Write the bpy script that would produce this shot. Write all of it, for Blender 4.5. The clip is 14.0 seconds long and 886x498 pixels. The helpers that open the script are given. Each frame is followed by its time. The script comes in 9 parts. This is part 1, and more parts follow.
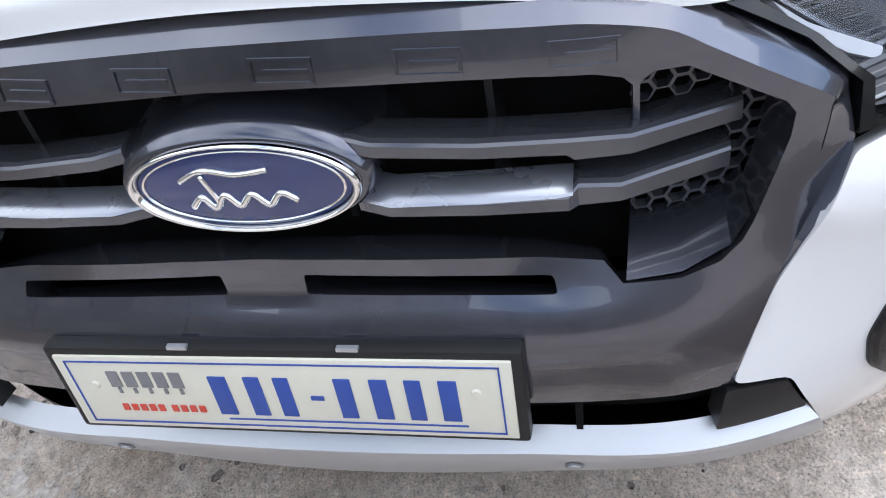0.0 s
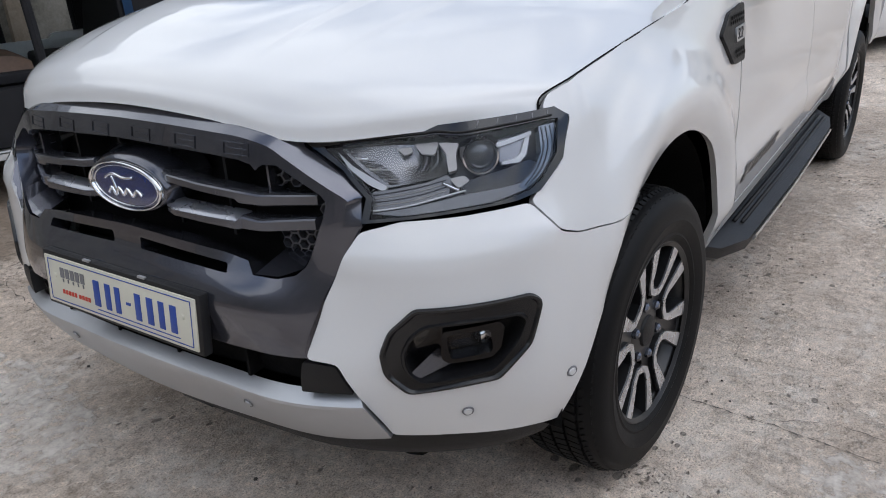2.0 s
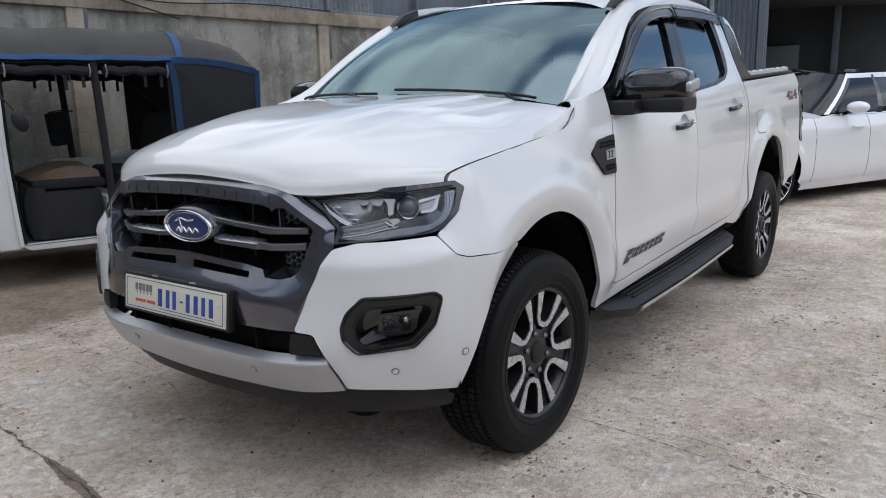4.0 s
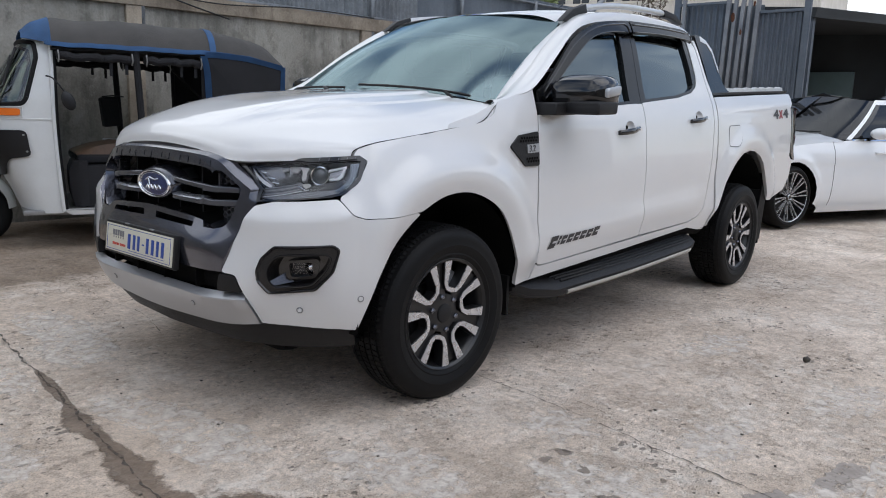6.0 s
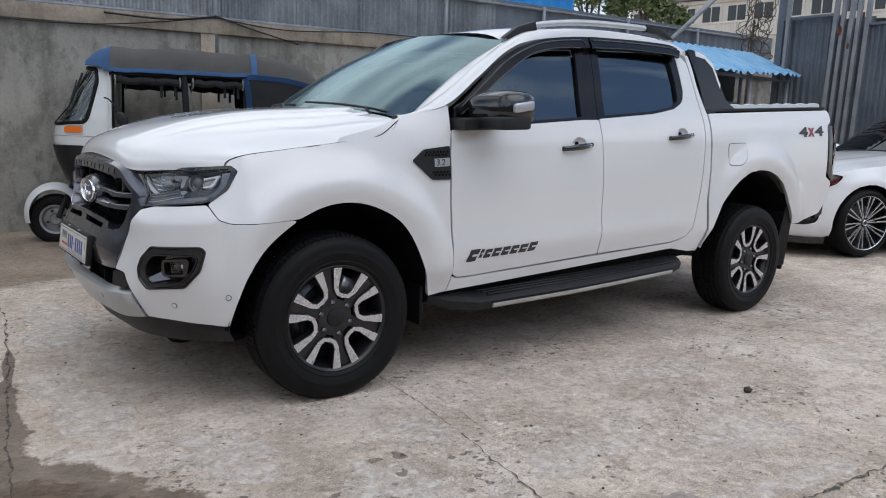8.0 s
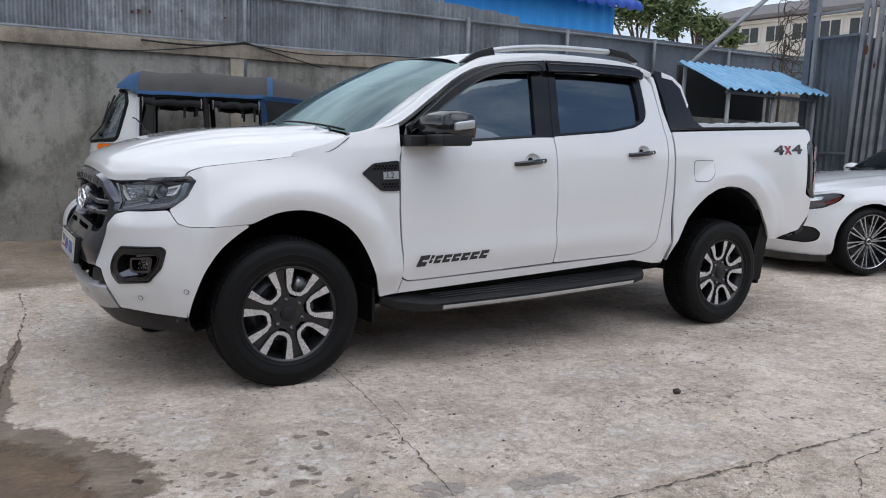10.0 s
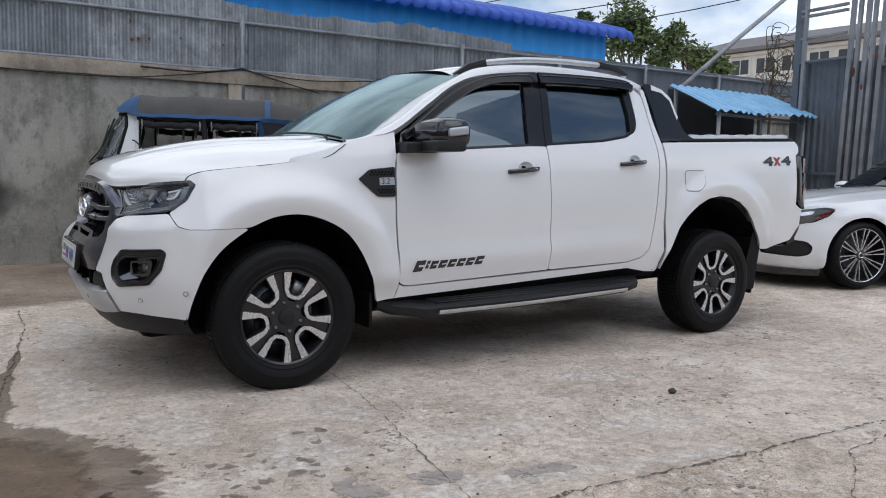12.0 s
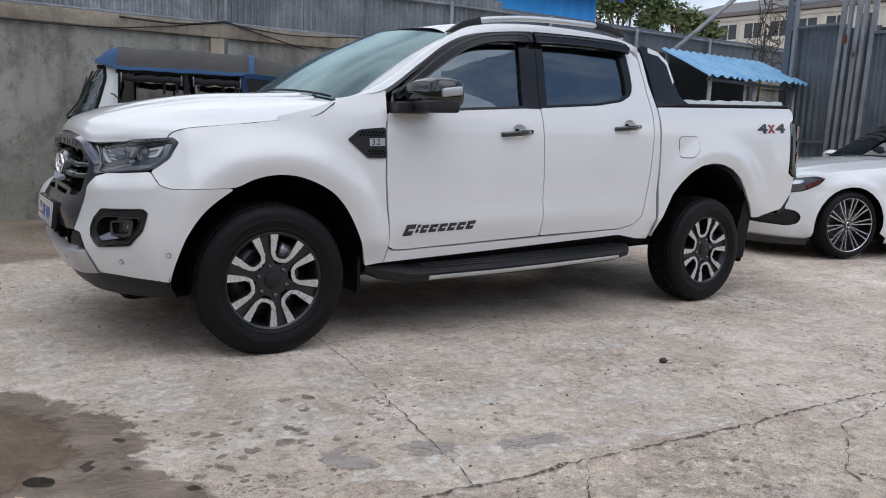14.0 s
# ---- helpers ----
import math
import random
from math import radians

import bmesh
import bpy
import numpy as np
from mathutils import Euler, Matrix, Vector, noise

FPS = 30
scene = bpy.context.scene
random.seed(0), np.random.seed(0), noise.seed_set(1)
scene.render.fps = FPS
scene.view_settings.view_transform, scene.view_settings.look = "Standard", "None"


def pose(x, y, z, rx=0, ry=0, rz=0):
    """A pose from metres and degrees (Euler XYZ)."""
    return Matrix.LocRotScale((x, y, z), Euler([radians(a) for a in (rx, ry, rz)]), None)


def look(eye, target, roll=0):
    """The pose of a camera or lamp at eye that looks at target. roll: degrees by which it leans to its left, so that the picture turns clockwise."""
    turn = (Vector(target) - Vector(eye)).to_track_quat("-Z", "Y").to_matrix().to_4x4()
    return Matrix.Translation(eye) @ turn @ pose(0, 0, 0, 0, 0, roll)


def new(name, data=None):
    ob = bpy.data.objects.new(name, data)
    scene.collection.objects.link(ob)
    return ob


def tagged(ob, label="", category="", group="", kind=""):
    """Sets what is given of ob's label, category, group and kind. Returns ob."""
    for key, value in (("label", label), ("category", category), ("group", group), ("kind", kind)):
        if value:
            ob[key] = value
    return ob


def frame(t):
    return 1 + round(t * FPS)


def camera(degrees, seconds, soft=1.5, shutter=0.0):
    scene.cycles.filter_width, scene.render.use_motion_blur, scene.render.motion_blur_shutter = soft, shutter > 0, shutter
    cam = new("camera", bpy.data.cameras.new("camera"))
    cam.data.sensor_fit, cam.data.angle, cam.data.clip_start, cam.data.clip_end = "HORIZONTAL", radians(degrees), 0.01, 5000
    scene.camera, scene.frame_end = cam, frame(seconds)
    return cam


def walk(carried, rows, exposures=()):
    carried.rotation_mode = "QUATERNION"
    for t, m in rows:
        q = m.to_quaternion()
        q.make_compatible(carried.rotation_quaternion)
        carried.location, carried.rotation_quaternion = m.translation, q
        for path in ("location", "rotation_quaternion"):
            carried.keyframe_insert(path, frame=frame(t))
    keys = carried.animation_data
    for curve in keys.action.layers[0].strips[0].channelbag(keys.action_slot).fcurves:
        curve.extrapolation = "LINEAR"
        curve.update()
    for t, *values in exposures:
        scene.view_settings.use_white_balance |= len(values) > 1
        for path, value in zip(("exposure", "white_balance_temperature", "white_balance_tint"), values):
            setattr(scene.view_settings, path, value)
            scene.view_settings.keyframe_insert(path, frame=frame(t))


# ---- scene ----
cam = camera(60.4, 14.0, soft=1.0)
PATH = [
    (0, (-1.382, -0.345, 1.283), (0.098, 0.095, 0.011), -11.79),
    (0.5, (-1.451, -0.678, 1.301), (0.07, -0.034, 0.173), -11.0),
    (1, (-1.539, -0.962, 1.29), (-0.008, -0.184, 0.265), -7.8),
    (1.5, (-1.617, -1.222, 1.314), (-0.103, -0.289, 0.398), -5.3),
    (2, (-1.702, -1.442, 1.313), (-0.188, -0.366, 0.572), -3.4),
    (2.5, (-1.885, -1.623, 1.292), (-0.325, -0.526, 0.689), -2.9),
    (3, (-2.08, -1.801, 1.3), (-0.48, -0.71, 0.802), -2.8),
    (3.2, (-2.13, -1.873, 1.302), (-0.525, -0.775, 0.839), -2.6),
    (5.3, (-2.542, -2.613, 1.19), (-1.003, -1.381, 0.851), 1.6),
    (5.5, (-2.486, -2.702, 1.201), (-0.961, -1.455, 0.854), 1.7),
    (6, (-2.333, -2.897, 1.194), (-0.855, -1.596, 0.84), 1.9),
    (6.5, (-2.181, -3.063, 1.199), (-0.767, -1.694, 0.847), 1.8),
    (7, (-1.978, -3.278, 1.216), (-0.637, -1.833, 0.876), 1.6),
    (7.5, (-1.739, -3.517, 1.223), (-0.477, -1.999, 0.896), 1.6),
    (8, (-1.586, -3.748, 1.202), (-0.399, -2.169, 0.889), 1.9),
    (8.2, (-1.533, -3.822, 1.189), (-0.372, -2.222, 0.882), 2.0),
    (10.3, (-1.301, -4.398, 1.204), (-0.255, -2.712, 0.946), 1.8),
    (10.5, (-1.303, -4.411, 1.198), (-0.256, -2.724, 0.954), 1.5),
    (11, (-1.316, -4.429, 1.169), (-0.267, -2.74, 0.952), 1.2),
    (11.5, (-1.329, -4.435, 1.105), (-0.276, -2.746, 0.912), 1.2),
    (12, (-1.335, -4.432, 1.052), (-0.273, -2.746, 0.875), 1.4),
    (12.5, (-1.336, -4.42, 1.05), (-0.262, -2.743, 0.867), 1.7),
    (13, (-1.338, -4.412, 1.044), (-0.249, -2.747, 0.839), 2.0),
    (13.5, (-1.332, -4.393, 1.041), (-0.234, -2.739, 0.799), 2.3),
    (14, (-1.321, -4.326, 1.058), (-0.223, -2.677, 0.781), 2.5),
]
walk(cam, [(t, look(eye, target, roll)) for t, eye, target, roll in PATH], [(0, 0.97, 5860, 10), (0.8, 0.43, 5990, 10), (1.6, 0.18, 6070, 10), (2.4, 0.11, 6100, 10), (14, 0.09, 6100, 10)])

# ---- light: a bright, mostly clouded sky and a soft sun ----
SUN_ELEVATION, SUN_AZIMUTH = radians(60), radians(172)
world = bpy.data.worlds.new("sky_world")
scene.world = world
world.use_nodes = True
wn, wl = world.node_tree.nodes, world.node_tree.links
sky = wn.new("ShaderNodeTexSky")
sky.sky_type, sky.sun_disc = "NISHITA", False
sky.sun_elevation, sky.sun_rotation = SUN_ELEVATION, SUN_AZIMUTH
coord = wn.new("ShaderNodeTexCoord")
stretch = wn.new("ShaderNodeMapping")
stretch.inputs["Scale"].default_value = (1.0, 1.0, 2.4)
wl.new(coord.outputs["Generated"], stretch.inputs["Vector"])
cloud = wn.new("ShaderNodeTexNoise")
cloud.inputs["Scale"].default_value, cloud.inputs["Detail"].default_value = 2.3, 8
cloud.inputs["Roughness"].default_value = 0.55
wl.new(stretch.outputs["Vector"], cloud.inputs["Vector"])
cover = wn.new("ShaderNodeValToRGB")
cover.color_ramp.elements[0].position, cover.color_ramp.elements[1].position = 0.42, 0.60
# the cloud thickens towards the north and thins to blue in the south
axes, bank = wn.new("ShaderNodeSeparateXYZ"), wn.new("ShaderNodeMath")
wl.new(coord.outputs["Generated"], axes.inputs["Vector"])
bank.operation, bank.inputs[1].default_value = "MULTIPLY_ADD", 0.17
north = wn.new("ShaderNodeMath")
north.operation, north.inputs[1].default_value = "MAXIMUM", -0.10
wl.new(axes.outputs["Y"], north.inputs[0])
wl.new(north.outputs[0], bank.inputs[0])
wl.new(cloud.outputs["Fac"], bank.inputs[2])
wl.new(bank.outputs[0], cover.inputs["Fac"])
shade = wn.new("ShaderNodeTexNoise")
shade.inputs["Scale"].default_value, shade.inputs["Detail"].default_value = 4.0, 6
wl.new(stretch.outputs["Vector"], shade.inputs["Vector"])
greys = wn.new("ShaderNodeValToRGB")
greys.color_ramp.elements[0].position, greys.color_ramp.elements[1].position = 0.33, 0.68
greys.color_ramp.elements[0].color, greys.color_ramp.elements[1].color = (6.3, 6.5, 6.8, 1), (11.5, 11.5, 11.4, 1)
wl.new(shade.outputs["Fac"], greys.inputs["Fac"])
both = wn.new("ShaderNodeMixRGB")
wl.new(cover.outputs["Color"], both.inputs["Fac"])
wl.new(sky.outputs["Color"], both.inputs["Color1"])
wl.new(greys.outputs["Color"], both.inputs["Color2"])
wl.new(both.outputs["Color"], wn["Background"].inputs["Color"])
wn["Background"].inputs["Strength"].default_value = 0.126
sun = new("sun", bpy.data.lights.new("sun", "SUN"))
sun.data.energy, sun.data.angle, sun.data.color = 1.05, radians(70), (1.0, 0.96, 0.90)
sun_from = Vector((math.sin(SUN_AZIMUTH) * math.cos(SUN_ELEVATION), math.cos(SUN_AZIMUTH) * math.cos(SUN_ELEVATION), math.sin(SUN_ELEVATION)))
sun.matrix_world = look(sun_from * 30, (0, 0, 0))
scene.view_settings.exposure = 0.0

# ---- materials ----
MATS = {}


def mat(name, color, rough=0.5, metal=0.0, vary=0.12, scale=6.0, bump=0.0, bump_scale=60.0, coat=0.0, spec=0.5, second=None, vary_rough=0.08):
    """A surface with its colour broken up at two scales, and fine relief."""
    m = bpy.data.materials.new(name)
    MATS[name] = m
    m.use_nodes = True
    n, l = m.node_tree.nodes, m.node_tree.links
    p = n["Principled BSDF"]
    p.inputs["Metallic"].default_value, p.inputs["Specular IOR Level"].default_value = metal, spec
    p.inputs["Coat Weight"].default_value, p.inputs["Coat Roughness"].default_value = coat, 0.02
    co = n.new("ShaderNodeTexCoord")
    big, fine = n.new("ShaderNodeTexNoise"), n.new("ShaderNodeTexNoise")
    big.inputs["Scale"].default_value, big.inputs["Detail"].default_value = scale, 5
    fine.inputs["Scale"].default_value, fine.inputs["Detail"].default_value = bump_scale, 4
    for tex in (big, fine):
        l.new(co.outputs["Object"], tex.inputs["Vector"])
    mixed = n.new("ShaderNodeMath")
    mixed.operation = "MULTIPLY_ADD"
    mixed.inputs[1].default_value = 0.35
    l.new(fine.outputs["Fac"], mixed.inputs[0])
    l.new(big.outputs["Fac"], mixed.inputs[2])
    ramp = n.new("ShaderNodeValToRGB")
    ramp.color_ramp.elements[0].position, ramp.color_ramp.elements[1].position = 0.40, 0.95
    c2 = second or tuple(min(1, v * (1 + vary)) for v in color)
    c1 = tuple(v * (1 - vary) for v in color) if not second else color
    ramp.color_ramp.elements[0].color, ramp.color_ramp.elements[1].color = (*c1, 1), (*c2, 1)
    l.new(mixed.outputs[0], ramp.inputs["Fac"])
    l.new(ramp.outputs["Color"], p.inputs["Base Color"])
    r = n.new("ShaderNodeMapRange")
    r.inputs["To Min"].default_value, r.inputs["To Max"].default_value = max(0, rough - vary_rough), min(1, rough + vary_rough)
    l.new(big.outputs["Fac"], r.inputs["Value"])
    l.new(r.outputs["Result"], p.inputs["Roughness"])
    if bump:
        b = n.new("ShaderNodeBump")
        b.inputs["Strength"].default_value, b.inputs["Distance"].default_value = 1.0, bump
        l.new(fine.outputs["Fac"], b.inputs["Height"])
        l.new(b.outputs["Normal"], p.inputs["Normal"])
    return m


def glass(name, tint, through_, ior=1.5, rough=0.0, shine=(0.95, 0.97, 1.0)):
    """A pane: what passes is tinted, what mirrors follows Fresnel."""
    m = bpy.data.materials.new(name)
    MATS[name] = m
    m.use_nodes = True
    n, l = m.node_tree.nodes, m.node_tree.links
    n.remove(n["Principled BSDF"])
    clear, gloss, mix, fr = n.new("ShaderNodeBsdfTransparent"), n.new("ShaderNodeBsdfGlossy"), n.new("ShaderNodeMixShader"), n.new("ShaderNodeFresnel")
    clear.inputs["Color"].default_value = (*(v * through_ for v in tint), 1)
    gloss.inputs["Roughness"].default_value = rough
    gloss.inputs["Color"].default_value = (*shine, 1)
    fr.inputs["IOR"].default_value = ior
    l.new(fr.outputs["Fac"], mix.inputs["Fac"])
    l.new(clear.outputs["BSDF"], mix.inputs[1])
    l.new(gloss.outputs["BSDF"], mix.inputs[2])
    l.new(mix.outputs["Shader"], n["Material Output"].inputs["Surface"])
    return m


mat("white_paint", (0.68, 0.68, 0.68), 0.32, coat=1.0, vary=0.02, scale=3, bump_scale=300, vary_rough=0.03)
mat("grey_paint", (0.094, 0.098, 0.122), 0.22, metal=0.85, coat=1.0, vary=0.12, bump_scale=400)
mat("black_plastic", (0.010, 0.010, 0.011), 0.48, spec=0.35, vary=0.2, bump=0.0004, bump_scale=700)
mat("gloss_black", (0.006, 0.006, 0.007), 0.08, vary=0.1, coat=0.5, vary_rough=0.03)
mat("visor_black", (0.008, 0.008, 0.009), 0.16, spec=0.28, vary=0.15, vary_rough=0.03)
mat("disc_metal", (0.10, 0.10, 0.105), 0.38, metal=0.9, vary=0.25, scale=30)
mat("liner_black", (0.004, 0.004, 0.004), 0.9, spec=0.15, vary=0.3, bump=0.002, bump_scale=90)
mat("rubber", (0.0062, 0.0062, 0.0066), 0.55, spec=0.17, vary=0.25, scale=9, bump=0.0004, bump_scale=300)
mat("alloy", (0.66, 0.68, 0.72), 0.28, metal=0.95, vary=0.06, scale=30, bump_scale=500)
mat("alloy_dark", (0.012, 0.012, 0.013), 0.38, metal=0.1, coat=0.2, vary=0.2)
mat("chrome", (0.85, 0.86, 0.87), 0.07, metal=1.0, vary=0.03, vary_rough=0.03)
mat("satin_silver", (0.48, 0.49, 0.51), 0.36, metal=0.75, vary=0.05, scale=10, bump_scale=500)
mat("brushed_silver", (0.62, 0.62, 0.62), 0.32, metal=0.9, vary=0.08, scale=15)
mat("emblem_blue", (0.006, 0.022, 0.115), 0.18, coat=1.0, vary=0.15, scale=20)
mat("plate_cream", (0.62, 0.60, 0.50), 0.42, vary=0.04, scale=20)
mat("plate_blue", (0.02, 0.06, 0.30), 0.45, vary=0.1)
mat("plate_red", (0.50, 0.05, 0.03), 0.45, vary=0.1)
mat("decal_dark", (0.025, 0.025, 0.028), 0.4, vary=0.2, scale=40)
mat("decal_red", (0.26, 0.03, 0.04), 0.4, vary=0.1)
mat("decal_grey", (0.17, 0.17, 0.18), 0.4, vary=0.1)
mat("lamp_amber", (0.75, 0.16, 0.01), 0.15, vary=0.1, coat=1.0)
mat("lamp_red", (0.25, 0.008, 0.010), 0.15, vary=0.2, coat=1.0)
mat("lamp_housing", (0.24, 0.24, 0.245), 0.24, metal=0.8, vary=0.15)
mat("reflector", (0.80, 0.81, 0.82), 0.16, metal=1.0, vary=0.05, scale=30)
mat("interior_dark", (0.016, 0.016, 0.018), 0.8, spec=0.2, vary=0.2, bump=0.001, bump_scale=120)
glass("windscreen_glass", (0.60, 0.78, 0.76), 0.30, ior=2.7, rough=0.12, shine=(0.72, 0.95, 1.0))
glass("tinted_glass", (0.25, 0.32, 0.38), 0.10, ior=2.1, shine=(0.78, 0.92, 1.0))
glass("lamp_glass", (0.96, 0.97, 1.0), 0.96, ior=1.38)
glass("clear_glass", (0.78, 0.92, 0.86), 0.80, ior=1.6)
mat("satin_grey", (0.16, 0.165, 0.19), 0.25, metal=0.9, vary=0.08)
glass("saloon_glass", (0.25, 0.28, 0.30), 0.10, ior=1.5)
mat("side_band", (0.17, 0.20, 0.23), 0.2, metal=0.3, coat=1.0, vary=0.1)
mat("lamp_pink", (0.55, 0.33, 0.34), 0.15, metal=0.3, coat=1.0, vary=0.1)
mat("satin_black", (0.010, 0.010, 0.011), 0.24, vary=0.2, bump_scale=500)
mat("bar_paint", (0.105, 0.108, 0.125), 0.24, metal=0.6, coat=0.6, vary=0.12, bump_scale=400)
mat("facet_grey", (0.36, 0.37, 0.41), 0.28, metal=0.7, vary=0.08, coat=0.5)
mat("mesh_grey", (0.10, 0.103, 0.118), 0.35, metal=0.5, vary=0.15, bump_scale=400)
mat("bowl_grey", (0.06, 0.06, 0.064), 0.32, metal=0.5, vary=0.2, scale=40)
mat("lamp_web", (0.42, 0.40, 0.38), 0.30, metal=0.5, vary=0.12, coat=0.4)
mat("strip_grey", (0.20, 0.20, 0.205), 0.30, metal=0.6, vary=0.12)
mat("projector_glass", (0.10, 0.105, 0.11), 0.05, metal=0.2, coat=1.0, vary=0.1, vary_rough=0.02)
mat("lamp_white", (0.72, 0.73, 0.74), 0.25, coat=0.6, vary=0.05)

# ---- building tools ----
from mathutils import geometry


def thing(name, label, category, place=(0, 0, 0), turn=0.0, group="", kind=""):
    """An empty at a thing's base, which holds its parts."""
    ob = new(name)
    ob.empty_display_size = 0.1
    ob.matrix_basis = pose(*place, 0, 0, turn)
    return tagged(ob, label, category, group, kind)


def part(name, bm, material, parent=None, label="", smooth=True, sharp=35):
    """Links a bmesh as one mesh object under a thing or a part."""
    me = bpy.data.meshes.new(name)
    if smooth:
        for f in bm.faces:
            f.smooth = True
        for e in bm.edges:
            if len(e.link_faces) == 2 and e.calc_face_angle(0) > radians(sharp):
                e.smooth = False
    bm.to_mesh(me)
    bm.free()
    me.materials.append(MATS[material] if isinstance(material, str) else material)
    ob = new(name, me)
    if parent is not None:
        ob.parent = parent
    if label:
        ob["label"] = label
    return ob


def box(bm, x0, x1, y0, y1, z0, z1, bevel=0.0, m=None, seg=2):
    """A box, its edges rounded, added to bm."""
    r = bmesh.ops.create_cube(bm, size=1.0, matrix=Matrix.LocRotScale(((x0 + x1) / 2, (y0 + y1) / 2, (z0 + z1) / 2), None, (abs(x1 - x0), abs(y1 - y0), abs(z1 - z0))))
    vs = r["verts"]
    if bevel:
        es = list({e for v in vs for e in v.link_edges})
        b = bmesh.ops.bevel(bm, geom=es, offset=bevel, segments=seg, profile=0.6, affect="EDGES")
        vs = list({v for f in b["faces"] for v in f.verts} | {v for v in vs if v.is_valid})
    if m is not None:
        bmesh.ops.transform(bm, matrix=m, verts=[v for v in vs if v.is_valid])
    return vs


def tube(bm, path, r, seg=8, cap=True):
    """A round bar along a list of points; r may be one radius or one for each point."""
    pts = [Vector(p) for p in path]
    rs = r if isinstance(r, (list, tuple)) else [r] * len(pts)
    rings, side = [], None
    for i, p in enumerate(pts):
        d = (pts[min(i + 1, len(pts) - 1)] - pts[max(i - 1, 0)]).normalized()
        if side is None:
            side = d.orthogonal().normalized()
        side = (side - d * side.dot(d)).normalized()
        other = d.cross(side)
        rings.append([bm.verts.new(p + rs[i] * (math.cos(a) * side + math.sin(a) * other)) for a in [2 * math.pi * k / seg for k in range(seg)]])
    for a, b in zip(rings, rings[1:]):
        for k in range(seg):
            bm.faces.new((a[k], a[(k + 1) % seg], b[(k + 1) % seg], b[k]))
    if cap:
        bm.faces.new(rings[0][::-1])
        bm.faces.new(rings[-1])
    return rings


def loft(bm, rings, closed=True, cap=False):
    """Skin over rings of equally many points."""
    vs = [[bm.verts.new(p) for p in ring] for ring in rings]
    n = len(vs[0])
    for a, b in zip(vs, vs[1:]):
        for k in range(n if closed else n - 1):
            bm.faces.new((a[k], a[(k + 1) % n], b[(k + 1) % n], b[k]))
    if cap:
        bm.faces.new(vs[0][::-1])
        bm.faces.new(vs[-1])
    return vs


def spin_profile(bm, profile, seg=48, axis="y", centre=(0, 0, 0), closed=False):
    """A turned shape: the profile is a list of (radius, along the axis)."""
    rings = []
    for k in range(seg):
        a = 2 * math.pi * k / seg
        if axis == "y":
            rings.append([(centre[0] + r * math.cos(a), centre[1] + s, centre[2] + r * math.sin(a)) for r, s in profile])
        elif axis == "z":
            rings.append([(centre[0] + r * math.cos(a), centre[1] + r * math.sin(a), centre[2] + s) for r, s in profile])
        else:
            rings.append([(centre[0] + s, centre[1] + r * math.cos(a), centre[2] + r * math.sin(a)) for r, s in profile])
    rings.append(rings[0])
    vs = loft(bm, rings, closed=closed)
    bmesh.ops.remove_doubles(bm, verts=[v for ring in vs for v in ring], dist=1e-6)


def prism(bm, outline, y0, y1, bevel=0.0):
    """A plate cut to an outline in x and z, from y0 to y1."""
    a = [bm.verts.new((x, y0, z)) for x, z in outline]
    b = [bm.verts.new((x, y1, z)) for x, z in outline]
    fs = [bm.faces.new(a), bm.faces.new(b[::-1])]
    n = len(a)
    for k in range(n):
        fs.append(bm.faces.new((a[(k + 1) % n], a[k], b[k], b[(k + 1) % n])))
    bmesh.ops.recalc_face_normals(bm, faces=fs)
    if bevel:
        bmesh.ops.bevel(bm, geom=[e for e in fs[0].edges] + [e for e in fs[1].edges], offset=bevel, segments=2, profile=0.6, affect="EDGES")


def smooth_line(points, n=8, closed=False):
    """Points on a Catmull-Rom curve through the given ones."""
    p = np.array(points, float)
    out = []
    m = len(p)
    for i in range(m if closed else m - 1):
        if closed:
            a, b, c, d = p[(i - 1) % m], p[i], p[(i + 1) % m], p[(i + 2) % m]
        else:
            a, b, c, d = p[max(i - 1, 0)], p[i], p[i + 1], p[min(i + 2, m - 1)]
        for s in np.linspace(0, 1, n, endpoint=False):
            out.append(0.5 * (2 * b + (c - a) * s + (2 * a - 5 * b + 4 * c - d) * s**2 + (3 * b - a - 3 * c + d) * s**3))
    if not closed:
        out.append(p[-1])
    return [tuple(q) for q in out]


def rounded(poly, r=0.02, n=4):
    """A polygon with its corners rounded."""
    p = [np.array(q, float) for q in poly]
    out = []
    for i in range(len(p)):
        a, b, c = p[i - 1], p[i], p[(i + 1) % len(p)]
        u, v = a - b, c - b
        lu, lv = np.linalg.norm(u), np.linalg.norm(v)
        k = min(r, 0.45 * lu, 0.45 * lv)
        s, e = b + u / lu * k, b + v / lv * k
        for t in np.linspace(0, 1, n + 1):
            out.append(tuple((1 - t) ** 2 * s + 2 * t * (1 - t) * b + t**2 * e))
    return out


def dense(poly, step):
    out = []
    for a, b in zip(poly, poly[1:] + poly[:1]):
        a, b = np.array(a, float), np.array(b, float)
        k = max(1, int(math.ceil(np.linalg.norm(b - a) / step)))
        out += [tuple(a + (b - a) * i / k) for i in range(k)]
    return out


def inside(points, poly):
    """Which of the points lie in the polygon."""
    x, y = points[:, 0], points[:, 1]
    hit = np.zeros(len(points), bool)
    for (x0, y0), (x1, y1) in zip(poly, poly[1:] + poly[:1]):
        cross = (y0 > y) != (y1 > y)
        with np.errstate(divide="ignore", invalid="ignore"):
            hit ^= cross & (x < (x1 - x0) * (y - y0) / (y1 - y0 + 1e-15) + x0)
    return hit


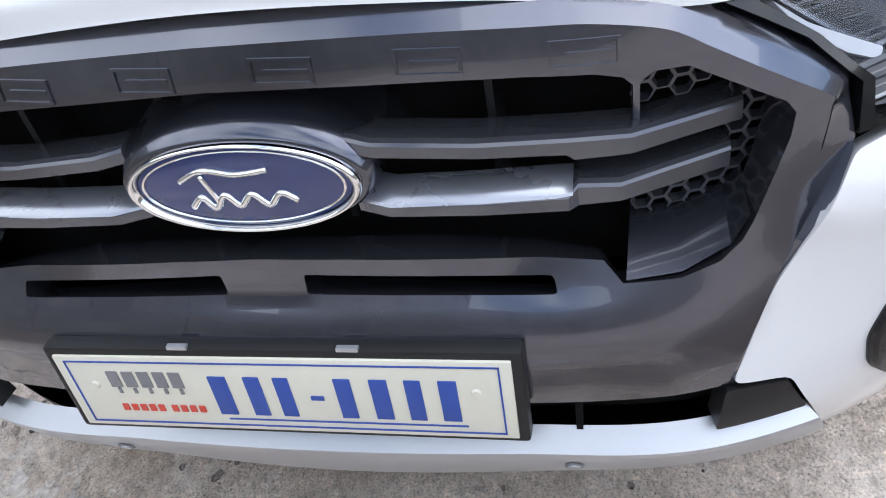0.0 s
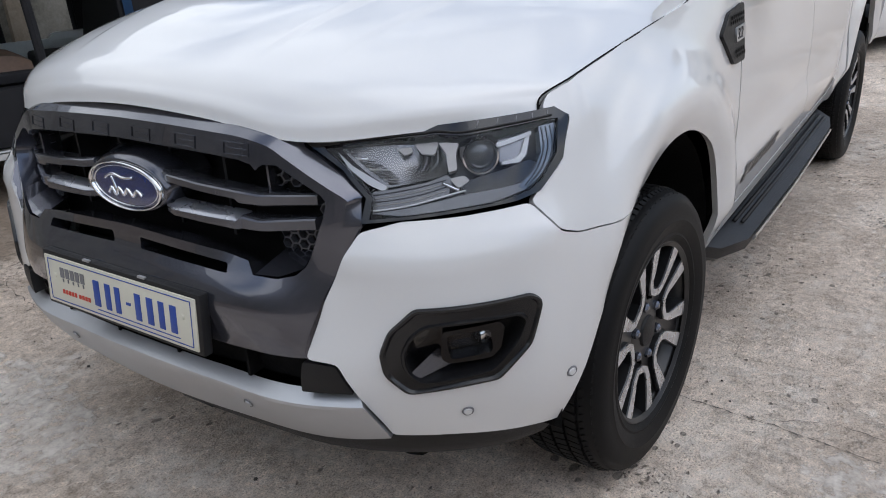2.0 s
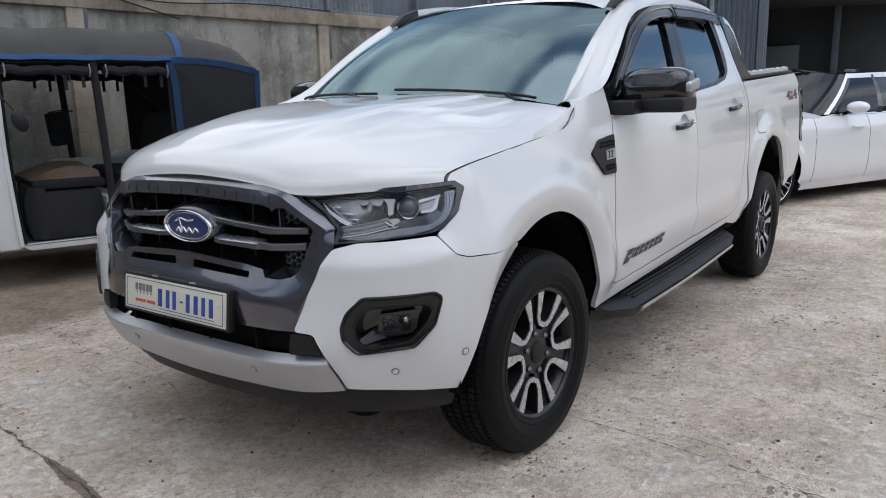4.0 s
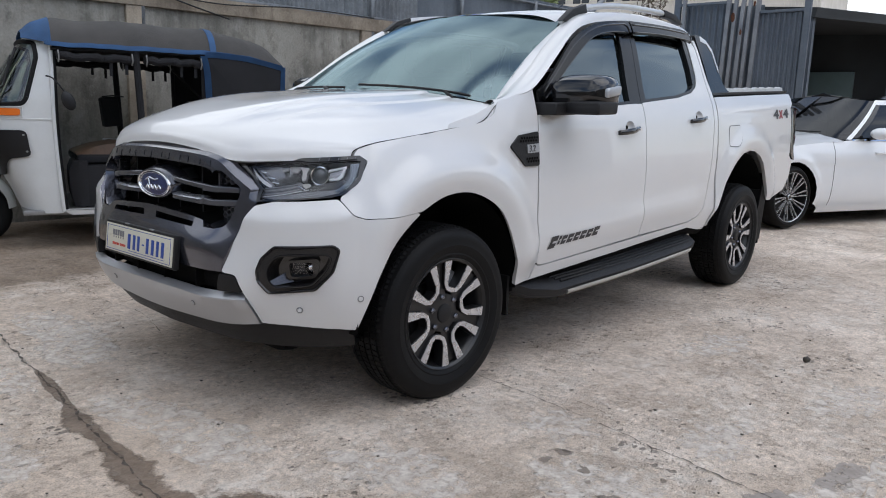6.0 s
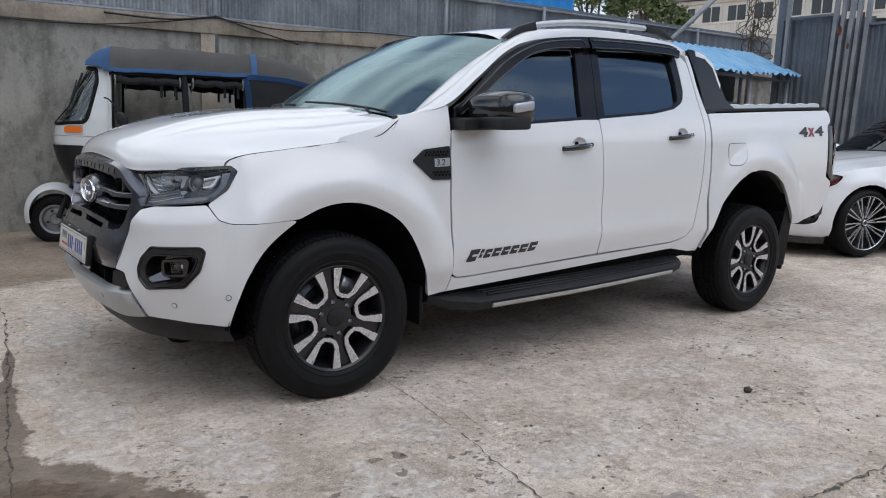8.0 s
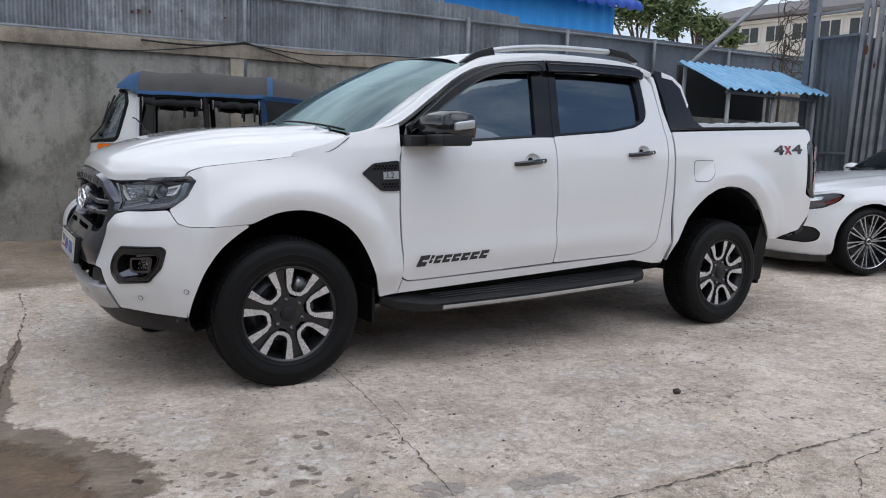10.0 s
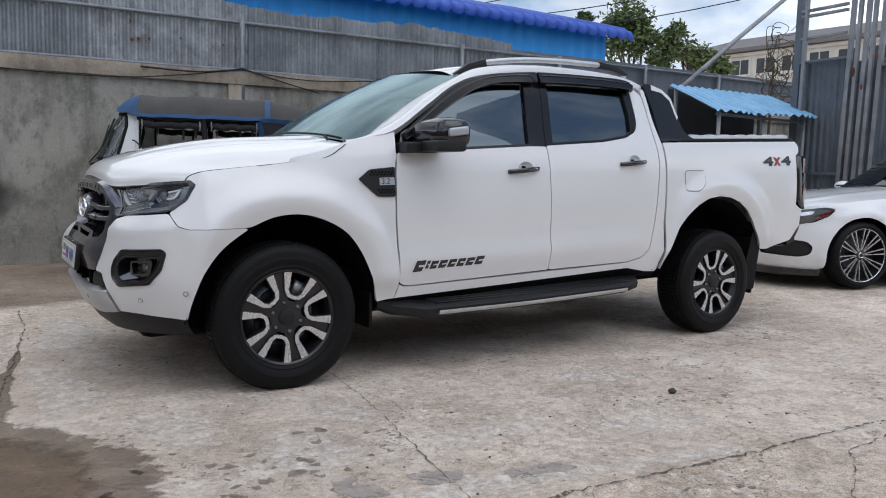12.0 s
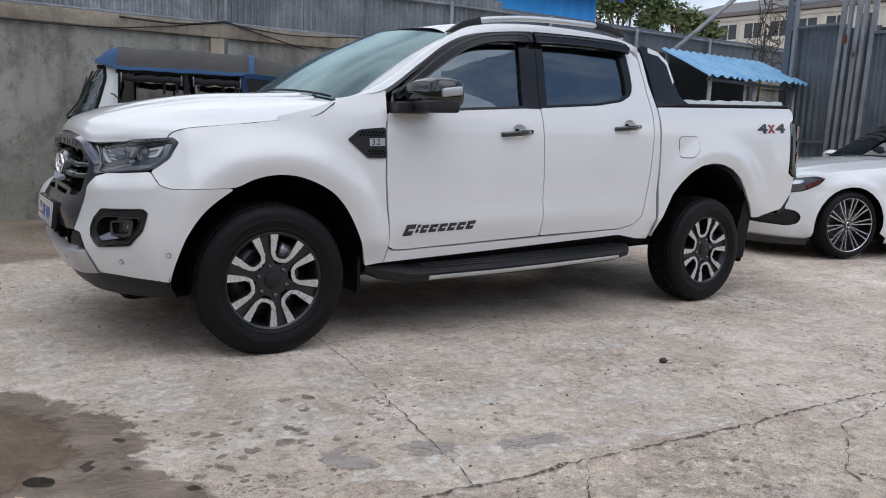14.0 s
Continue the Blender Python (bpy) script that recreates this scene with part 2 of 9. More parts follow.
def patch(bm, fn, outer, holes=(), step=0.035, rim=0.012, hole_rim=None, off=0.0, mirror=False, bevel=0.0):
    """A sheet cut to an outline on the curved surface fn(a, b), with its edges turned in by rim."""
    loops = [dense(list(outer), step)] + [dense(list(h), step) for h in holes]
    flat = [q for lp in loops for q in lp]
    edges, base = [], 0
    for lp in loops:
        edges += [(base + i, base + (i + 1) % len(lp)) for i in range(len(lp))]
        base += len(lp)
    lo, hi = np.min(loops[0], 0), np.max(loops[0], 0)
    gx, gy = np.meshgrid(np.arange(lo[0] + step / 2, hi[0], step), np.arange(lo[1] + step / 2, hi[1], step), indexing="ij")
    grid = np.stack([gx.ravel(), gy.ravel()], 1)
    keep = inside(grid, loops[0])
    for h in loops[1:]:
        keep &= ~inside(grid, h)
    grid = grid[keep]
    if len(grid):
        rim_pts = np.array(flat)
        near = np.min(np.hypot(grid[:, None, 0] - rim_pts[None, :, 0], grid[:, None, 1] - rim_pts[None, :, 1]), 1) > step * 0.45
        grid = grid[near]
    verts2 = [Vector(q) for q in flat] + [Vector(q) for q in grid]
    v2, _, f2, _, _, _ = geometry.delaunay_2d_cdt(verts2, edges, [], 0, 1e-6)
    v2 = np.array([tuple(v) for v in v2])
    tri = np.array([f for f in f2 if len(f) == 3])
    # slivers along straight stretches of the outline would spoil the shading
    side = [np.linalg.norm(v2[tri[:, i]] - v2[tri[:, (i + 1) % 3]], axis=1) for i in range(3)]
    d1, d2 = v2[tri[:, 1]] - v2[tri[:, 0]], v2[tri[:, 2]] - v2[tri[:, 0]]
    tri = tri[np.abs(d1[:, 0] * d2[:, 1] - d1[:, 1] * d2[:, 0]) > 2e-3 * np.max(side, 0) ** 2]
    mid = v2[tri].mean(1)
    ok = inside(mid, loops[0])
    for h in loops[1:]:
        ok &= ~inside(mid, h)
    tri = tri[ok]

    def lift(q):
        e = 1e-3
        p = fn(q[:, 0], q[:, 1])
        n = np.cross(fn(q[:, 0] + e, q[:, 1]) - fn(q[:, 0] - e, q[:, 1]), fn(q[:, 0], q[:, 1] + e) - fn(q[:, 0], q[:, 1] - e))
        n /= np.linalg.norm(n, axis=1, keepdims=True) + 1e-12
        return p, n

    p, nrm = lift(v2)
    p = p + off * nrm
    flip = np.array([1, -1, 1]) if mirror else np.array([1, 1, 1])
    vs = [bm.verts.new(tuple(q * flip)) for q in p]
    faces = []
    for a, b, c in tri:
        # the outline plane runs counter-clockwise seen from outside
        q = p[[a, b, c]]
        out = np.dot(np.cross(q[1] - q[0], q[2] - q[0]), nrm[a]) > 0
        faces.append(bm.faces.new([vs[i] for i in ((a, b, c) if out != mirror else (a, c, b))]))
    if rim:
        for k, lp in enumerate(loops):
            depth = rim if k == 0 or hole_rim is None else hole_rim
            q, n = lift(np.array(lp))
            top = q + off * n
            low = top - depth * n
            a = [bm.verts.new(tuple(v * flip)) for v in top]
            b = [bm.verts.new(tuple(v * flip)) for v in low]
            fs = [bm.faces.new((a[i], a[(i + 1) % len(a)], b[(i + 1) % len(a)], b[i])) for i in range(len(a))]
            area = sum(x0 * y1 - x1 * y0 for (x0, y0), (x1, y1) in zip(lp, lp[1:] + lp[:1]))
            if (area > 0) == (k == 0) == (not mirror):
                bmesh.ops.reverse_faces(bm, faces=fs)
    return faces

# ---- the pickup's outer skin: u runs along the side and round the front corner, z is the height in the body's frame ----
def interp_s(t, xs, ys):
    """Smooth interpolation through the points (xs, ys)."""
    xs=np.asarray(xs,float); ys=np.asarray(ys,float)
    t=np.clip(t,xs[0],xs[-1]); i=np.clip(np.searchsorted(xs,t)-1,0,len(xs)-2)
    h=xs[i+1]-xs[i]; s=(t-xs[i])/h
    d=np.gradient(ys,xs,axis=0)
    if ys.ndim>1: h=h[...,None]; s=s[...,None]
    return (2*s**3-3*s**2+1)*ys[i]+(s**3-2*s**2+s)*h*d[i]+(-2*s**3+3*s**2)*ys[i+1]+(s**3-s**2)*h*d[i+1]
ZP=[.36,.44,.50,.58,.68,.80,.92,1.02,1.08,1.14,1.19,1.23,1.30,1.45,1.57,1.64,1.70]
WP=[.845,.865,.878,.884,.888,.893,.890,.882,.876,.866,.852,.836,.812,.768,.728,.695,.65]
CU=[-1.50,-1.24,-1.015,-.855,-.711,-.576,-.46,-.40]
CZ=[.38,.45,.55,.70,.80,.88,.96,1.04,1.12]
CX=[[-.785,-.772,-.745,-.69,-.61,-.52,-.44,-.40],
    [-.815,-.805,-.782,-.715,-.63,-.54,-.45,-.40],
    [-.845,-.837,-.817,-.745,-.66,-.56,-.455,-.40],
    [-.825,-.812,-.790,-.742,-.67,-.565,-.46,-.40],
    [-.810,-.796,-.770,-.733,-.665,-.565,-.46,-.40],
    [-.803,-.785,-.750,-.705,-.64,-.55,-.455,-.40],
    [-.793,-.767,-.720,-.67,-.61,-.53,-.45,-.40],
    [-.765,-.735,-.678,-.62,-.565,-.50,-.44,-.40],
    [-.70,-.67,-.62,-.57,-.52,-.47,-.43,-.40]]
CY=[[.03,-.23,-.46,-.61,-.735,-.81,-.845,-.855],
    [.03,-.23,-.47,-.63,-.745,-.83,-.868,-.878],
    [.03,-.22,-.46,-.635,-.755,-.845,-.885,-.893],
    [.03,-.22,-.46,-.635,-.757,-.85,-.888,-.897],
    [.03,-.22,-.46,-.63,-.748,-.842,-.886,-.90],
    [.03,-.22,-.46,-.61,-.725,-.82,-.872,-.892],
    [.03,-.22,-.46,-.59,-.70,-.795,-.85,-.875],
    [.03,-.22,-.45,-.57,-.675,-.765,-.82,-.85],
    [.03,-.22,-.44,-.55,-.64,-.72,-.77,-.80]]
def arch(x,z):
    """flare over the wheel arches"""
    out=0
    for xc,r in ((0.0,.52),(3.22,.51)):
        d=np.hypot(x-xc,z-.40)-r
        b=np.clip(1-np.abs(d-.03)/.13,0,1); b=b*b*(3-2*b)
        out=out+.034*b*np.clip((z-.42)/.1,0,1)
    return out
def side_w(x,z):
    w=interp_s(z,ZP,WP)+.017*np.exp(-((z-.59)/.060)**2)*np.clip((x-.55)/.15,0,1)*np.clip((2.55-x)/.2,0,1)
    w=w-.045*np.clip((.40-x)/.5,0,1)*np.clip((z-.93)/.17,0,1)**1.5-.03*np.clip((x-1.5)/1.1,0,1)*np.clip((z-1.25)/.35,0,1)
    return w+arch(x,z)
def body(u,z):
    u=np.asarray(u,float);z=np.asarray(z,float);u,z=np.broadcast_arrays(u,z)
    y=-side_w(u,z); x=u.copy()
    zz=np.clip(z,CZ[0],CZ[-1]); uu=np.clip(u,CU[0],CU[-1])
    gx=interp_s(zz,CZ,np.array(CX)); gy=interp_s(zz,CZ,np.array(CY))
    def along(g,flat=False):
        xs=np.array(CU); d=np.gradient(g,xs,axis=-1)
        if flat: d[...,0]=0
        i=np.clip(np.searchsorted(xs,uu)-1,0,len(xs)-2); h=xs[i+1]-xs[i]; s=(uu-xs[i])/h
        tk=lambda a,j: np.take_along_axis(a,j[...,None],-1)[...,0]
        return (2*s**3-3*s**2+1)*tk(g,i)+(s**3-2*s**2+s)*h*tk(d,i)+(-2*s**3+3*s**2)*tk(g,i+1)+(s**3-s**2)*h*tk(d,i+1)
    cx,cy=along(gx,True),along(gy)
    k=np.clip((u+.42)/.25,0,1); k=k*k*(3-2*k)
    base=interp_s(zz,CZ,np.array(CY))[...,-1]
    f=np.clip(-u-.40,0,1)
    Y=np.where(u<-.40,cy-arch(u,z)*np.clip(1-f/.1,0,1),base*(1-k)+(-interp_s(z,ZP,WP)-0+ (interp_s(z,ZP,WP)-side_w(u,z)+arch(u,z)))*k - arch(u,z))
    X=np.where(u<-.40,cx,u)
    # ledge below the headlamps
    ledge=.013*np.exp(-((z-.812-.02*np.clip((u+.98)/.5,0,1))/.030)**2)*np.clip((u+1.03)/.08,0,1)*np.clip((-.44-u)/.1,0,1)
    X=X-ledge*.8; Y=Y-ledge*.6*np.clip((u+1.0)/.4,0,1)
    return np.stack([X,Y-.03,z],-1)


def face(v, z):
    """The front of the skin, v counted from the middle: positive on the left, negative on the right."""
    v, z = np.broadcast_arrays(np.asarray(v, float), np.asarray(z, float))
    p = body(np.abs(v) - 1.5, z)
    p[..., 1] = np.where(v < 0, -p[..., 1], p[..., 1])
    return p

# ---- the white pickup ----
RAKE = 0.037
truck = thing("pickup_truck", "white double cab pickup with dark grey grille, parked on concrete", "pickup truck", (0, .03, 0))


def tpart(name, bm, material, parent=None, label="", smooth=True, sharp=35):
    """A part of the pickup's body, which stands a little higher at the rear."""
    for v in bm.verts:
        v.co.z = v.co.z * 1.007 + RAKE * v.co.x
        v.co.x += 0.007 * min(1, max(0, v.co.x / 0.4))
    return part(name, bm, material, parent or truck, label, smooth, sharp)


def skin(name, outline, material, parent=None, label="", holes=(), both=True, corner=0.012, **more):
    """A panel of the body's skin, on both sides."""
    made = []
    for flipped in ((False, True) if both else (False,)):
        bm = bmesh.new()
        patch(bm, body, rounded(outline, corner, 3), [rounded(h, corner, 3) for h in holes], mirror=flipped, **more)
        made.append(tpart(name, bm, material, parent[flipped] if isinstance(parent, list) else parent, label))
    return made


ARCH_F = [(-.474, .450), (-.436, .550), (-.396, .627), (-.322, .718), (-.200, .803), (-.081, .855), (.046, .867), (.163, .842), (.286, .778), (.372, .686), (.441, .560), (.490, .430), (.504, .385)]
ARCH_F = smooth_line(ARCH_F, 3)
ARCH_R = [(2.676, .385), (2.684, .510), (2.768, .679), (2.85, .755), (2.945, .815), (3.06, .858), (3.18, .872), (3.30, .860), (3.409, .823), (3.50, .765), (3.575, .685), (3.65, .57), (3.700, .467)]
G = 0.003

bumper_white = skin("front_bumper", [(-.907, .857), (-.932, .821), (-.975, .727), (-1.006, .612), (-.950, .607), (-.923, .542), (-.886, .426), (-.764, .422), (-.588, .406), (-.497, .392), *ARCH_F[:13], (-.215, .8105), (-.29, .8115), (-.471, .813), (-.514, .8285), (-.575, .888), (-.700, .880), (-.825, .876), (-.890, .862)], "white_paint",
                    holes=[[(-.880, .634), (-.864, .679), (-.814, .725), (-.595, .731), (-.573, .712), (-.597, .63), (-.660, .564), (-.836, .549), (-.873, .590)]], rim=0.03, hole_rim=0.02, label="white painted bumper corner", step=0.025)
fenders = skin("front_fender", [(-.436, 1.020), (-.487, .942), (-.545, .908), (-.571, .890), (-.513, .832), (-.471, .816), (-.29, .814), (-.19, .8135), *ARCH_F[13:], (.605, .396), (.622, .496), (.606, .618), (.586, .828), (.584, 1.063), (.598, 1.17), (.606, 1.241), (.608, 1.287), (.436, 1.248), (.330, 1.222), (.292, 1.172), (.211, 1.141), (.01, 1.1165), (-.240, 1.0925), (-.388, 1.078), (-.476, 1.058), (-.504, 1.036)], "white_paint", rim=0.02, step=0.03)
# dished grips behind the door handles: middle and half axes
GRIPS = ((1.462, 1.082), (2.362, 1.120))
GRIP_A, GRIP_B = .052, .036


def grip_ring(c):
    return [(c[0] + GRIP_A * math.cos(a), c[1] + GRIP_B * math.sin(a)) for a in np.linspace(0, 2 * math.pi, 22, endpoint=False)]


front_doors = skin("front_door", [(.620 + G, .478), (.660, .460), (.72, .457), (1.660 - G, .468), (1.656 - G, .621), (1.653 - G, .792), (1.646 - G, 1.062), (1.634 - G, 1.207), (1.506, 1.207), (.834, 1.176), (.640, 1.167), (.606 + G, 1.167), (.591 + G, 1.063), (.593 + G, .828), (.614 + G, .618)], "white_paint", holes=[grip_ring(GRIPS[0])], rim=0.02, hole_rim=0.002, step=0.045)
rear_doors = skin("rear_door", [(1.660 + G, .468), (2.327, .468), (2.45, .490), (2.518, .540), (2.545, .70), (2.568, .93), (2.584, 1.060), (2.583, 1.202), (2.565, 1.40), (2.550, 1.55), (2.50, 1.597), (2.45, 1.60), (2.452, 1.45), (2.450, 1.375), (2.436, 1.335), (2.410, 1.305), (2.319, 1.267), (2.109, 1.238), (1.634 + G, 1.212), (1.646 + G, 1.062), (1.653 + G, .792), (1.656 + G, .621)], "white_paint", holes=[grip_ring(GRIPS[1])], rim=0.02, hole_rim=0.002, step=0.045)
sills = skin("sill", [(.507, .392), (.64, .394), (1.41, .406), (2.337, .425), (2.52, .388), (2.62, .382), (2.640, .52), (2.636, .764), (2.646, 1.062), (2.640, 1.235), (2.605, 1.40), (2.595, 1.60), (2.560, 1.60), (2.573, 1.40), (2.591, 1.202), (2.592, 1.060), (2.576, .93), (2.553, .70), (2.525, .535), (2.455, .482), (2.327, .460), (.72, .449), (.655, .452), (.624, .470), (.612, .396)], "white_paint", rim=0.03, step=0.05)
bedsides = skin("bed_side", [(2.664, .385), *ARCH_R[1:], (3.78, .463), (4.065, .512), (4.165, .62), (4.178, .740), (4.098, .782), (4.105, 1.00), (4.100, 1.155), (4.150, 1.185), (4.160, 1.235), (4.135, 1.264), (3.4, 1.254), (2.654, 1.241), (2.662, 1.062), (2.654, .764), (2.656, .52)], "white_paint", rim=0.03, step=0.05)

# shut lines are open gaps: dark inner metal shows behind them
for s in (1, -1):
    bm = bmesh.new()
    us, zs = np.linspace(.52, 2.67, 40), np.linspace(.43, 1.18, 14)
    grid = body(*np.meshgrid(us, zs, indexing="ij")) + np.array([0, .022, 0])
    loft(bm, [[tuple(q * np.array([1, s, 1])) for q in row] for row in grid], closed=False)
    tpart("inner_side", bm, "liner_black")

# fuel flap line and flap
skin("fuel_flap_gap", [(2.834, .911), (2.958, .909), (3.029, .961), (3.039, 1.055), (2.830, 1.055)], "decal_grey", both=False, off=0.0012, rim=0, corner=0.032, step=0.02)
skin("fuel_flap", [(2.838, .916), (2.956, .914), (3.024, .964), (3.034, 1.050), (2.835, 1.050)], "white_paint", both=False, off=0.0035, rim=0.003, corner=0.03, step=0.02)

# bonnet: rows from the middle to the edge, each from front to rear
HOOD = np.array([
    [(-.766, 0, 1.061), (-.752, 0, 1.099), (-.69, 0, 1.145), (-.5, 0, 1.196), (-.2, 0, 1.240), (.1, 0, 1.258), (.305, 0, 1.268)],
    [(-.759, -.26, 1.047), (-.744, -.265, 1.087), (-.68, -.28, 1.135), (-.49, -.30, 1.193), (-.2, -.32, 1.240), (.1, -.34, 1.257), (.31, -.35, 1.268)],
    [(-.730, -.465, 1.013), (-.712, -.475, 1.056), (-.652, -.49, 1.108), (-.47, -.515, 1.166), (-.2, -.54, 1.208), (.1, -.57, 1.226), (.335, -.59, 1.248)],
    [(-.628, -.640, 1.017), (-.601, -.660, 1.060), (-.525, -.680, 1.098), (-.36, -.710, 1.136), (-.15, -.730, 1.170), (.1, -.74, 1.190), (.350, -.74, 1.230)],
    [(0, 0, 0)] * 7])
HOOD[4] = body(np.array([-.512, -.485, -.39, -.24, .008, .205, .322]), np.array([1.036, 1.062, 1.084, 1.0985, 1.1225, 1.147, 1.216])) + np.array([0, .005, -.0020])


def hood(v, s):
    """v: 0 in the middle to 4 at the edge; s: 0 at the front to 6 at the windscreen."""
    v, s = np.broadcast_arrays(np.abs(np.asarray(v, float)), np.asarray(s, float))
    rows = np.stack([interp_s(s, np.arange(7.0), HOOD[k]) for k in range(5)], 0)
    i = np.clip(np.floor(v).astype(int), 0, 3)
    t = (v - i)[..., None]
    rows = np.concatenate([rows[1:2] * np.array([1, -1, 1]), rows, 2 * rows[4:] - rows[3:4]], 0)
    pick = lambda k: np.take_along_axis(rows, (i + k)[None, ..., None].repeat(3, -1), 0)[0]
    a, b, c, d = pick(0), pick(1), pick(2), pick(3)
    return 0.5 * (2 * b + (c - a) * t + (2 * a - 5 * b + 4 * c - d) * t**2 + (3 * b - a - 3 * c + d) * t**3)


bm = bmesh.new()
vv, ss = np.meshgrid(np.linspace(-4, 4, 193), np.linspace(0, 6, 97), indexing="ij")
hp = hood(vv, ss) * np.where(vv > 0, -1, 1)[..., None] ** np.array([0, 1, 0])
hp[..., 1] = np.where(vv > 0, -hood(vv, ss)[..., 1], hood(vv, ss)[..., 1])
# two creases a side run back from the nose: the raised middle and a flute beside it
ya, back = np.abs(hp[..., 1]), np.clip((hp[..., 0] + .66) / .25, 0, 1)
run = np.clip((hp[..., 0] + .7) / 1.0, 0, 1)
for at, height, soft in ((.30 + .16 * run, .009, .022), (.44 + .15 * run, .006, .020)):
    step_ = np.clip((at - ya) / soft + .5, 0, 1)
    hp[..., 2] += height * back * (step_ * step_ * (3 - 2 * step_) - .5)
loft(bm, [[tuple(q) for q in row] for row in hp], closed=False)
bmesh.ops.remove_doubles(bm, verts=bm.verts, dist=1e-5)
bmesh.ops.recalc_face_normals(bm, faces=bm.faces)
if sum(f.normal.z for f in bm.faces) < 0:
    bmesh.ops.reverse_faces(bm, faces=bm.faces)
edge = [e for e in bm.edges if e.is_boundary]
ext = bmesh.ops.extrude_edge_only(bm, edges=edge)
for v in [g for g in ext["geom"] if isinstance(g, bmesh.types.BMVert)]:
    front = max(0, min(1, (-.40 - v.co.x) / .1))
    v.co.z -= 0.028 - .020 * front
    v.co.x += 0.022 * front
    v.co.y *= 0.99
hood_part = tpart("bonnet", bm, "white_paint", label="white bonnet with a raised centre", sharp=50)

for s in (1, -1):
    gap = bmesh.new()
    line = interp_s(np.linspace(0, 6, 50), np.arange(7.0), HOOD[4])
    tube(gap, [(x, (y - .0025) * s, z - .0045) for x, y, z in line], .0019, 6)
    tpart("bonnet_gap", gap, "liner_black", hood_part)

# inner shoulder of the fender below the bonnet's rear corner
skin("fender_shoulder", [(.02, 1.105), (.60, 1.12), (.61, 1.165), (.52, 1.245), (.36, 1.238), (.20, 1.18), (.03, 1.14)], "white_paint", off=-.010, rim=0, step=.03)

# cabin: windscreen, roof
WS = {"bottom": [(.445, -.745, 1.214), (.345, -.58, 1.246), (.285, -.31, 1.263), (.265, 0, 1.267)], "top": [(1.165, -.645, 1.636), (1.105, -.45, 1.664), (1.055, -.22, 1.677), (1.035, 0, 1.680)]}


def windscreen(a, b):
    """a: -1 to 1 across, b: 0 at the foot to 1 at the roof."""
    a, b = np.broadcast_arrays(np.asarray(a, float), np.asarray(b, float))
    t = 3 - 3 * np.abs(a)
    lo, hi = interp_s(t, np.arange(4.0), np.array(WS["bottom"])), interp_s(t, np.arange(4.0), np.array(WS["top"]))
    p = lo + (hi - lo) * b[..., None]
    bulge = 0.030 * np.sin(np.pi * np.clip(b, 0, 1))
    p = p + np.stack([-bulge * 0.6, 0 * b, bulge * 0.8], -1)
    p[..., 1] = np.where(a > 0, -p[..., 1], p[..., 1])
    return p


def sheet(bm, fn, us, vs, up=None):
    g = fn(*np.meshgrid(us, vs, indexing="ij"))
    out = loft(bm, [[tuple(q) for q in row] for row in g], closed=False)
    bmesh.ops.recalc_face_normals(bm, faces=bm.faces)
    if up is not None and sum(f.normal.dot(Vector(up)) for f in bm.faces) < 0:
        bmesh.ops.reverse_faces(bm, faces=bm.faces)
    return out


bm = bmesh.new()
sheet(bm, windscreen, np.linspace(-1, 1, 41), np.linspace(0, 1, 21), (-1, 0, 1))
screen = tpart("windscreen", bm, "windscreen_glass", label="tinted windscreen mirroring the sky")
screen.visible_shadow = False
# black band printed round the edge of the screen
bm = bmesh.new()
for flip in (-1, 1):
    for a0, a1, b0, b1 in ((0.985, 1.0, 0, 1), (0, 0.985, 0, 0.045), (0, 0.985, 0.975, 1.0)):
        sheet(bm, lambda a, b: windscreen(a, b) + np.array([.003, 0, -.004]), np.linspace(a0 * flip, a1 * flip, 9), np.linspace(b0, b1, 13))
tpart("screen_band", bm, "gloss_black", screen)

ROOF_X = [1.035, 1.2, 1.5, 1.8, 2.1, 2.4, 2.56, 2.62]
ROOF_Z = [1.680, 1.706, 1.728, 1.735, 1.731, 1.712, 1.688, 1.655]


def roof(x, a):
    """a: -1 to 1 across."""
    x, a = np.broadcast_arrays(np.asarray(x, float), np.asarray(a, float))
    top = interp_s(x, ROOF_X, ROOF_Z)
    half = interp_s(x, [1.035, 1.12, 1.3, 1.6, 2.0, 2.4, 2.62], [.64, .665, .695, .712, .708, .690, .672])
    drop = 0.022 * np.abs(a) ** 2 + 0.050 * np.abs(a) ** 8
    front = np.clip((1.25 - x) / .2, 0, 1) * 0.085 * a**2
    return np.stack([x + front, a * half, top - drop], -1)


bm = bmesh.new()
sheet(bm, roof, np.linspace(1.035, 2.62, 45), np.linspace(-1, 1, 41), (0, 0, 1))
tpart("roof", bm, "white_paint")

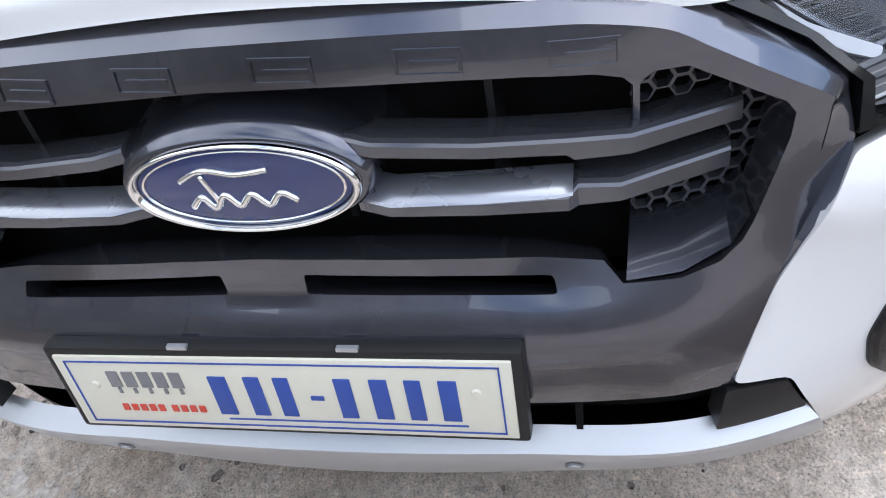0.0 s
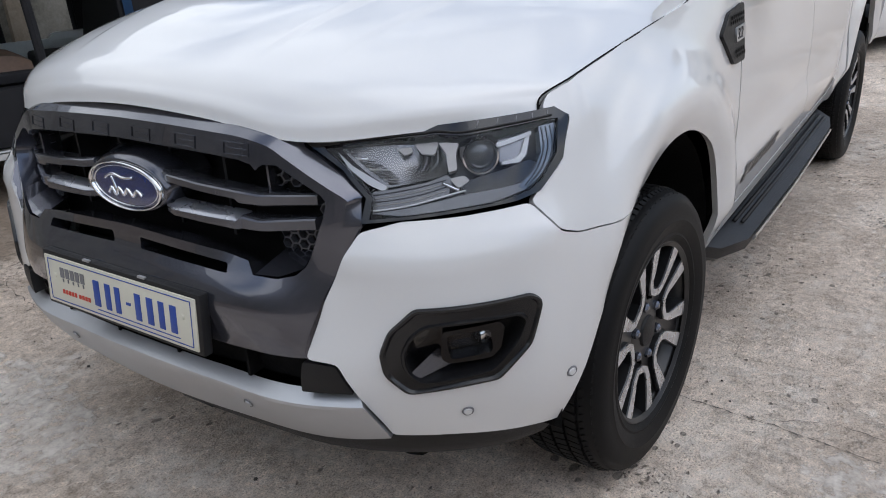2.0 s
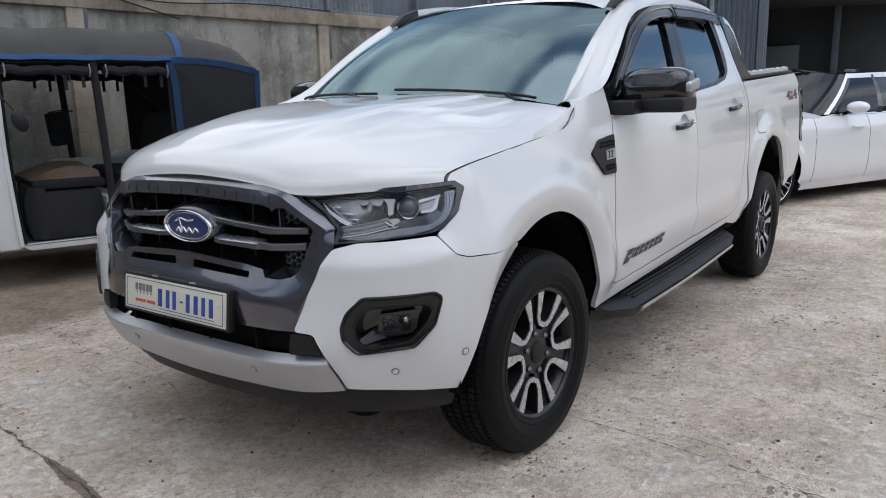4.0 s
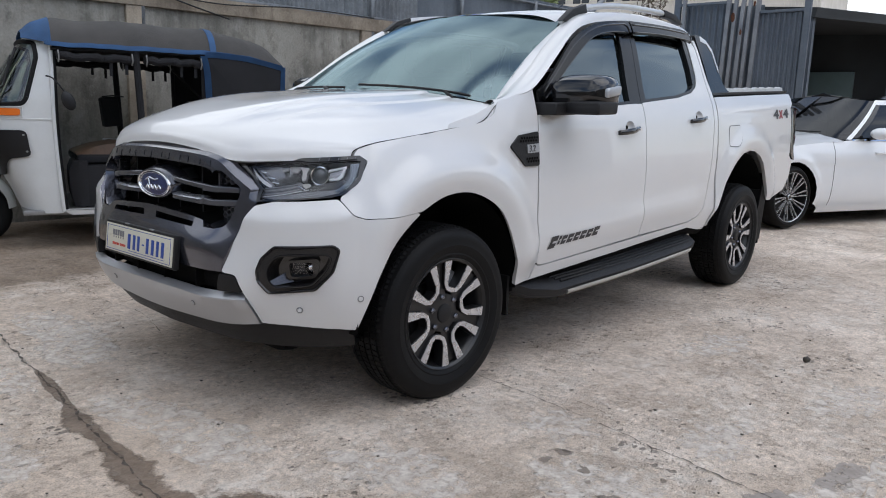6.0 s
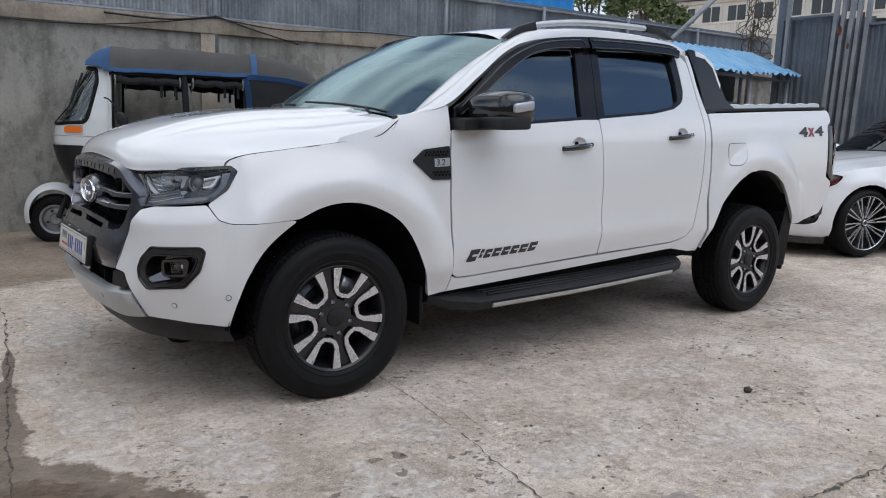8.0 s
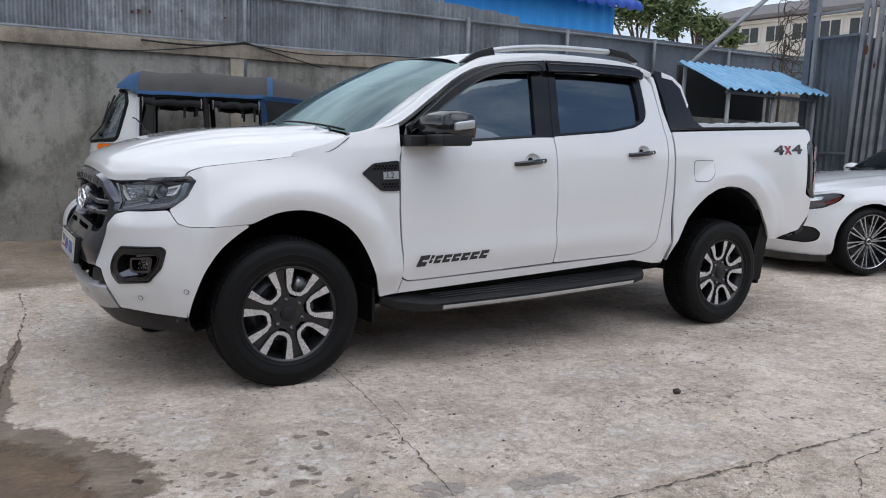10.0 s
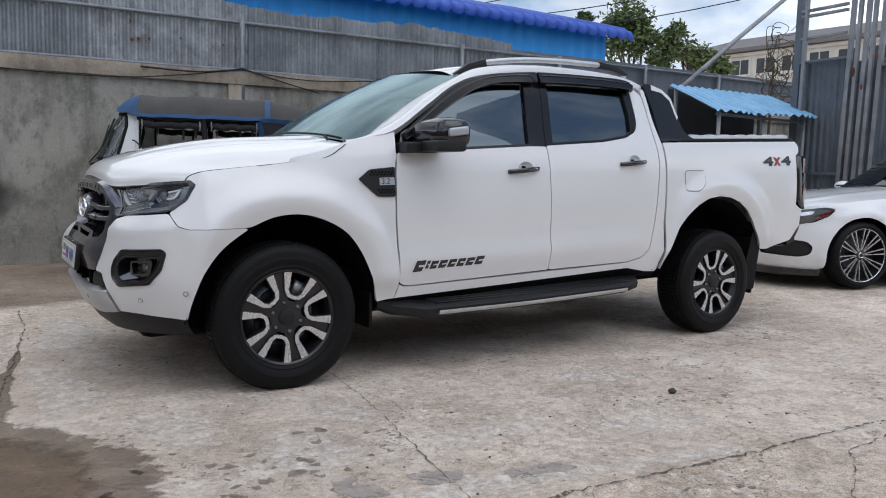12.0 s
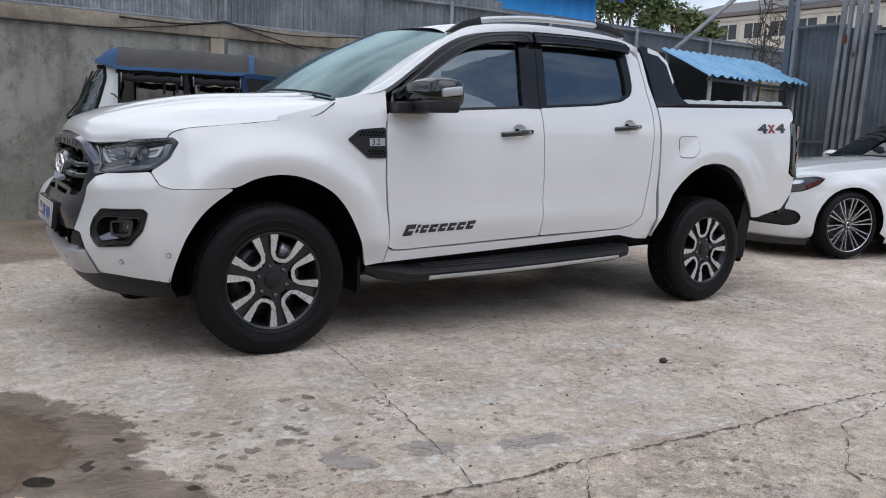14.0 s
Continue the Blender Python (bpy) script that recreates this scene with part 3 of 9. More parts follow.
# cab frame above the waist: A pillar and roof side as one band, on both sides
for s in (1, -1):
    m = np.array([1, s, 1])
    bm = bmesh.new()
    inner = smooth_line([(.340, -.775, 1.216), (.432, -.752, 1.217), (.68, -.735, 1.352), (.91, -.700, 1.502), (1.165, -.655, 1.636), (1.30, -.683, 1.675), (1.6, -.697, 1.700), (2.0, -.695, 1.700), (2.4, -.680, 1.676), (2.61, -.665, 1.625)], 6)
    outer = smooth_line([(.335, -.842, 1.217), (.440, -.855, 1.245), (.61, -.858, 1.290), (.83, -.822, 1.432), (1.03, -.780, 1.555), (1.23, -.757, 1.618), (1.6, -.742, 1.655), (2.0, -.732, 1.655), (2.4, -.712, 1.632), (2.61, -.695, 1.588)], 6)
    mid = [tuple((np.array(a) * .5 + np.array(b) * .5) + np.array([0, -.012, .018])) for a, b in zip(inner, outer)]
    low = [tuple(np.array(b) + np.array([.01, .035, -.03])) for b in outer]
    ring = [[tuple(np.array(q) * m) for q in row] for row in (inner, [tuple(np.array(a) * .75 + np.array(b) * .25 + np.array([0, -.006, .013])) for a, b in zip(inner, outer)], mid, [tuple(np.array(a) * .25 + np.array(b) * .75 + np.array([0, -.010, .014])) for a, b in zip(inner, outer)], outer, low)]
    loft(bm, ring, closed=False)
    bmesh.ops.recalc_face_normals(bm, faces=bm.faces)
    if sum(f.normal.z for f in bm.faces) < 0:
        bmesh.ops.reverse_faces(bm, faces=bm.faces)
    tpart("roof_pillar", bm, "white_paint", label="white windscreen pillar and roof side")
    # strip between the glass and the pillar
    bm = bmesh.new()
    edge = windscreen(np.full(13, -1.0), np.linspace(0, 1, 13))
    rim_ = np.array(inner[6:25])
    rim_ = np.stack([np.interp(np.linspace(0, 1, 13), np.linspace(0, 1, len(rim_)), rim_[:, k]) for k in range(3)], 1)
    loft(bm, [[tuple(q * m) for q in edge + np.array([0, .006, -.001])], [tuple(q * m) for q in rim_ + np.array([0, -.004, -.001])]], closed=False)
    bmesh.ops.recalc_face_normals(bm, faces=bm.faces)
    tpart("screen_moulding", bm, "white_paint")
    # side glass, set in
    for name, poly in (("front_window", [(.68, 1.172), (1.52, 1.208), (1.522, 1.585), (1.32, 1.575), (1.15, 1.532), (.94, 1.41), (.78, 1.285)]), ("rear_window", [(1.68, 1.212), (2.11, 1.235), (2.30, 1.262), (2.38, 1.30), (2.395, 1.40), (2.385, 1.595), (2.0, 1.60), (1.70, 1.595)])):
        bm = bmesh.new()
        patch(bm, body, poly, rim=0.004, off=-0.022, mirror=s < 0, step=0.05)
        tpart(name, bm, "tinted_glass", (front_doors if "front" in name else rear_doors)[s < 0], label="dark tinted side window mirroring clouds").visible_shadow = False
    for name, poly, par in (("window_frame", [(1.507, 1.202), (1.632, 1.210), (1.668, 1.628), (1.540, 1.620)], front_doors), ("window_frame", [(1.636, 1.210), (1.694, 1.213), (1.728, 1.628), (1.672, 1.628)], rear_doors), ("window_frame", [(2.345, 1.285), (2.408, 1.302), (2.438, 1.335), (2.452, 1.380), (2.455, 1.45), (2.45, 1.602), (2.382, 1.606), (2.393, 1.42), (2.382, 1.320)], rear_doors),
                            ("waist_strip", [(.63, 1.168), (.834, 1.177), (1.506, 1.2085), (1.632, 1.213), (1.632, 1.229), (1.506, 1.224), (.834, 1.193), (.65, 1.184)], front_doors), ("waist_strip", [(1.637, 1.213), (2.109, 1.240), (2.319, 1.269), (2.39, 1.295), (2.38, 1.311), (2.312, 1.284), (2.105, 1.255), (1.639, 1.229)], rear_doors)):
        bm = bmesh.new()
        patch(bm, body, poly, rim=0.02, off=-0.004, mirror=s < 0, step=0.03)
        tpart(name, bm, "visor_black", par[s < 0])
    # smoked rain visors over the windows
    for name, poly, par in (("rain_visor", smooth_line([(.655, 1.275), (.797, 1.382), (1.005, 1.534), (1.216, 1.609), (1.39, 1.638), (1.632, 1.658)], 5) + smooth_line([(1.630, 1.596), (1.47, 1.585), (1.327, 1.573), (1.155, 1.530), (.946, 1.412), (.75, 1.284), (.66, 1.232)], 5), front_doors), ("rain_visor", smooth_line([(1.650, 1.659), (1.946, 1.662), (2.20, 1.660), (2.400, 1.650), (2.466, 1.612)], 5) + smooth_line([(2.448, 1.580), (2.37, 1.590), (2.0, 1.600), (1.650, 1.592)], 5), rear_doors)):
        bm = bmesh.new()
        hgt = lambda x, z: body(x, z) + np.stack([0 * x, -0.022 - 0.018 * np.clip((z - 1.2) / .45, 0, 1), 0 * x], -1)
        patch(bm, hgt, poly, rim=0.018, mirror=s < 0, step=0.03)
        visor = tpart(name, bm, "visor_black", par[s < 0], label="smoked black rain visor")
        half = len(poly) // 2
        up, down = np.array(poly[:half]), np.array(poly[half:][::-1])
        f = np.linspace(.02, .98, 24)
        along = lambda q: np.stack([np.interp(f, np.linspace(0, 1, len(q)), q[:, k]) for k in (0, 1)], 1)
        for share, thick in ((.30, .0045), (.93, .0035)):
            q = along(up) * (1 - share) + along(down) * share
            bm = bmesh.new()
            tube(bm, [tuple(v * m) for v in hgt(q[:, 0], q[:, 1]) + np.array([0, -.001, 0])], thick, 6)
            tpart("visor_ridge", bm, "gloss_black", visor)

# cowl below the screen, wipers
bm = bmesh.new()
sheet(bm, lambda a, b: windscreen(a, b * 0) + np.stack([-.075 + .14 * b + 0 * a, 0 * a * b, -.022 - .01 * np.abs(a) + .02 * b], -1), np.linspace(-1, 1, 31), np.linspace(0, 1, 4), (0, 0, 1))
tpart("cowl", bm, "black_plastic")
for y0, y1 in ((-.62, -.02), (.05, .62)):
    bm = bmesh.new()
    p = [tuple(windscreen(np.array(a), np.array(.012 + .030 * k / 8)) + np.array([-.012, 0, .010])) for k, a in enumerate(np.linspace(y0 / .75, y1 / .75, 9))]
    tube(bm, p, .006, 6)
    tube(bm, [p[2], tuple(np.array(p[0]) + np.array([-.05, .05, -.02]))], .008, 6)
    tpart("wiper", bm, "black_plastic")

# cab rear wall and inside, dark
bm = bmesh.new()
box(bm, .75, 2.52, -.74, .74, .50, 1.06, 0.04)
tpart("cabin_floor", bm, "interior_dark")
bm = bmesh.new()
box(bm, .42, .78, -.72, .72, .95, 1.19, 0.05)
tpart("dashboard", bm, "interior_dark")
for y in (-.38, .38):
    for x0 in (1.35, 2.15):
        bm = bmesh.new()
        box(bm, x0, x0 + .16, y - .25, y + .25, .98, 1.38, 0.06, seg=3)
        box(bm, x0 + .06, x0 + .15, y - .13, y + .13, 1.40, 1.54, 0.04, seg=3)
        tpart("seat", bm, "interior_dark")
bm = bmesh.new()
loft(bm, [[(2.60, y, z) for y, z in ((-.80, .9), (-.80, 1.24), (-.70, 1.56), (-.62, 1.63), (.62, 1.63), (.70, 1.56), (.80, 1.24), (.80, .9))], [(2.54, y, z) for y, z in ((-.80, .9), (-.80, 1.24), (-.70, 1.56), (-.60, 1.64), (.60, 1.64), (.70, 1.56), (.80, 1.24), (.80, .9))]], cap=True)
tpart("cab_rear_wall", bm, "white_paint")

# underbody and wheel housings
bm = bmesh.new()
box(bm, -.62, 4.10, -.62, .62, .27, .56, 0.05)
# lower boxes, unseen, are added to block light under the pickup
box(bm, -.40, .55, -.50, .50, .235, .30, 0.04)
box(bm, .9, 2.5, -.34, .34, .23, .30, 0.03)
box(bm, 3.12, 3.32, -.60, .60, .28, .44, 0.05)
tpart("underbody", bm, "liner_black")
for s in (1, -1):
    for xc, zc, r in ((.015, .372, .492), (3.19, .33, .525)):
        bm = bmesh.new()
        ring = [(xc + r * math.cos(a), zc + r * math.sin(a)) for a in np.linspace(.0, math.pi, 25)]
        loft(bm, [[(x, -s * .880, z) for x, z in ring], [(x, -s * .50, z) for x, z in ring]], closed=False)
        f = loft(bm, [[(x, -s * .50, z) for x, z in ring], [(xc, -s * .50, zc)] * len(ring)], closed=False)
        bmesh.ops.remove_doubles(bm, verts=bm.verts, dist=1e-5)
        tpart("wheel_housing", bm, "liner_black")

# ---- the pickup's face ----
def both_ways(outline):
    """A half outline from the middle round to the middle again, completed with its mirror image."""
    half = [(u + 1.5, z) for u, z in outline]
    return half + [(-v, z) for v, z in half[::-1] if v > 1e-6]


def lip(name, outline, material, parent=None, label="", holes=(), **more):
    """A patch over the whole front."""
    bm = bmesh.new()
    patch(bm, face, both_ways(outline), [both_ways(h) for h in holes], **more)
    return tpart(name, bm, material, parent, label)


MID = -1.5
# the surround as seen from the front: half outlines in distance from the middle and height
CREASE = [(0, 1.039), (.10, 1.0375), (.20, 1.0345), (.30, 1.0295), (.36, 1.0245), (.42, 1.010), (.455, .990), (.563, .922), (.571, .905), (.566, .866)]
SKIRT = body(np.array([-.907, -.934, -.972, -1.001, -1.012]), np.array([.866, .824, .747, .658, .612]))
TOP = [(0, 1.055), (.10, 1.0535), (.20, 1.0505), (.30, 1.0455), (.37, 1.0385), (.427, 1.023), (.467, 1.002), (.577, .931), (.589, .905), (-SKIRT[0][1] + .002, SKIRT[0][2])]
OUTER = [(-q[1] + .002, q[2]) for q in SKIRT] + [(.40, .612), (.30, .613), (0, .614)]
INNER = [(0, .998), (.10, .9955), (.20, .992), (.30, .9880), (.36, .9825), (.385, .9755), (.396, .964), (.404, .972), (.412, .976), (.44, .975), (.527, .925), (.537, .912), (.5345, .89), (.508, .81), (.498, .79), (.478, .773), (.44, .764), (.383, .765), (.364, .7875), (.30, .7965), (.20, .8045), (.10, .8105), (0, .8135)]
SLOT = [(.049, .792), (.314, .778), (.318, .760), (.047, .766)]
crease = smooth_line(CREASE[:7], 5) + smooth_line(CREASE[6:], 4)[1:]
PANEL_Z = [.58, .61, .66, .70, .735, .765, .81, .862, .915, .965, 1.00, 1.046]
PANEL_Y = [0, .20, .36, .45, .53, .60]
PANEL_X = np.array([
    [-.842, -.840, -.832, -.820, -.792, -.760], [-.846, -.844, -.836, -.823, -.795, -.762], [-.851, -.849, -.841, -.825, -.794, -.758],
    [-.853, -.850, -.842, -.822, -.787, -.750], [-.840, -.838, -.830, -.811, -.779, -.742], [-.823, -.821, -.812, -.798, -.771, -.736],
    [-.819, -.812, -.791, -.781, -.763, -.726], [-.806, -.802, -.792, -.776, -.756, -.721], [-.799, -.795, -.786, -.769, -.748, -.714],
    [-.797, -.793, -.783, -.762, -.740, -.710], [-.794, -.790, -.778, -.757, -.736, -.708], [-.784, -.780, -.768, -.750, -.731, -.704]])


def panel(v, z):
    """The surround's skin: an upright band and a swelling lower part."""
    v, z = np.broadcast_arrays(np.asarray(v, float), np.asarray(z, float))
    a = np.abs(v)
    rows = interp_s(np.clip(z, PANEL_Z[0], PANEL_Z[-1]), PANEL_Z, PANEL_X)
    i = np.clip(np.searchsorted(PANEL_Y, a) - 1, 0, 4)
    ys = np.array(PANEL_Y)
    t = (a - ys[i]) / (ys[i + 1] - ys[i])
    d = np.gradient(rows, ys, axis=-1)
    d[..., 0] = 0
    h = ys[i + 1] - ys[i]
    take = lambda g, j: np.take_along_axis(g, j[..., None], -1)[..., 0]
    x = (2 * t**3 - 3 * t**2 + 1) * take(rows, i) + (t**3 - 2 * t**2 + t) * h * take(d, i) + (3 * t**2 - 2 * t**3) * take(rows, i + 1) + (t**3 - t**2) * h * take(d, i + 1)
    return np.stack([x, -v, z], -1)


def mirrored(half):
    return list(half) + [(-v, z) for v, z in half[::-1] if v > 1e-6]


bm = bmesh.new()
patch(bm, panel, mirrored(crease + OUTER), [mirrored(INNER)] + [rounded([(k * v, z) for v, z in SLOT], .005, 3) for k in (1, -1)], rim=0.05, hole_rim=.048, step=0.012)
grille = tpart("grille_surround", bm, "grey_paint", None, "dark grey glossy grille surround", sharp=30)
# chamfer outside the crease
bm = bmesh.new()
rise = smooth_line(TOP[:7], 5) + smooth_line(TOP[6:], 4)[1:]
low_row, high_row = [np.array([(-v, z) for v, z in row[:0:-1]] + row) for row in (crease, rise)]
fall = np.clip((high_row[:, 1] - .868) / .085, 0, 1)
fall = np.linalg.norm(high_row - low_row, axis=1) * 1.75 * fall * fall * (3 - 2 * fall)
rows = []
for k in (0, .5, 1):
    q = low_row * (1 - k) + high_row * k
    rows.append(panel(q[:, 0], q[:, 1]) + np.stack([fall * k - .0008 * (1 - k), 0 * fall, 0 * fall], -1))
rows.append(rows[2] + np.array([.045, 0, -.004]))
loft(bm, [[tuple(q) for q in row] for row in rows], closed=False)
bmesh.ops.recalc_face_normals(bm, faces=bm.faces)
tpart("surround_chamfer", bm, "grey_paint", grille, sharp=30)

# strip that closes the joint between the surround and the bumper corner
for k in (1, -1):
    edge_ = np.array([(.862, -.9095), (.821, -.934), (.775, -.957), (.727, -.977), (.67, -.992), (.612, -1.006)])
    own = np.interp(-edge_[:, 0], [-z for v, z in OUTER[:5]], [v for v, z in OUTER[:5]])
    first = panel(own - .004, edge_[:, 0]) + np.array([.0015, 0, 0])
    second = body(edge_[:, 1] + .003, edge_[:, 0]) + np.array([.003, .0, 0])
    bm = bmesh.new()
    loft(bm, [[tuple(v * np.array([1, k, 1])) for v in row] for row in (first, second)], closed=False)
    bmesh.ops.recalc_face_normals(bm, faces=bm.faces)
    tpart("surround_edge", bm, "grey_paint", grille)

# dark back of the grille, upright fins, a pale air duct edge behind
lip("grille_back", [(MID, 1.02), (-1.05, .99), (-.93, .90), (-.95, .80), (-1.02, .72), (MID, .70)], "liner_black", grille, off=-0.11, rim=0, step=0.06)
for y in (-.26, -.09, .09, .26):
    bm = bmesh.new()
    box(bm, -.735, -.66, y - .004, y + .004, .80, .995)
    tpart("grille_fin", bm, "black_plastic", grille)


def slat(top, low, lean, depth):
    """A grille bar, from rows of (x, y, z) along its top edge and the heights of its lower edge; its face leans forward below by lean."""
    for s in (1, -1):
        bm = bmesh.new()
        rings = []
        for (x, y, z), h in zip(top, low):
            rings.append([(x + q, y * s, zz) for q, zz in ((depth, z - .004), (.007, z + .002), (.001, z), (-.0015, z - .003), (-lean, h + .003), (.002, h), (depth, h + .002))])
        loft(bm, rings, closed=True, cap=True)
        bmesh.ops.recalc_face_normals(bm, faces=bm.faces)
        tpart("grille_bar", bm, "bar_paint", grille, sharp=20)


slat([(-.785, -.120, .9365), (-.795, -.150, .9345), (-.793, -.25, .9265), (-.7815, -.333, .9195), (-.7805, -.340, .919), (-.771, -.392, .9145), (-.748, -.44, .9130), (-.722, -.495, .9125)], [.9180, .9165, .9085, .9005, .894, .8915, .8915, .8910], .002, .05)
slat([(-.785, -.120, .864), (-.797, -.155, .8635), (-.797, -.25, .8635), (-.7900, -.333, .8620), (-.781, -.342, .868), (-.774, -.382, .8620), (-.752, -.43, .8635), (-.727, -.487, .8655)], [.847, .8465, .8450, .8420, .8415, .8395, .8400, .8420], .002, .05)
for s in (1, -1):
    # sloping top of the lower bar, sky's reflection painted in as paler grey
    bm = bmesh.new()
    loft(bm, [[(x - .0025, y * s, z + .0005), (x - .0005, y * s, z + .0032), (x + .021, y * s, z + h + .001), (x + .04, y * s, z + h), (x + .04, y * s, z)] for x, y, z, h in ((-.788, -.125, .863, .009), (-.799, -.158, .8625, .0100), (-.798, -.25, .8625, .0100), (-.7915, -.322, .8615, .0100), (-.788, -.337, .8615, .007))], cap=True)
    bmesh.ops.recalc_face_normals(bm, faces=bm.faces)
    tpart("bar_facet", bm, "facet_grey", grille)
    # corner pocket floor and the upright post beside the mesh
    bm = bmesh.new()
    loft(bm, [[(-.806, -.386 * s, .766), (-.794, -.44 * s, .7655), (-.775, -.488 * s, .784), (-.765, -.505 * s, .812)], [(-.715, -.392 * s, .790), (-.715, -.44 * s, .790), (-.705, -.485 * s, .805), (-.70, -.500 * s, .825)]], closed=False)
    bmesh.ops.recalc_face_normals(bm, faces=bm.faces)
    tpart("pocket_floor", bm, "grey_paint", grille)
    bm = bmesh.new()
    box(bm, -.748, -.70, -s * .4005, -s * .3935, .905, .968, .002)
    tpart("grille_post", bm, "satin_grey", grille)
    # honeycomb in the corners
    bm = bmesh.new()
    R = .0122
    for i in range(-1, 18):
        for j in range(-1, 14):
            y, z = .385 + i * R * 1.5, .772 + (j + .5 * (i % 2)) * R * math.sqrt(3)
            if not inside(np.array([(y, z)]), [(.395, .978), (.45, .974), (.525, .928), (.537, .912), (.53, .88), (.50, .79), (.47, .775), (.40, .775)])[0] or not (.790 < z < .850 or (z > .925 and y < .47) or y > .492):
                continue
            ring = [(y + k * R * math.cos(a), z + k * R * math.sin(a)) for k in (1.0, .84) for a in [math.pi / 3 * n for n in range(6)]]
            at = [(-.728 + .25 * max(0, b - .40), -b * s, c) for b, c in ring]
            vs = [bm.verts.new(v) for v in at]
            ws = [bm.verts.new((v[0] + .014, v[1], v[2])) for v in at[6:]]
            for n in range(6):
                bm.faces.new((vs[n], vs[(n + 1) % 6], vs[6 + (n + 1) % 6], vs[6 + n]))
                bm.faces.new((vs[6 + n], vs[6 + (n + 1) % 6], ws[(n + 1) % 6], ws[n]))
    tagged(tpart("honeycomb_mesh", bm, "mesh_grey", grille, smooth=False), kind="stuff")

# raised marks on the top band: a plain frame with one bar in it
for y in (.323, .189, .054, -.086, -.220, -.355):
    bm = bmesh.new()
    v0, v1 = y, y + .060
    zc = 1.0135 - .09 * ((v0 + v1) / 2) ** 2
    rise = lambda v: zc - .060 * (v - (v0 + v1) / 2)
    for a0, a1, b0, b1 in ((v0, v1, .0092, .0115), (v0, v0 + .0030, -.0125, .0092), (v0, v1, -.0125, -.0100), (v0 + .014, v1 - .004, -.0012, .0014), (v1 - .0030, v1, -.0100, .0092)):
        patch(bm, panel, [(a0, rise(a0) + b0), (a1, rise(a1) + b0), (a1, rise(a1) + b1), (a0, rise(a0) + b1)], rim=.003, off=.0022, step=.03)
    tpart("raised_mark", bm, "grey_paint", grille)

# oval badge
badge = bmesh.new()
BZ, BY = .895, -.0075


def oval(bm, a, b, x0, x1, n=64, dome=0.0):
    rings = []
    for k, (sc, x) in enumerate(((1.0, x1), (1.0, x0 + .003), (.985, x0), (.9, x0 - dome * .3), (.6, x0 - dome * .7), (.25, x0 - dome))):
        rings.append([(x, BY + a * sc * math.cos(t), BZ + b * sc * math.sin(t)) for t in np.linspace(0, 2 * math.pi, n, endpoint=False)])
    loft(bm, rings, cap=True)
    bmesh.ops.recalc_face_normals(bm, faces=bm.faces)


loft(badge, [[(x, BY + a * math.cos(t), BZ + dz + b * math.sin(t)) for t in np.linspace(0, 2 * math.pi, 64, endpoint=False)] for x, a, b, dz in ((-.69, .156, .074, .012), (-.748, .150, .072, .010), (-.786, .141, .0635, .004), (-.797, .136, .0575, .0005), (-.799, .133, .0550, .0), (-.799, .127, .0520, .0))], cap=True)
bmesh.ops.recalc_face_normals(badge, faces=badge.faces)
badge_base = tpart("badge_base", badge, "grey_paint", grille, "dark oval badge carrier")
bm = bmesh.new()
prof = [(1.0, -.798), (1.0, -.804), (.975, -.809), (.94, -.807), (.925, -.800)]
loft(bm, [[(x, BY + .128 * k * math.cos(t), BZ + .0530 * k * math.sin(t)) for k, x in prof] for t in np.linspace(0, 2 * math.pi, 65)], closed=False)
tpart("badge_rim", bm, "chrome", badge_base, "chrome oval rim")
bm = bmesh.new()
oval(bm, .119, .0490, -.8005, -.798, dome=.004)
tpart("badge_field", bm, "emblem_blue", badge_base, "deep blue oval")
bm = bmesh.new()
loft(bm, [[(x, BY + .112 * k * math.cos(t), BZ + .0440 * k * math.sin(t)) for k, x in ((1.0, -.8012), (1.0, -.8032), (.975, -.8032), (.975, -.8012))] for t in np.linspace(0, 2 * math.pi, 65)], closed=False)
tpart("badge_line", bm, "chrome", badge_base)
bm = bmesh.new()
for path, r in (([(.064, .012), (.035, .024), (0, .018), (-.035, .022)], .0034), ([(.060, -.020), (.046, -.008), (.034, -.022), (.020, -.006), (.006, -.020), (-.010, -.006), (-.026, -.020), (-.042, -.006), (-.058, -.016)], .0040), ([(.040, .018), (.032, -.004), (.028, -.020)], .0034)):
    tube(bm, [(-.8045 + .02 * abs(y) * .2, BY + y, BZ + z) for y, z in smooth_line(path, 5)], r, 6)
tpart("badge_script", bm, "chrome", badge_base, "silver flourish")

# number plate in its frame, tipped back a little
PX, PZ, PW, PH = -.861, .657, .2945, .0665
tilt = Matrix.Translation((PX, .0045, PZ)) @ Matrix.Rotation(radians(6), 4, "Y") @ Matrix.Diagonal((1, .97, 1, 1))
bm = bmesh.new()
box(bm, -.012, .012, -PW, PW, -PH, PH, .006, tilt)
holder = tpart("plate_frame", bm, "black_plastic", None, "black plastic plate frame")
bm = bmesh.new()
box(bm, -.0155, -.010, -PW + .013, PW - .013, -PH + .010, PH - .010, .001, tilt)
sheet_ = tpart("number_plate", bm, "plate_cream", holder, "cream plate with plain blue bars")
bm = bmesh.new()
for y0, y1, z0, z1 in ((-.268, .268, .0480, .0500), (-.268, .268, -.0500, -.0480), (-.2685, -.2665, -.0500, .0500), (.2665, .2685, -.0500, .0500), (-.225, .075, -.0400, -.0380)):
    box(bm, -.0165, -.0150, y0, y1, z0, z1, 0, tilt)
tpart("plate_border", bm, "plate_blue", sheet_)
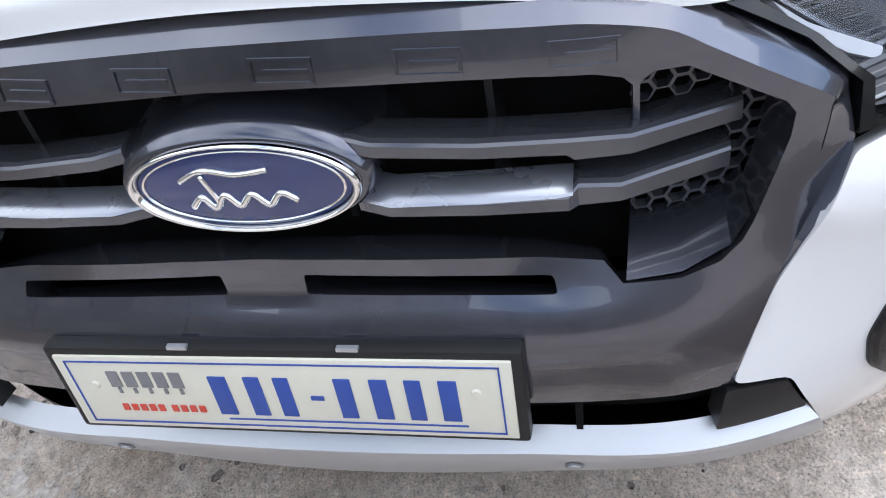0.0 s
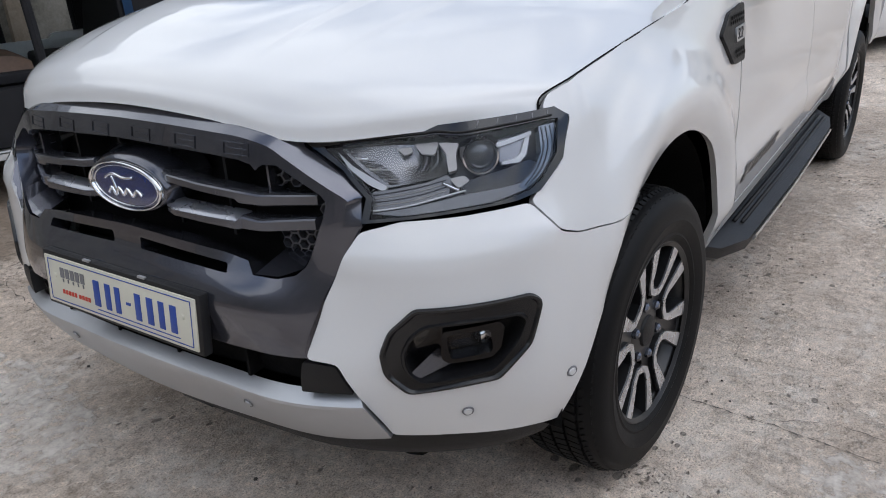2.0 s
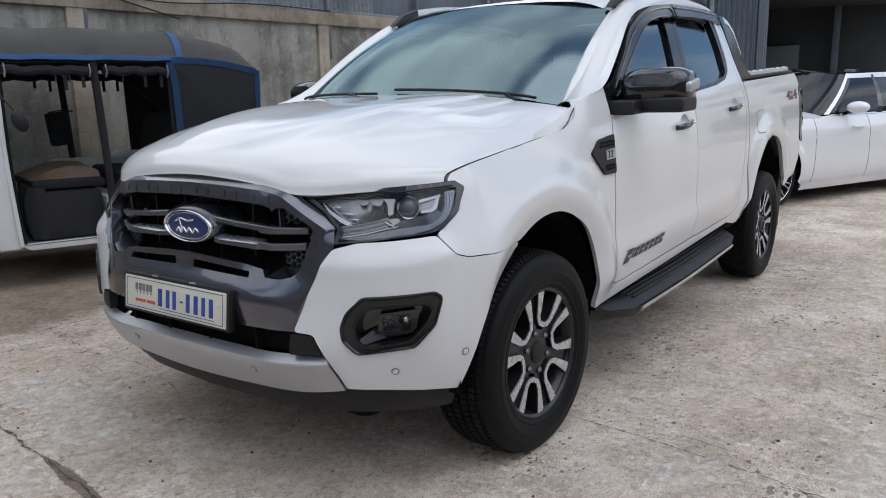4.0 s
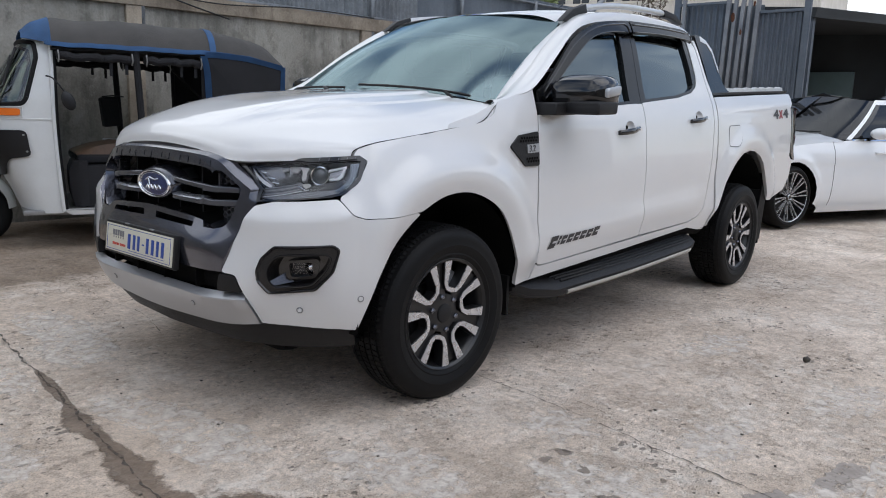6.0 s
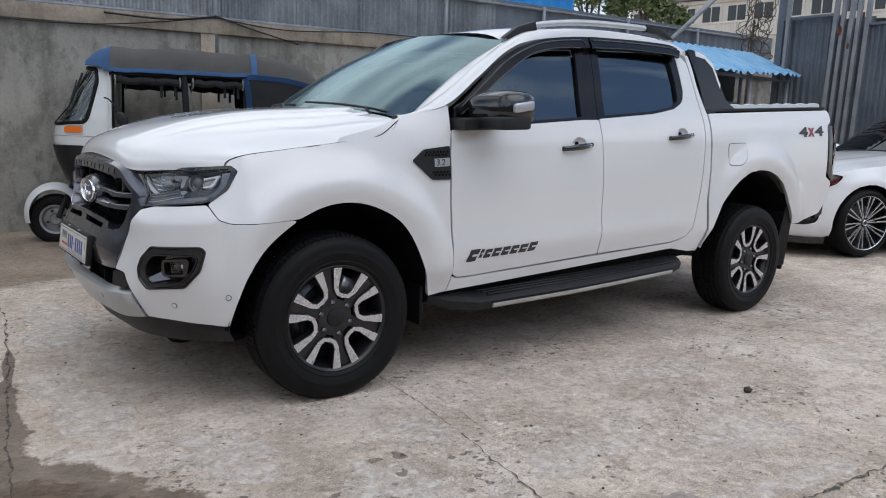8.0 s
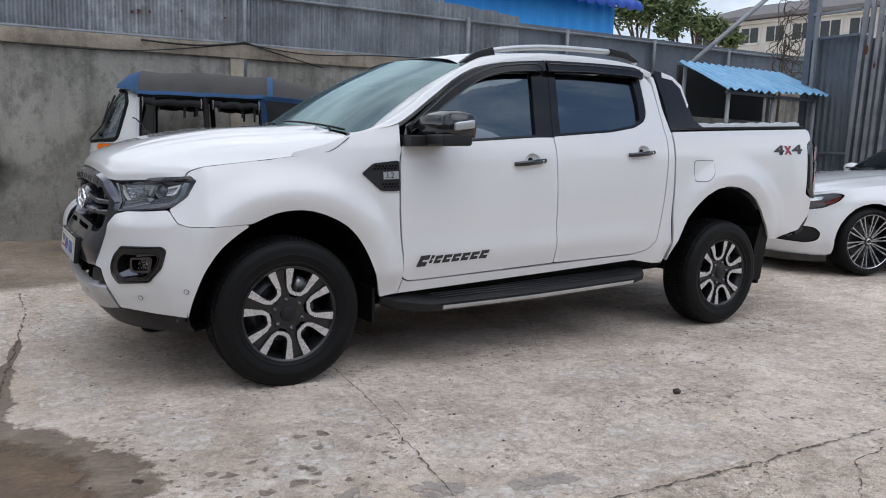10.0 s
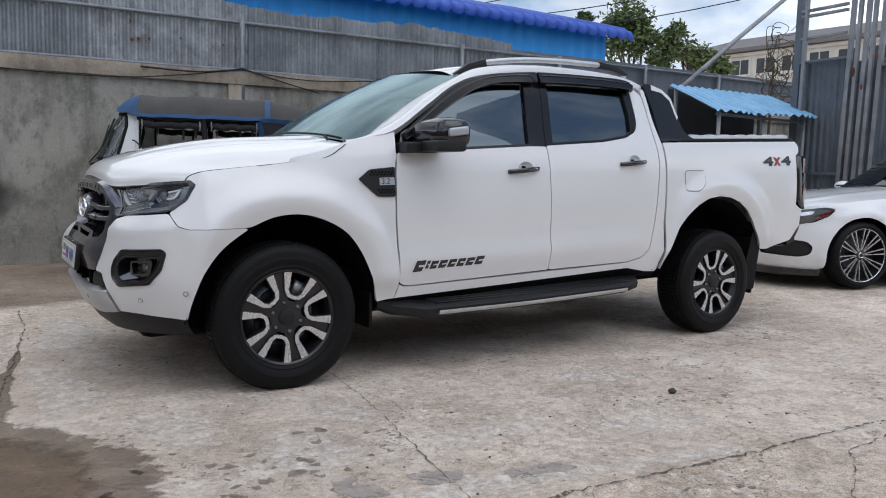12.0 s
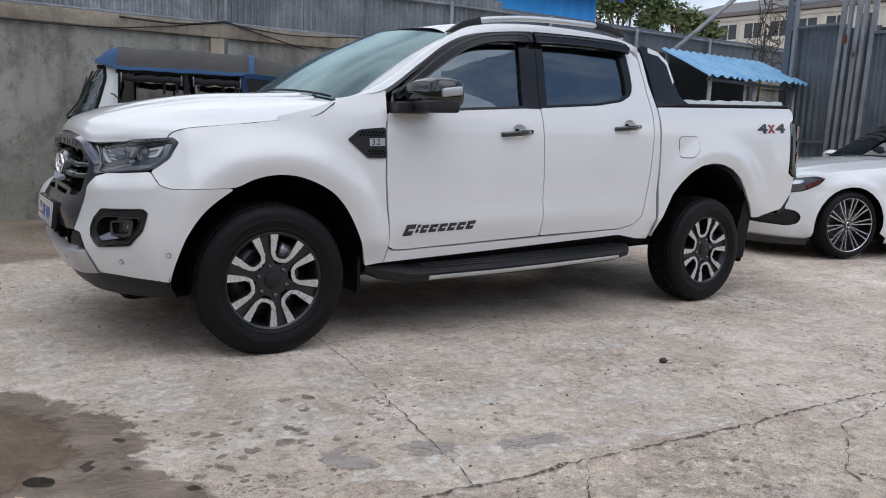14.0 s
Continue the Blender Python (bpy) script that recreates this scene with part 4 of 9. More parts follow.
for k, (y, half) in enumerate(((.071, .0115), (.027, .0100), (-.010, .0095), (-.050, .008), (-.085, .0100), (-.128, .0105), (-.168, .0095), (-.208, .0105))):
    bm = bmesh.new()
    if k == 3:
        box(bm, -.0170, -.0150, y - half, y + half, -.004, .002, 0, tilt)
    else:
        box(bm, -.0170, -.0150, y - half, y + half, -.031, .029, .0004, tilt)
    tpart("plate_bar", bm, "plate_blue", sheet_)
bm = bmesh.new()
for k in range(5):
    box(bm, -.0170, -.0150, .118 + k * .021, .133 + k * .021, .010, .034, 0, tilt)
    box(bm, -.0170, -.0150, .122 + k * .021, .126 + k * .021, .000, .008, 0, tilt)
tpart("plate_bar", bm, "decal_grey", sheet_)
bm = bmesh.new()
for k in range(9):
    box(bm, -.0170, -.0150, .102 + k * .0125 + (.006 if k > 3 else 0), .110 + k * .0125 + (.006 if k > 3 else 0), -.029, -.019, 0, tilt)
tpart("plate_bar", bm, "plate_red", sheet_)
for y in (-.240, .240):
    bm = bmesh.new()
    spin_profile(bm, [(.0, -.0185), (.005, -.0178), (.0065, -.0155)], 12, axis="x")
    bmesh.ops.transform(bm, matrix=tilt @ Matrix.Translation((0, y, .012)), verts=bm.verts)
    tpart("plate_screw", bm, "plate_cream", sheet_)
for y in (-.10, .11):
    bm = bmesh.new()
    box(bm, -.012, -.005, y - .013, y + .013, PH - .002, PH + .003, .001, tilt)
    tpart("plate_clip", bm, "satin_silver", holder)

# lower intake, black corner pieces, silver skid bar
lip("lower_intake", [(MID, .68), (-1.02, .68), (-1.0, .52), (MID, .50)], "liner_black", off=-0.05, rim=0, step=0.05)
for y in (-.33, -.11, .11, .33):
    bm = bmesh.new()
    x = float(body(np.array(np.interp(-abs(y), [-.5, -.26, 0], [-1.015, -1.24, -1.5])), np.array(.56))[0])
    box(bm, x + .020, x + .06, y - .004, y + .004, .53, .64)
    tpart("intake_fin", bm, "liner_black")
skin("bumper_insert", [(-1.012, .606), (-.953, .603), (-.928, .545), (-1.02, .542)], "black_plastic", rim=0.03, off=0.002, step=0.02, corner=0.004)
bm = bmesh.new()
BAR = (([(MID, .533), (-1.325, .531), (-1.152, .529), (-1.022, .535), (-.927, .5405)], -.022), ([(MID, .513), (-1.325, .511), (-1.152, .508), (-1.022, .514), (-.917, .5195)], .012), ([(MID, .507), (-1.325, .505), (-1.152, .502), (-1.022, .508), (-.914, .513)], .0145), ([(MID, .45), (-1.325, .449), (-1.152, .449), (-1.022, .455), (-.900, .463)], .013), ([(MID, .393), (-1.325, .394), (-1.152, .397), (-1.0, .407), (-.889, .424)], .010), ([(MID, .388), (-1.325, .389), (-1.152, .392), (-1.0, .402), (-.889, .419)], -.015))
rows = []
for line, lift_ in BAR:
    q = np.array(smooth_line(line, 10))
    e = 1e-3
    at = body(q[:, 0], q[:, 1])
    nrm = np.cross(body(q[:, 0] + e, q[:, 1]) - at, body(q[:, 0], q[:, 1] + e) - at)
    nrm[:, 2] = 0
    nrm /= np.linalg.norm(nrm, axis=1, keepdims=True)
    nrm *= np.where(nrm[:, :1] > 0, -1, 1)
    at = at + nrm * lift_
    rows.append([tuple(v * np.array([1, -1, 1])) for v in at[:0:-1]] + [tuple(v) for v in at])
loft(bm, rows, closed=False)
for end in (0, -1):
    bm.faces.new([bm.verts.new(row[end]) for row in rows])
bmesh.ops.remove_doubles(bm, verts=bm.verts, dist=1e-6)
bmesh.ops.recalc_face_normals(bm, faces=bm.faces)
skid = tpart("skid_bar", bm, "satin_silver", None, "satin silver lower bumper bar", sharp=28)
bm = bmesh.new()
us = np.linspace(-1.5, -.525, 24)
rows = []
for s, order in ((1, us), (-1, us[::-1])):
    for u in order:
        p = body(np.array(u), np.array(.40)) * np.array([1, s, 1])
        rows.append([tuple(p + np.array([.025, s * .015, .01])), tuple(p + np.array([.035, s * .025, -.045])), tuple(p + np.array([.065, s * .055, -.090])), tuple(p + np.array([.30, s * .20, -.100]))])
loft(bm, rows[:24], closed=False)
loft(bm, rows[24:], closed=False)
bmesh.ops.remove_doubles(bm, verts=bm.verts, dist=1e-4)
tpart("lower_valance", bm, "black_plastic", None, "black plastic lower valance")

# parking sensors
for u, z in ((-1.182, .470), (-.731, .488), (-.494, .522)):
    for s in (1, -1):
        e = 1e-3
        p = body(np.array(u), np.array(z))
        n = np.cross(body(np.array(u + e), np.array(z)) - p, body(np.array(u), np.array(z + e)) - p)
        n = Vector(n * np.array([1, s, 1])).normalized()
        n = n if n.x < 0 or n.y * s < 0 else -n
        p = Vector(tuple(p * np.array([1, s, 1]))) + n * (.0135 if u < -1 else .001)
        turn = n.to_track_quat("Z", "Y").to_matrix().to_4x4()
        bm = bmesh.new()
        spin_profile(bm, [(.0, .004), (.0075, .0035), (.0085, .001)], 20, axis="z")
        bmesh.ops.transform(bm, matrix=Matrix.Translation(p) @ turn, verts=bm.verts)
        sensor = tpart("parking_sensor", bm, "satin_silver" if u < -1 else "white_paint", (skid if u < -1 else bumper_white[s < 0]))
        bm = bmesh.new()
        spin_profile(bm, [(.0095, .000), (.0095, .002), (.0115, .002), (.0125, .000)], 20, axis="z")
        bmesh.ops.transform(bm, matrix=Matrix.Translation(p) @ turn, verts=bm.verts)
        tpart("sensor_ring", bm, "decal_grey", sensor)

# fog lamps
FOG = [(-.880, .634), (-.864, .679), (-.814, .725), (-.595, .731), (-.573, .712), (-.597, .63), (-.660, .564), (-.836, .549), (-.873, .590)]
FOG_IN = [(-.835, .635), (-.818, .668), (-.790, .688), (-.625, .694), (-.612, .680), (-.628, .640), (-.675, .590), (-.805, .576), (-.828, .600)]
for s in (1, -1):
    bm = bmesh.new()
    patch(bm, body, rounded(FOG, .012, 4), [rounded(FOG_IN, .018, 4)], mirror=s < 0, off=.003, rim=.02, hole_rim=.05, step=.015)
    fog = tpart("fog_lamp_surround", bm, "satin_black", None, "satin black fog lamp surround")
    bm = bmesh.new()
    patch(bm, body, rounded(FOG_IN, .018, 4), mirror=s < 0, off=-.045, rim=0, step=.02)
    tpart("fog_lamp_recess", bm, "gloss_black", fog)
    # bevelled lips round the surround and round its mouth
    for ring, wide in ((rounded(FOG, .012, 4), .010), (rounded(FOG_IN, .018, 4), -.008)):
        q = np.array(dense(list(ring), .012))
        d = q - np.array([-.725, .640])
        d /= np.linalg.norm(d, axis=1, keepdims=True)
        bm = bmesh.new()
        rows = []
        for inset, lift_ in ((0, .001), (.25, .008), (.75, .0085), (1.2, .0025)):
            a = q - d * wide * inset
            p = body(a[:, 0], a[:, 1])
            e = 1e-3
            nrm = np.cross(body(a[:, 0] + e, a[:, 1]) - p, body(a[:, 0], a[:, 1] + e) - p)
            nrm /= np.linalg.norm(nrm, axis=1, keepdims=True)
            rows.append([tuple(v * np.array([1, s, 1])) for v in p + nrm * lift_])
        loft(bm, rows)
        bmesh.ops.recalc_face_normals(bm, faces=bm.faces)
        tpart("surround_lip", bm, "satin_black", fog)
    bm = bmesh.new()
    pod = [(-.765, .672), (-.655, .680), (-.645, .668), (-.655, .618), (-.672, .606), (-.755, .604), (-.768, .616)]
    pod_in = [(-.757, .664), (-.672, .668), (-.668, .618), (-.750, .612)]
    patch(bm, body, rounded(pod, .012, 4), [rounded(pod_in, .012, 4)], mirror=s < 0, off=-.010, rim=.035, hole_rim=.03, step=.012)
    tpart("fog_lamp_pod", bm, "gloss_black", fog)
    bm = bmesh.new()
    patch(bm, body, rounded(pod_in, .012, 4), mirror=s < 0, off=-.028, rim=0, step=.015)
    lens = tpart("fog_lamp_lens", bm, "lamp_glass", fog, "clear fog lamp lens")
    lens.visible_shadow = False
    bm = bmesh.new()
    c = Vector(tuple(body(np.array(-.700), np.array(.643)) * np.array([1, s, 1])))
    spin_profile(bm, [(.0, .0), (.012, .002), (.022, .014), (.024, .018)], 20, axis="x", centre=(c.x + .028, c.y + s * .02, c.z))
    tpart("fog_lamp_bulb", bm, "reflector", fog)
    # ramp facet at the lower inner corner
    bm = bmesh.new()
    q = body(np.array([-.822, -.815, -.748, -.775]), np.array([.598, .580, .590, .625])) * np.array([1, s, 1])
    dirs = [np.array([-.002, 0, 0]), np.array([-.002, 0, 0]), np.array([.03, s * .02, 0]), np.array([.03, s * .02, 0])]
    bm.faces.new([bm.verts.new(tuple(a + d)) for a, d in zip(q, dirs)])
    tpart("fog_lamp_ramp", bm, "satin_grey", fog)

# headlamps
HL = [(-1.040, 1.006), (-.94, 1.014), (-.764, 1.024), (-.60, 1.032), (-.470, 1.037), (-.442, 1.020), (-.480, .950), (-.548, .904), (-.60, .894), (-.825, .878), (-.903, .872), (-.893, .914), (-.947, .959)]
HL_IN = [(-1.000, .998), (-.94, 1.002), (-.786, 1.009), (-.745, 1.011), (-.692, 1.006), (-.596, 1.014), (-.510, 1.019), (-.470, 1.017), (-.492, .962), (-.538, .923), (-.570, .908), (-.646, .895), (-.825, .883), (-.886, .879), (-.880, .915), (-.935, .960)]


def inward(u, z, d):
    """A point d behind the skin."""
    u, z, d = np.broadcast_arrays(np.asarray(u, float), np.asarray(z, float), np.asarray(d, float))
    e = 1e-3
    p = body(u, z)
    n = np.cross(body(u + e, z) - p, body(u, z + e) - p)
    n /= np.linalg.norm(n, axis=-1, keepdims=True)
    return p - n * d[..., None]


def dish(u, z):
    """The main beam's reflector, hollow towards its bulb."""
    r = np.hypot((u + .765) / .16, (z - .985) / .06)
    return inward(u, z, .024 + .030 * np.clip(1 - r, 0, 1) ** 1.5)


for s in (1, -1):
    m = np.array([1, s, 1])

    def cover(name, outline, material, parent, depth=0.0, fn=body, label="", soft=.004, **more):
        bm = bmesh.new()
        patch(bm, fn, rounded(outline, soft, 3), mirror=s < 0, off=-depth, **{"rim": .006, "step": .014, **more})
        return tpart(name, bm, material, parent, label)

    def strand(name, points, depth, r, material, parent, n=6):
        q = np.array(smooth_line(points, 5)) if len(points) > 2 else np.array(points)
        bm = bmesh.new()
        tube(bm, [tuple(v * m) for v in inward(q[:, 0], q[:, 1], depth)], r, n)
        return tpart(name, bm, material, parent)

    bm = bmesh.new()
    patch(bm, body, HL, [HL_IN], mirror=s < 0, off=.002, rim=.03, hole_rim=.02, step=.018)
    lamp = tpart("headlamp", bm, "gloss_black", None, "headlamp with a clear lens and projector")
    # raised top edge of the bezel with fine notches
    strand("bezel_edge", [(-.96, 1.0045), (-.786, 1.0125), (-.745, 1.0150), (-.692, 1.0115), (-.596, 1.0180), (-.485, 1.0235)], -.003, .0022, "black_plastic", lamp)
    for k in range(5):
        u = -.665 + .042 * k
        strand("bezel_notch", [(u, 1.0130 + .008 * (u + .692) / .2), (u + .006, 1.0265 + .006 * (u + .692) / .2)], -.0022, .0014, "decal_grey", lamp, 4)
    bm = bmesh.new()
    patch(bm, body, HL_IN, mirror=s < 0, off=-.001, rim=0, step=.018)
    lens = tpart("lamp_lens", bm, "lamp_glass", lamp, "clear lamp lens")
    lens.visible_shadow = False
    bm = bmesh.new()
    patch(bm, body, HL_IN, mirror=s < 0, off=-.066, rim=-.058, step=.03)
    tpart("lamp_bowl", bm, "bowl_grey", lamp)
    # main beam: hollow reflector, fluted along its lower edge, pale wedge beside it
    dish_part = cover("main_reflector", [(-.968, .999), (-.859, 1.006), (-.722, 1.009), (-.720, .956), (-.766, .947), (-.852, .934), (-.907, .962)], "lamp_housing", lamp, fn=dish, rim=.01)
    cover("lamp_wedge", [(-.972, .993), (-.935, .970), (-.853, .935), (-.856, .929), (-.866, .928), (-.894, .938), (-.942, .965)], "lamp_white", lamp, depth=.014, soft=.002, rim=.012)
    for k in range(9):
        f = k / 8
        u0, z0 = -.944 + .088 * f, .9915 - .047 * f
        long = .030 + .010 * math.sin(math.pi * f)
        a = inward([u0, u0 + long], [z0, z0 + .001], [.019, .029])
        b = inward([u0 + .003, u0 + long + .003], [z0 - .0022, z0 - .0012], [.016, .028])
        c = inward([u0 + .006, u0 + long + .006], [z0 - .0050, z0 - .0040], [.021, .030])
        bm = bmesh.new()
        loft(bm, [[tuple(p[k_] * m) for p in (a, b, c)] for k_ in (0, 1)], closed=True, cap=True)
        bmesh.ops.recalc_face_normals(bm, faces=bm.faces)
        tpart("reflector_flute", bm, "reflector" if k % 3 == 1 else "lamp_housing", dish_part, smooth=False)
    cover("bulb_shade", [(-.800, 1.004), (-.745, 1.006), (-.752, .985), (-.782, .988)], "lamp_web", dish_part, depth=.022, soft=.006, rim=.008)
    cover("bulb_shade", [(-.838, .998), (-.806, 1.000), (-.802, .992), (-.820, .987)], "lamp_web", dish_part, depth=.024, soft=.003, rim=.006)
    for k in range(4):
        u = -.748 - .013 * k
        strand("reflector_ring", [(u - .010, 1.003), (u, .992), (u + .001, .975), (u - .012, .960)], .029 + .004 * k, .0022, "gloss_black" if k % 2 else "lamp_housing", dish_part)
    # pale upright web between main beam and projector, lined lower strip and its bright edge
    cover("lamp_web", [(-.746, 1.003), (-.700, 1.000), (-.706, .985), (-.704, .957), (-.722, .954), (-.727, .985)], "lamp_web", lamp, depth=.016, rim=.02)
    strip = cover("lamp_strip", [(-.885, .926), (-.849, .929), (-.764, .940), (-.727, .950), (-.716, .944), (-.725, .917), (-.814, .902), (-.889, .894)], "strip_grey", lamp, depth=.015, rim=.012)
    for k in range(4):
        f = (k + .6) / 4.6
        strand("strip_line", [(-.884 + .004 * f, .9235 - .027 * f), (-.80, .9335 - .029 * f), (-.728, .945 - .026 * f)], .0145, .0011, "lamp_web" if k % 2 else "bowl_grey", strip, 5)
    strand("strip_edge", [(-.889, .8935), (-.814, .9015), (-.725, .9165), (-.690, .9215)], .013, .0020, "lamp_white", strip, 6)
    cover("lower_strip", [(-.886, .890), (-.814, .898), (-.700, .914), (-.585, .922), (-.552, .928), (-.572, .911), (-.646, .898), (-.825, .886)], "strip_grey", lamp, depth=.010, rim=.01)
    # projector: soft chrome ring, glass ball, dark socket
    at = Vector(tuple(inward(-.655, .980, .030) * m))
    n = Vector((-.80, -s * .60, .02)).normalized()
    turn = n.to_track_quat("Z", "Y").to_matrix().to_4x4()
    place = Matrix.Translation(at) @ turn
    bm = bmesh.new()
    spin_profile(bm, [(.0275, -.010), (.0285, .004), (.0305, .0085), (.0335, .009), (.0365, .004), (.0385, -.008), (.040, -.028)], 40, axis="z")
    bmesh.ops.transform(bm, matrix=place, verts=bm.verts)
    ring = tpart("projector_ring", bm, "chrome", lamp, "chrome projector ring")
    bm = bmesh.new()
    spin_profile(bm, [(.0, .010), (.010, .0088), (.019, .005), (.025, -.001), (.0278, -.007)], 32, axis="z")
    bmesh.ops.transform(bm, matrix=place, verts=bm.verts)
    tpart("projector_lens", bm, "projector_glass", ring, "grey glass projector lens")
    # indicator chamber: pale hooked frame on a grey ground
    hook = cover("indicator_reflector", [(-.618, 1.000), (-.535, 1.006), (-.552, .968), (-.580, .956), (-.612, .960), (-.624, .980)], "lamp_housing", lamp, depth=.026, rim=.012)
    cover("indicator_bar", [(-.622, .995), (-.536, 1.007), (-.536, 1.000), (-.618, .988)], "lamp_white", hook, depth=.018, soft=.002, rim=.012)
    cover("indicator_bar", [(-.556, .996), (-.542, .999), (-.557, .969), (-.574, .958), (-.614, .958), (-.613, .963), (-.582, .966), (-.568, .974)], "lamp_white", hook, depth=.018, soft=.002, rim=.012)
    # dark lower chamber with a chrome clip, ribbed side band
    cover("dark_chamber", [(-.700, .934), (-.660, .943), (-.600, .952), (-.550, .960), (-.534, .952), (-.570, .925), (-.600, .922), (-.690, .914)], "gloss_black", lamp, depth=.020, rim=.01)
    strand("lamp_clip", [(-.736, .937), (-.716, .928), (-.703, .9225)], .012, .0030, "chrome", lamp)
    cover("clip_block", [(-.722, .944), (-.690, .947), (-.680, .938), (-.704, .927)], "lamp_web", lamp, depth=.018, rim=.01)
    side = cover("lamp_side_band", [(-.520, 1.010), (-.474, 1.012), (-.498, .958), (-.545, .922), (-.578, .911), (-.590, .917), (-.548, .940), (-.524, .968)], "side_band", lamp, depth=.008, rim=.02)
    for k in range(3):
        strand("side_rib", [(-.514 + .012 * k, 1.008), (-.517 + .012 * k, .974), (-.541 + .010 * k, .942 - .002 * k), (-.575 + .004 * k, .917 - .002 * k)], .0075, .0012, "bowl_grey", side, 5)

# ---- wheels ----
def tread(bm, r, w):
    """Tread blocks in five ribs round the tyre, the shoulder ones cut by sipes."""
    ribs = ((-.108, -.078, 104, .004), (-.070, -.042, 92, -.005), (-.034, -.004, 92, .005), (.004, .034, 92, -.005), (.042, .070, 92, .005), (.078, .108, 104, -.004))
    for y0, y1, n, skew in ribs:
        for k in range(n):
            a0, a1 = 2 * math.pi * k / n, 2 * math.pi * (k + (.68 if abs(y0) > .07 or y1 > .1 else .82)) / n
            pts = []
            for y, sk in ((y0, 0), (y1, skew / r)):
                drop = .020 * max(0, (abs(y) - .06) / .046) ** 2
                for a in (a0 + sk, a1 + sk):
                    pts += [(a, y, r - .011 - drop), (a, y, r - drop)]
            v = [bm.verts.new((q * math.cos(a), y, q * math.sin(a))) for a, y, q in pts]
            for f in ((1, 3, 7, 5), (0, 1, 5, 4), (2, 6, 7, 3), (0, 2, 3, 1), (4, 5, 7, 6)):
                bm.faces.new([v[i] for i in f])
        # shoulder lugs run down the sidewall
    for sgn in (-1, 1):
        n = 78
        for k in range(n):
            a0, a1 = 2 * math.pi * k / n, 2 * math.pi * (k + .62) / n
            v = [bm.verts.new((q * math.cos(a), sgn * y, q * math.sin(a))) for a in (a0, a1) for q, y in ((r - .012, .106), (r - .036, .1195), (r - .040, .114), (r - .02, .10))]
            for f in ((0, 1, 5, 4), (0, 4, 7, 3), (1, 2, 6, 5), (0, 3, 2, 1), (4, 5, 6, 7)):
                bm.faces.new([v[i] for i in f])
    bmesh.ops.recalc_face_normals(bm, faces=bm.faces)


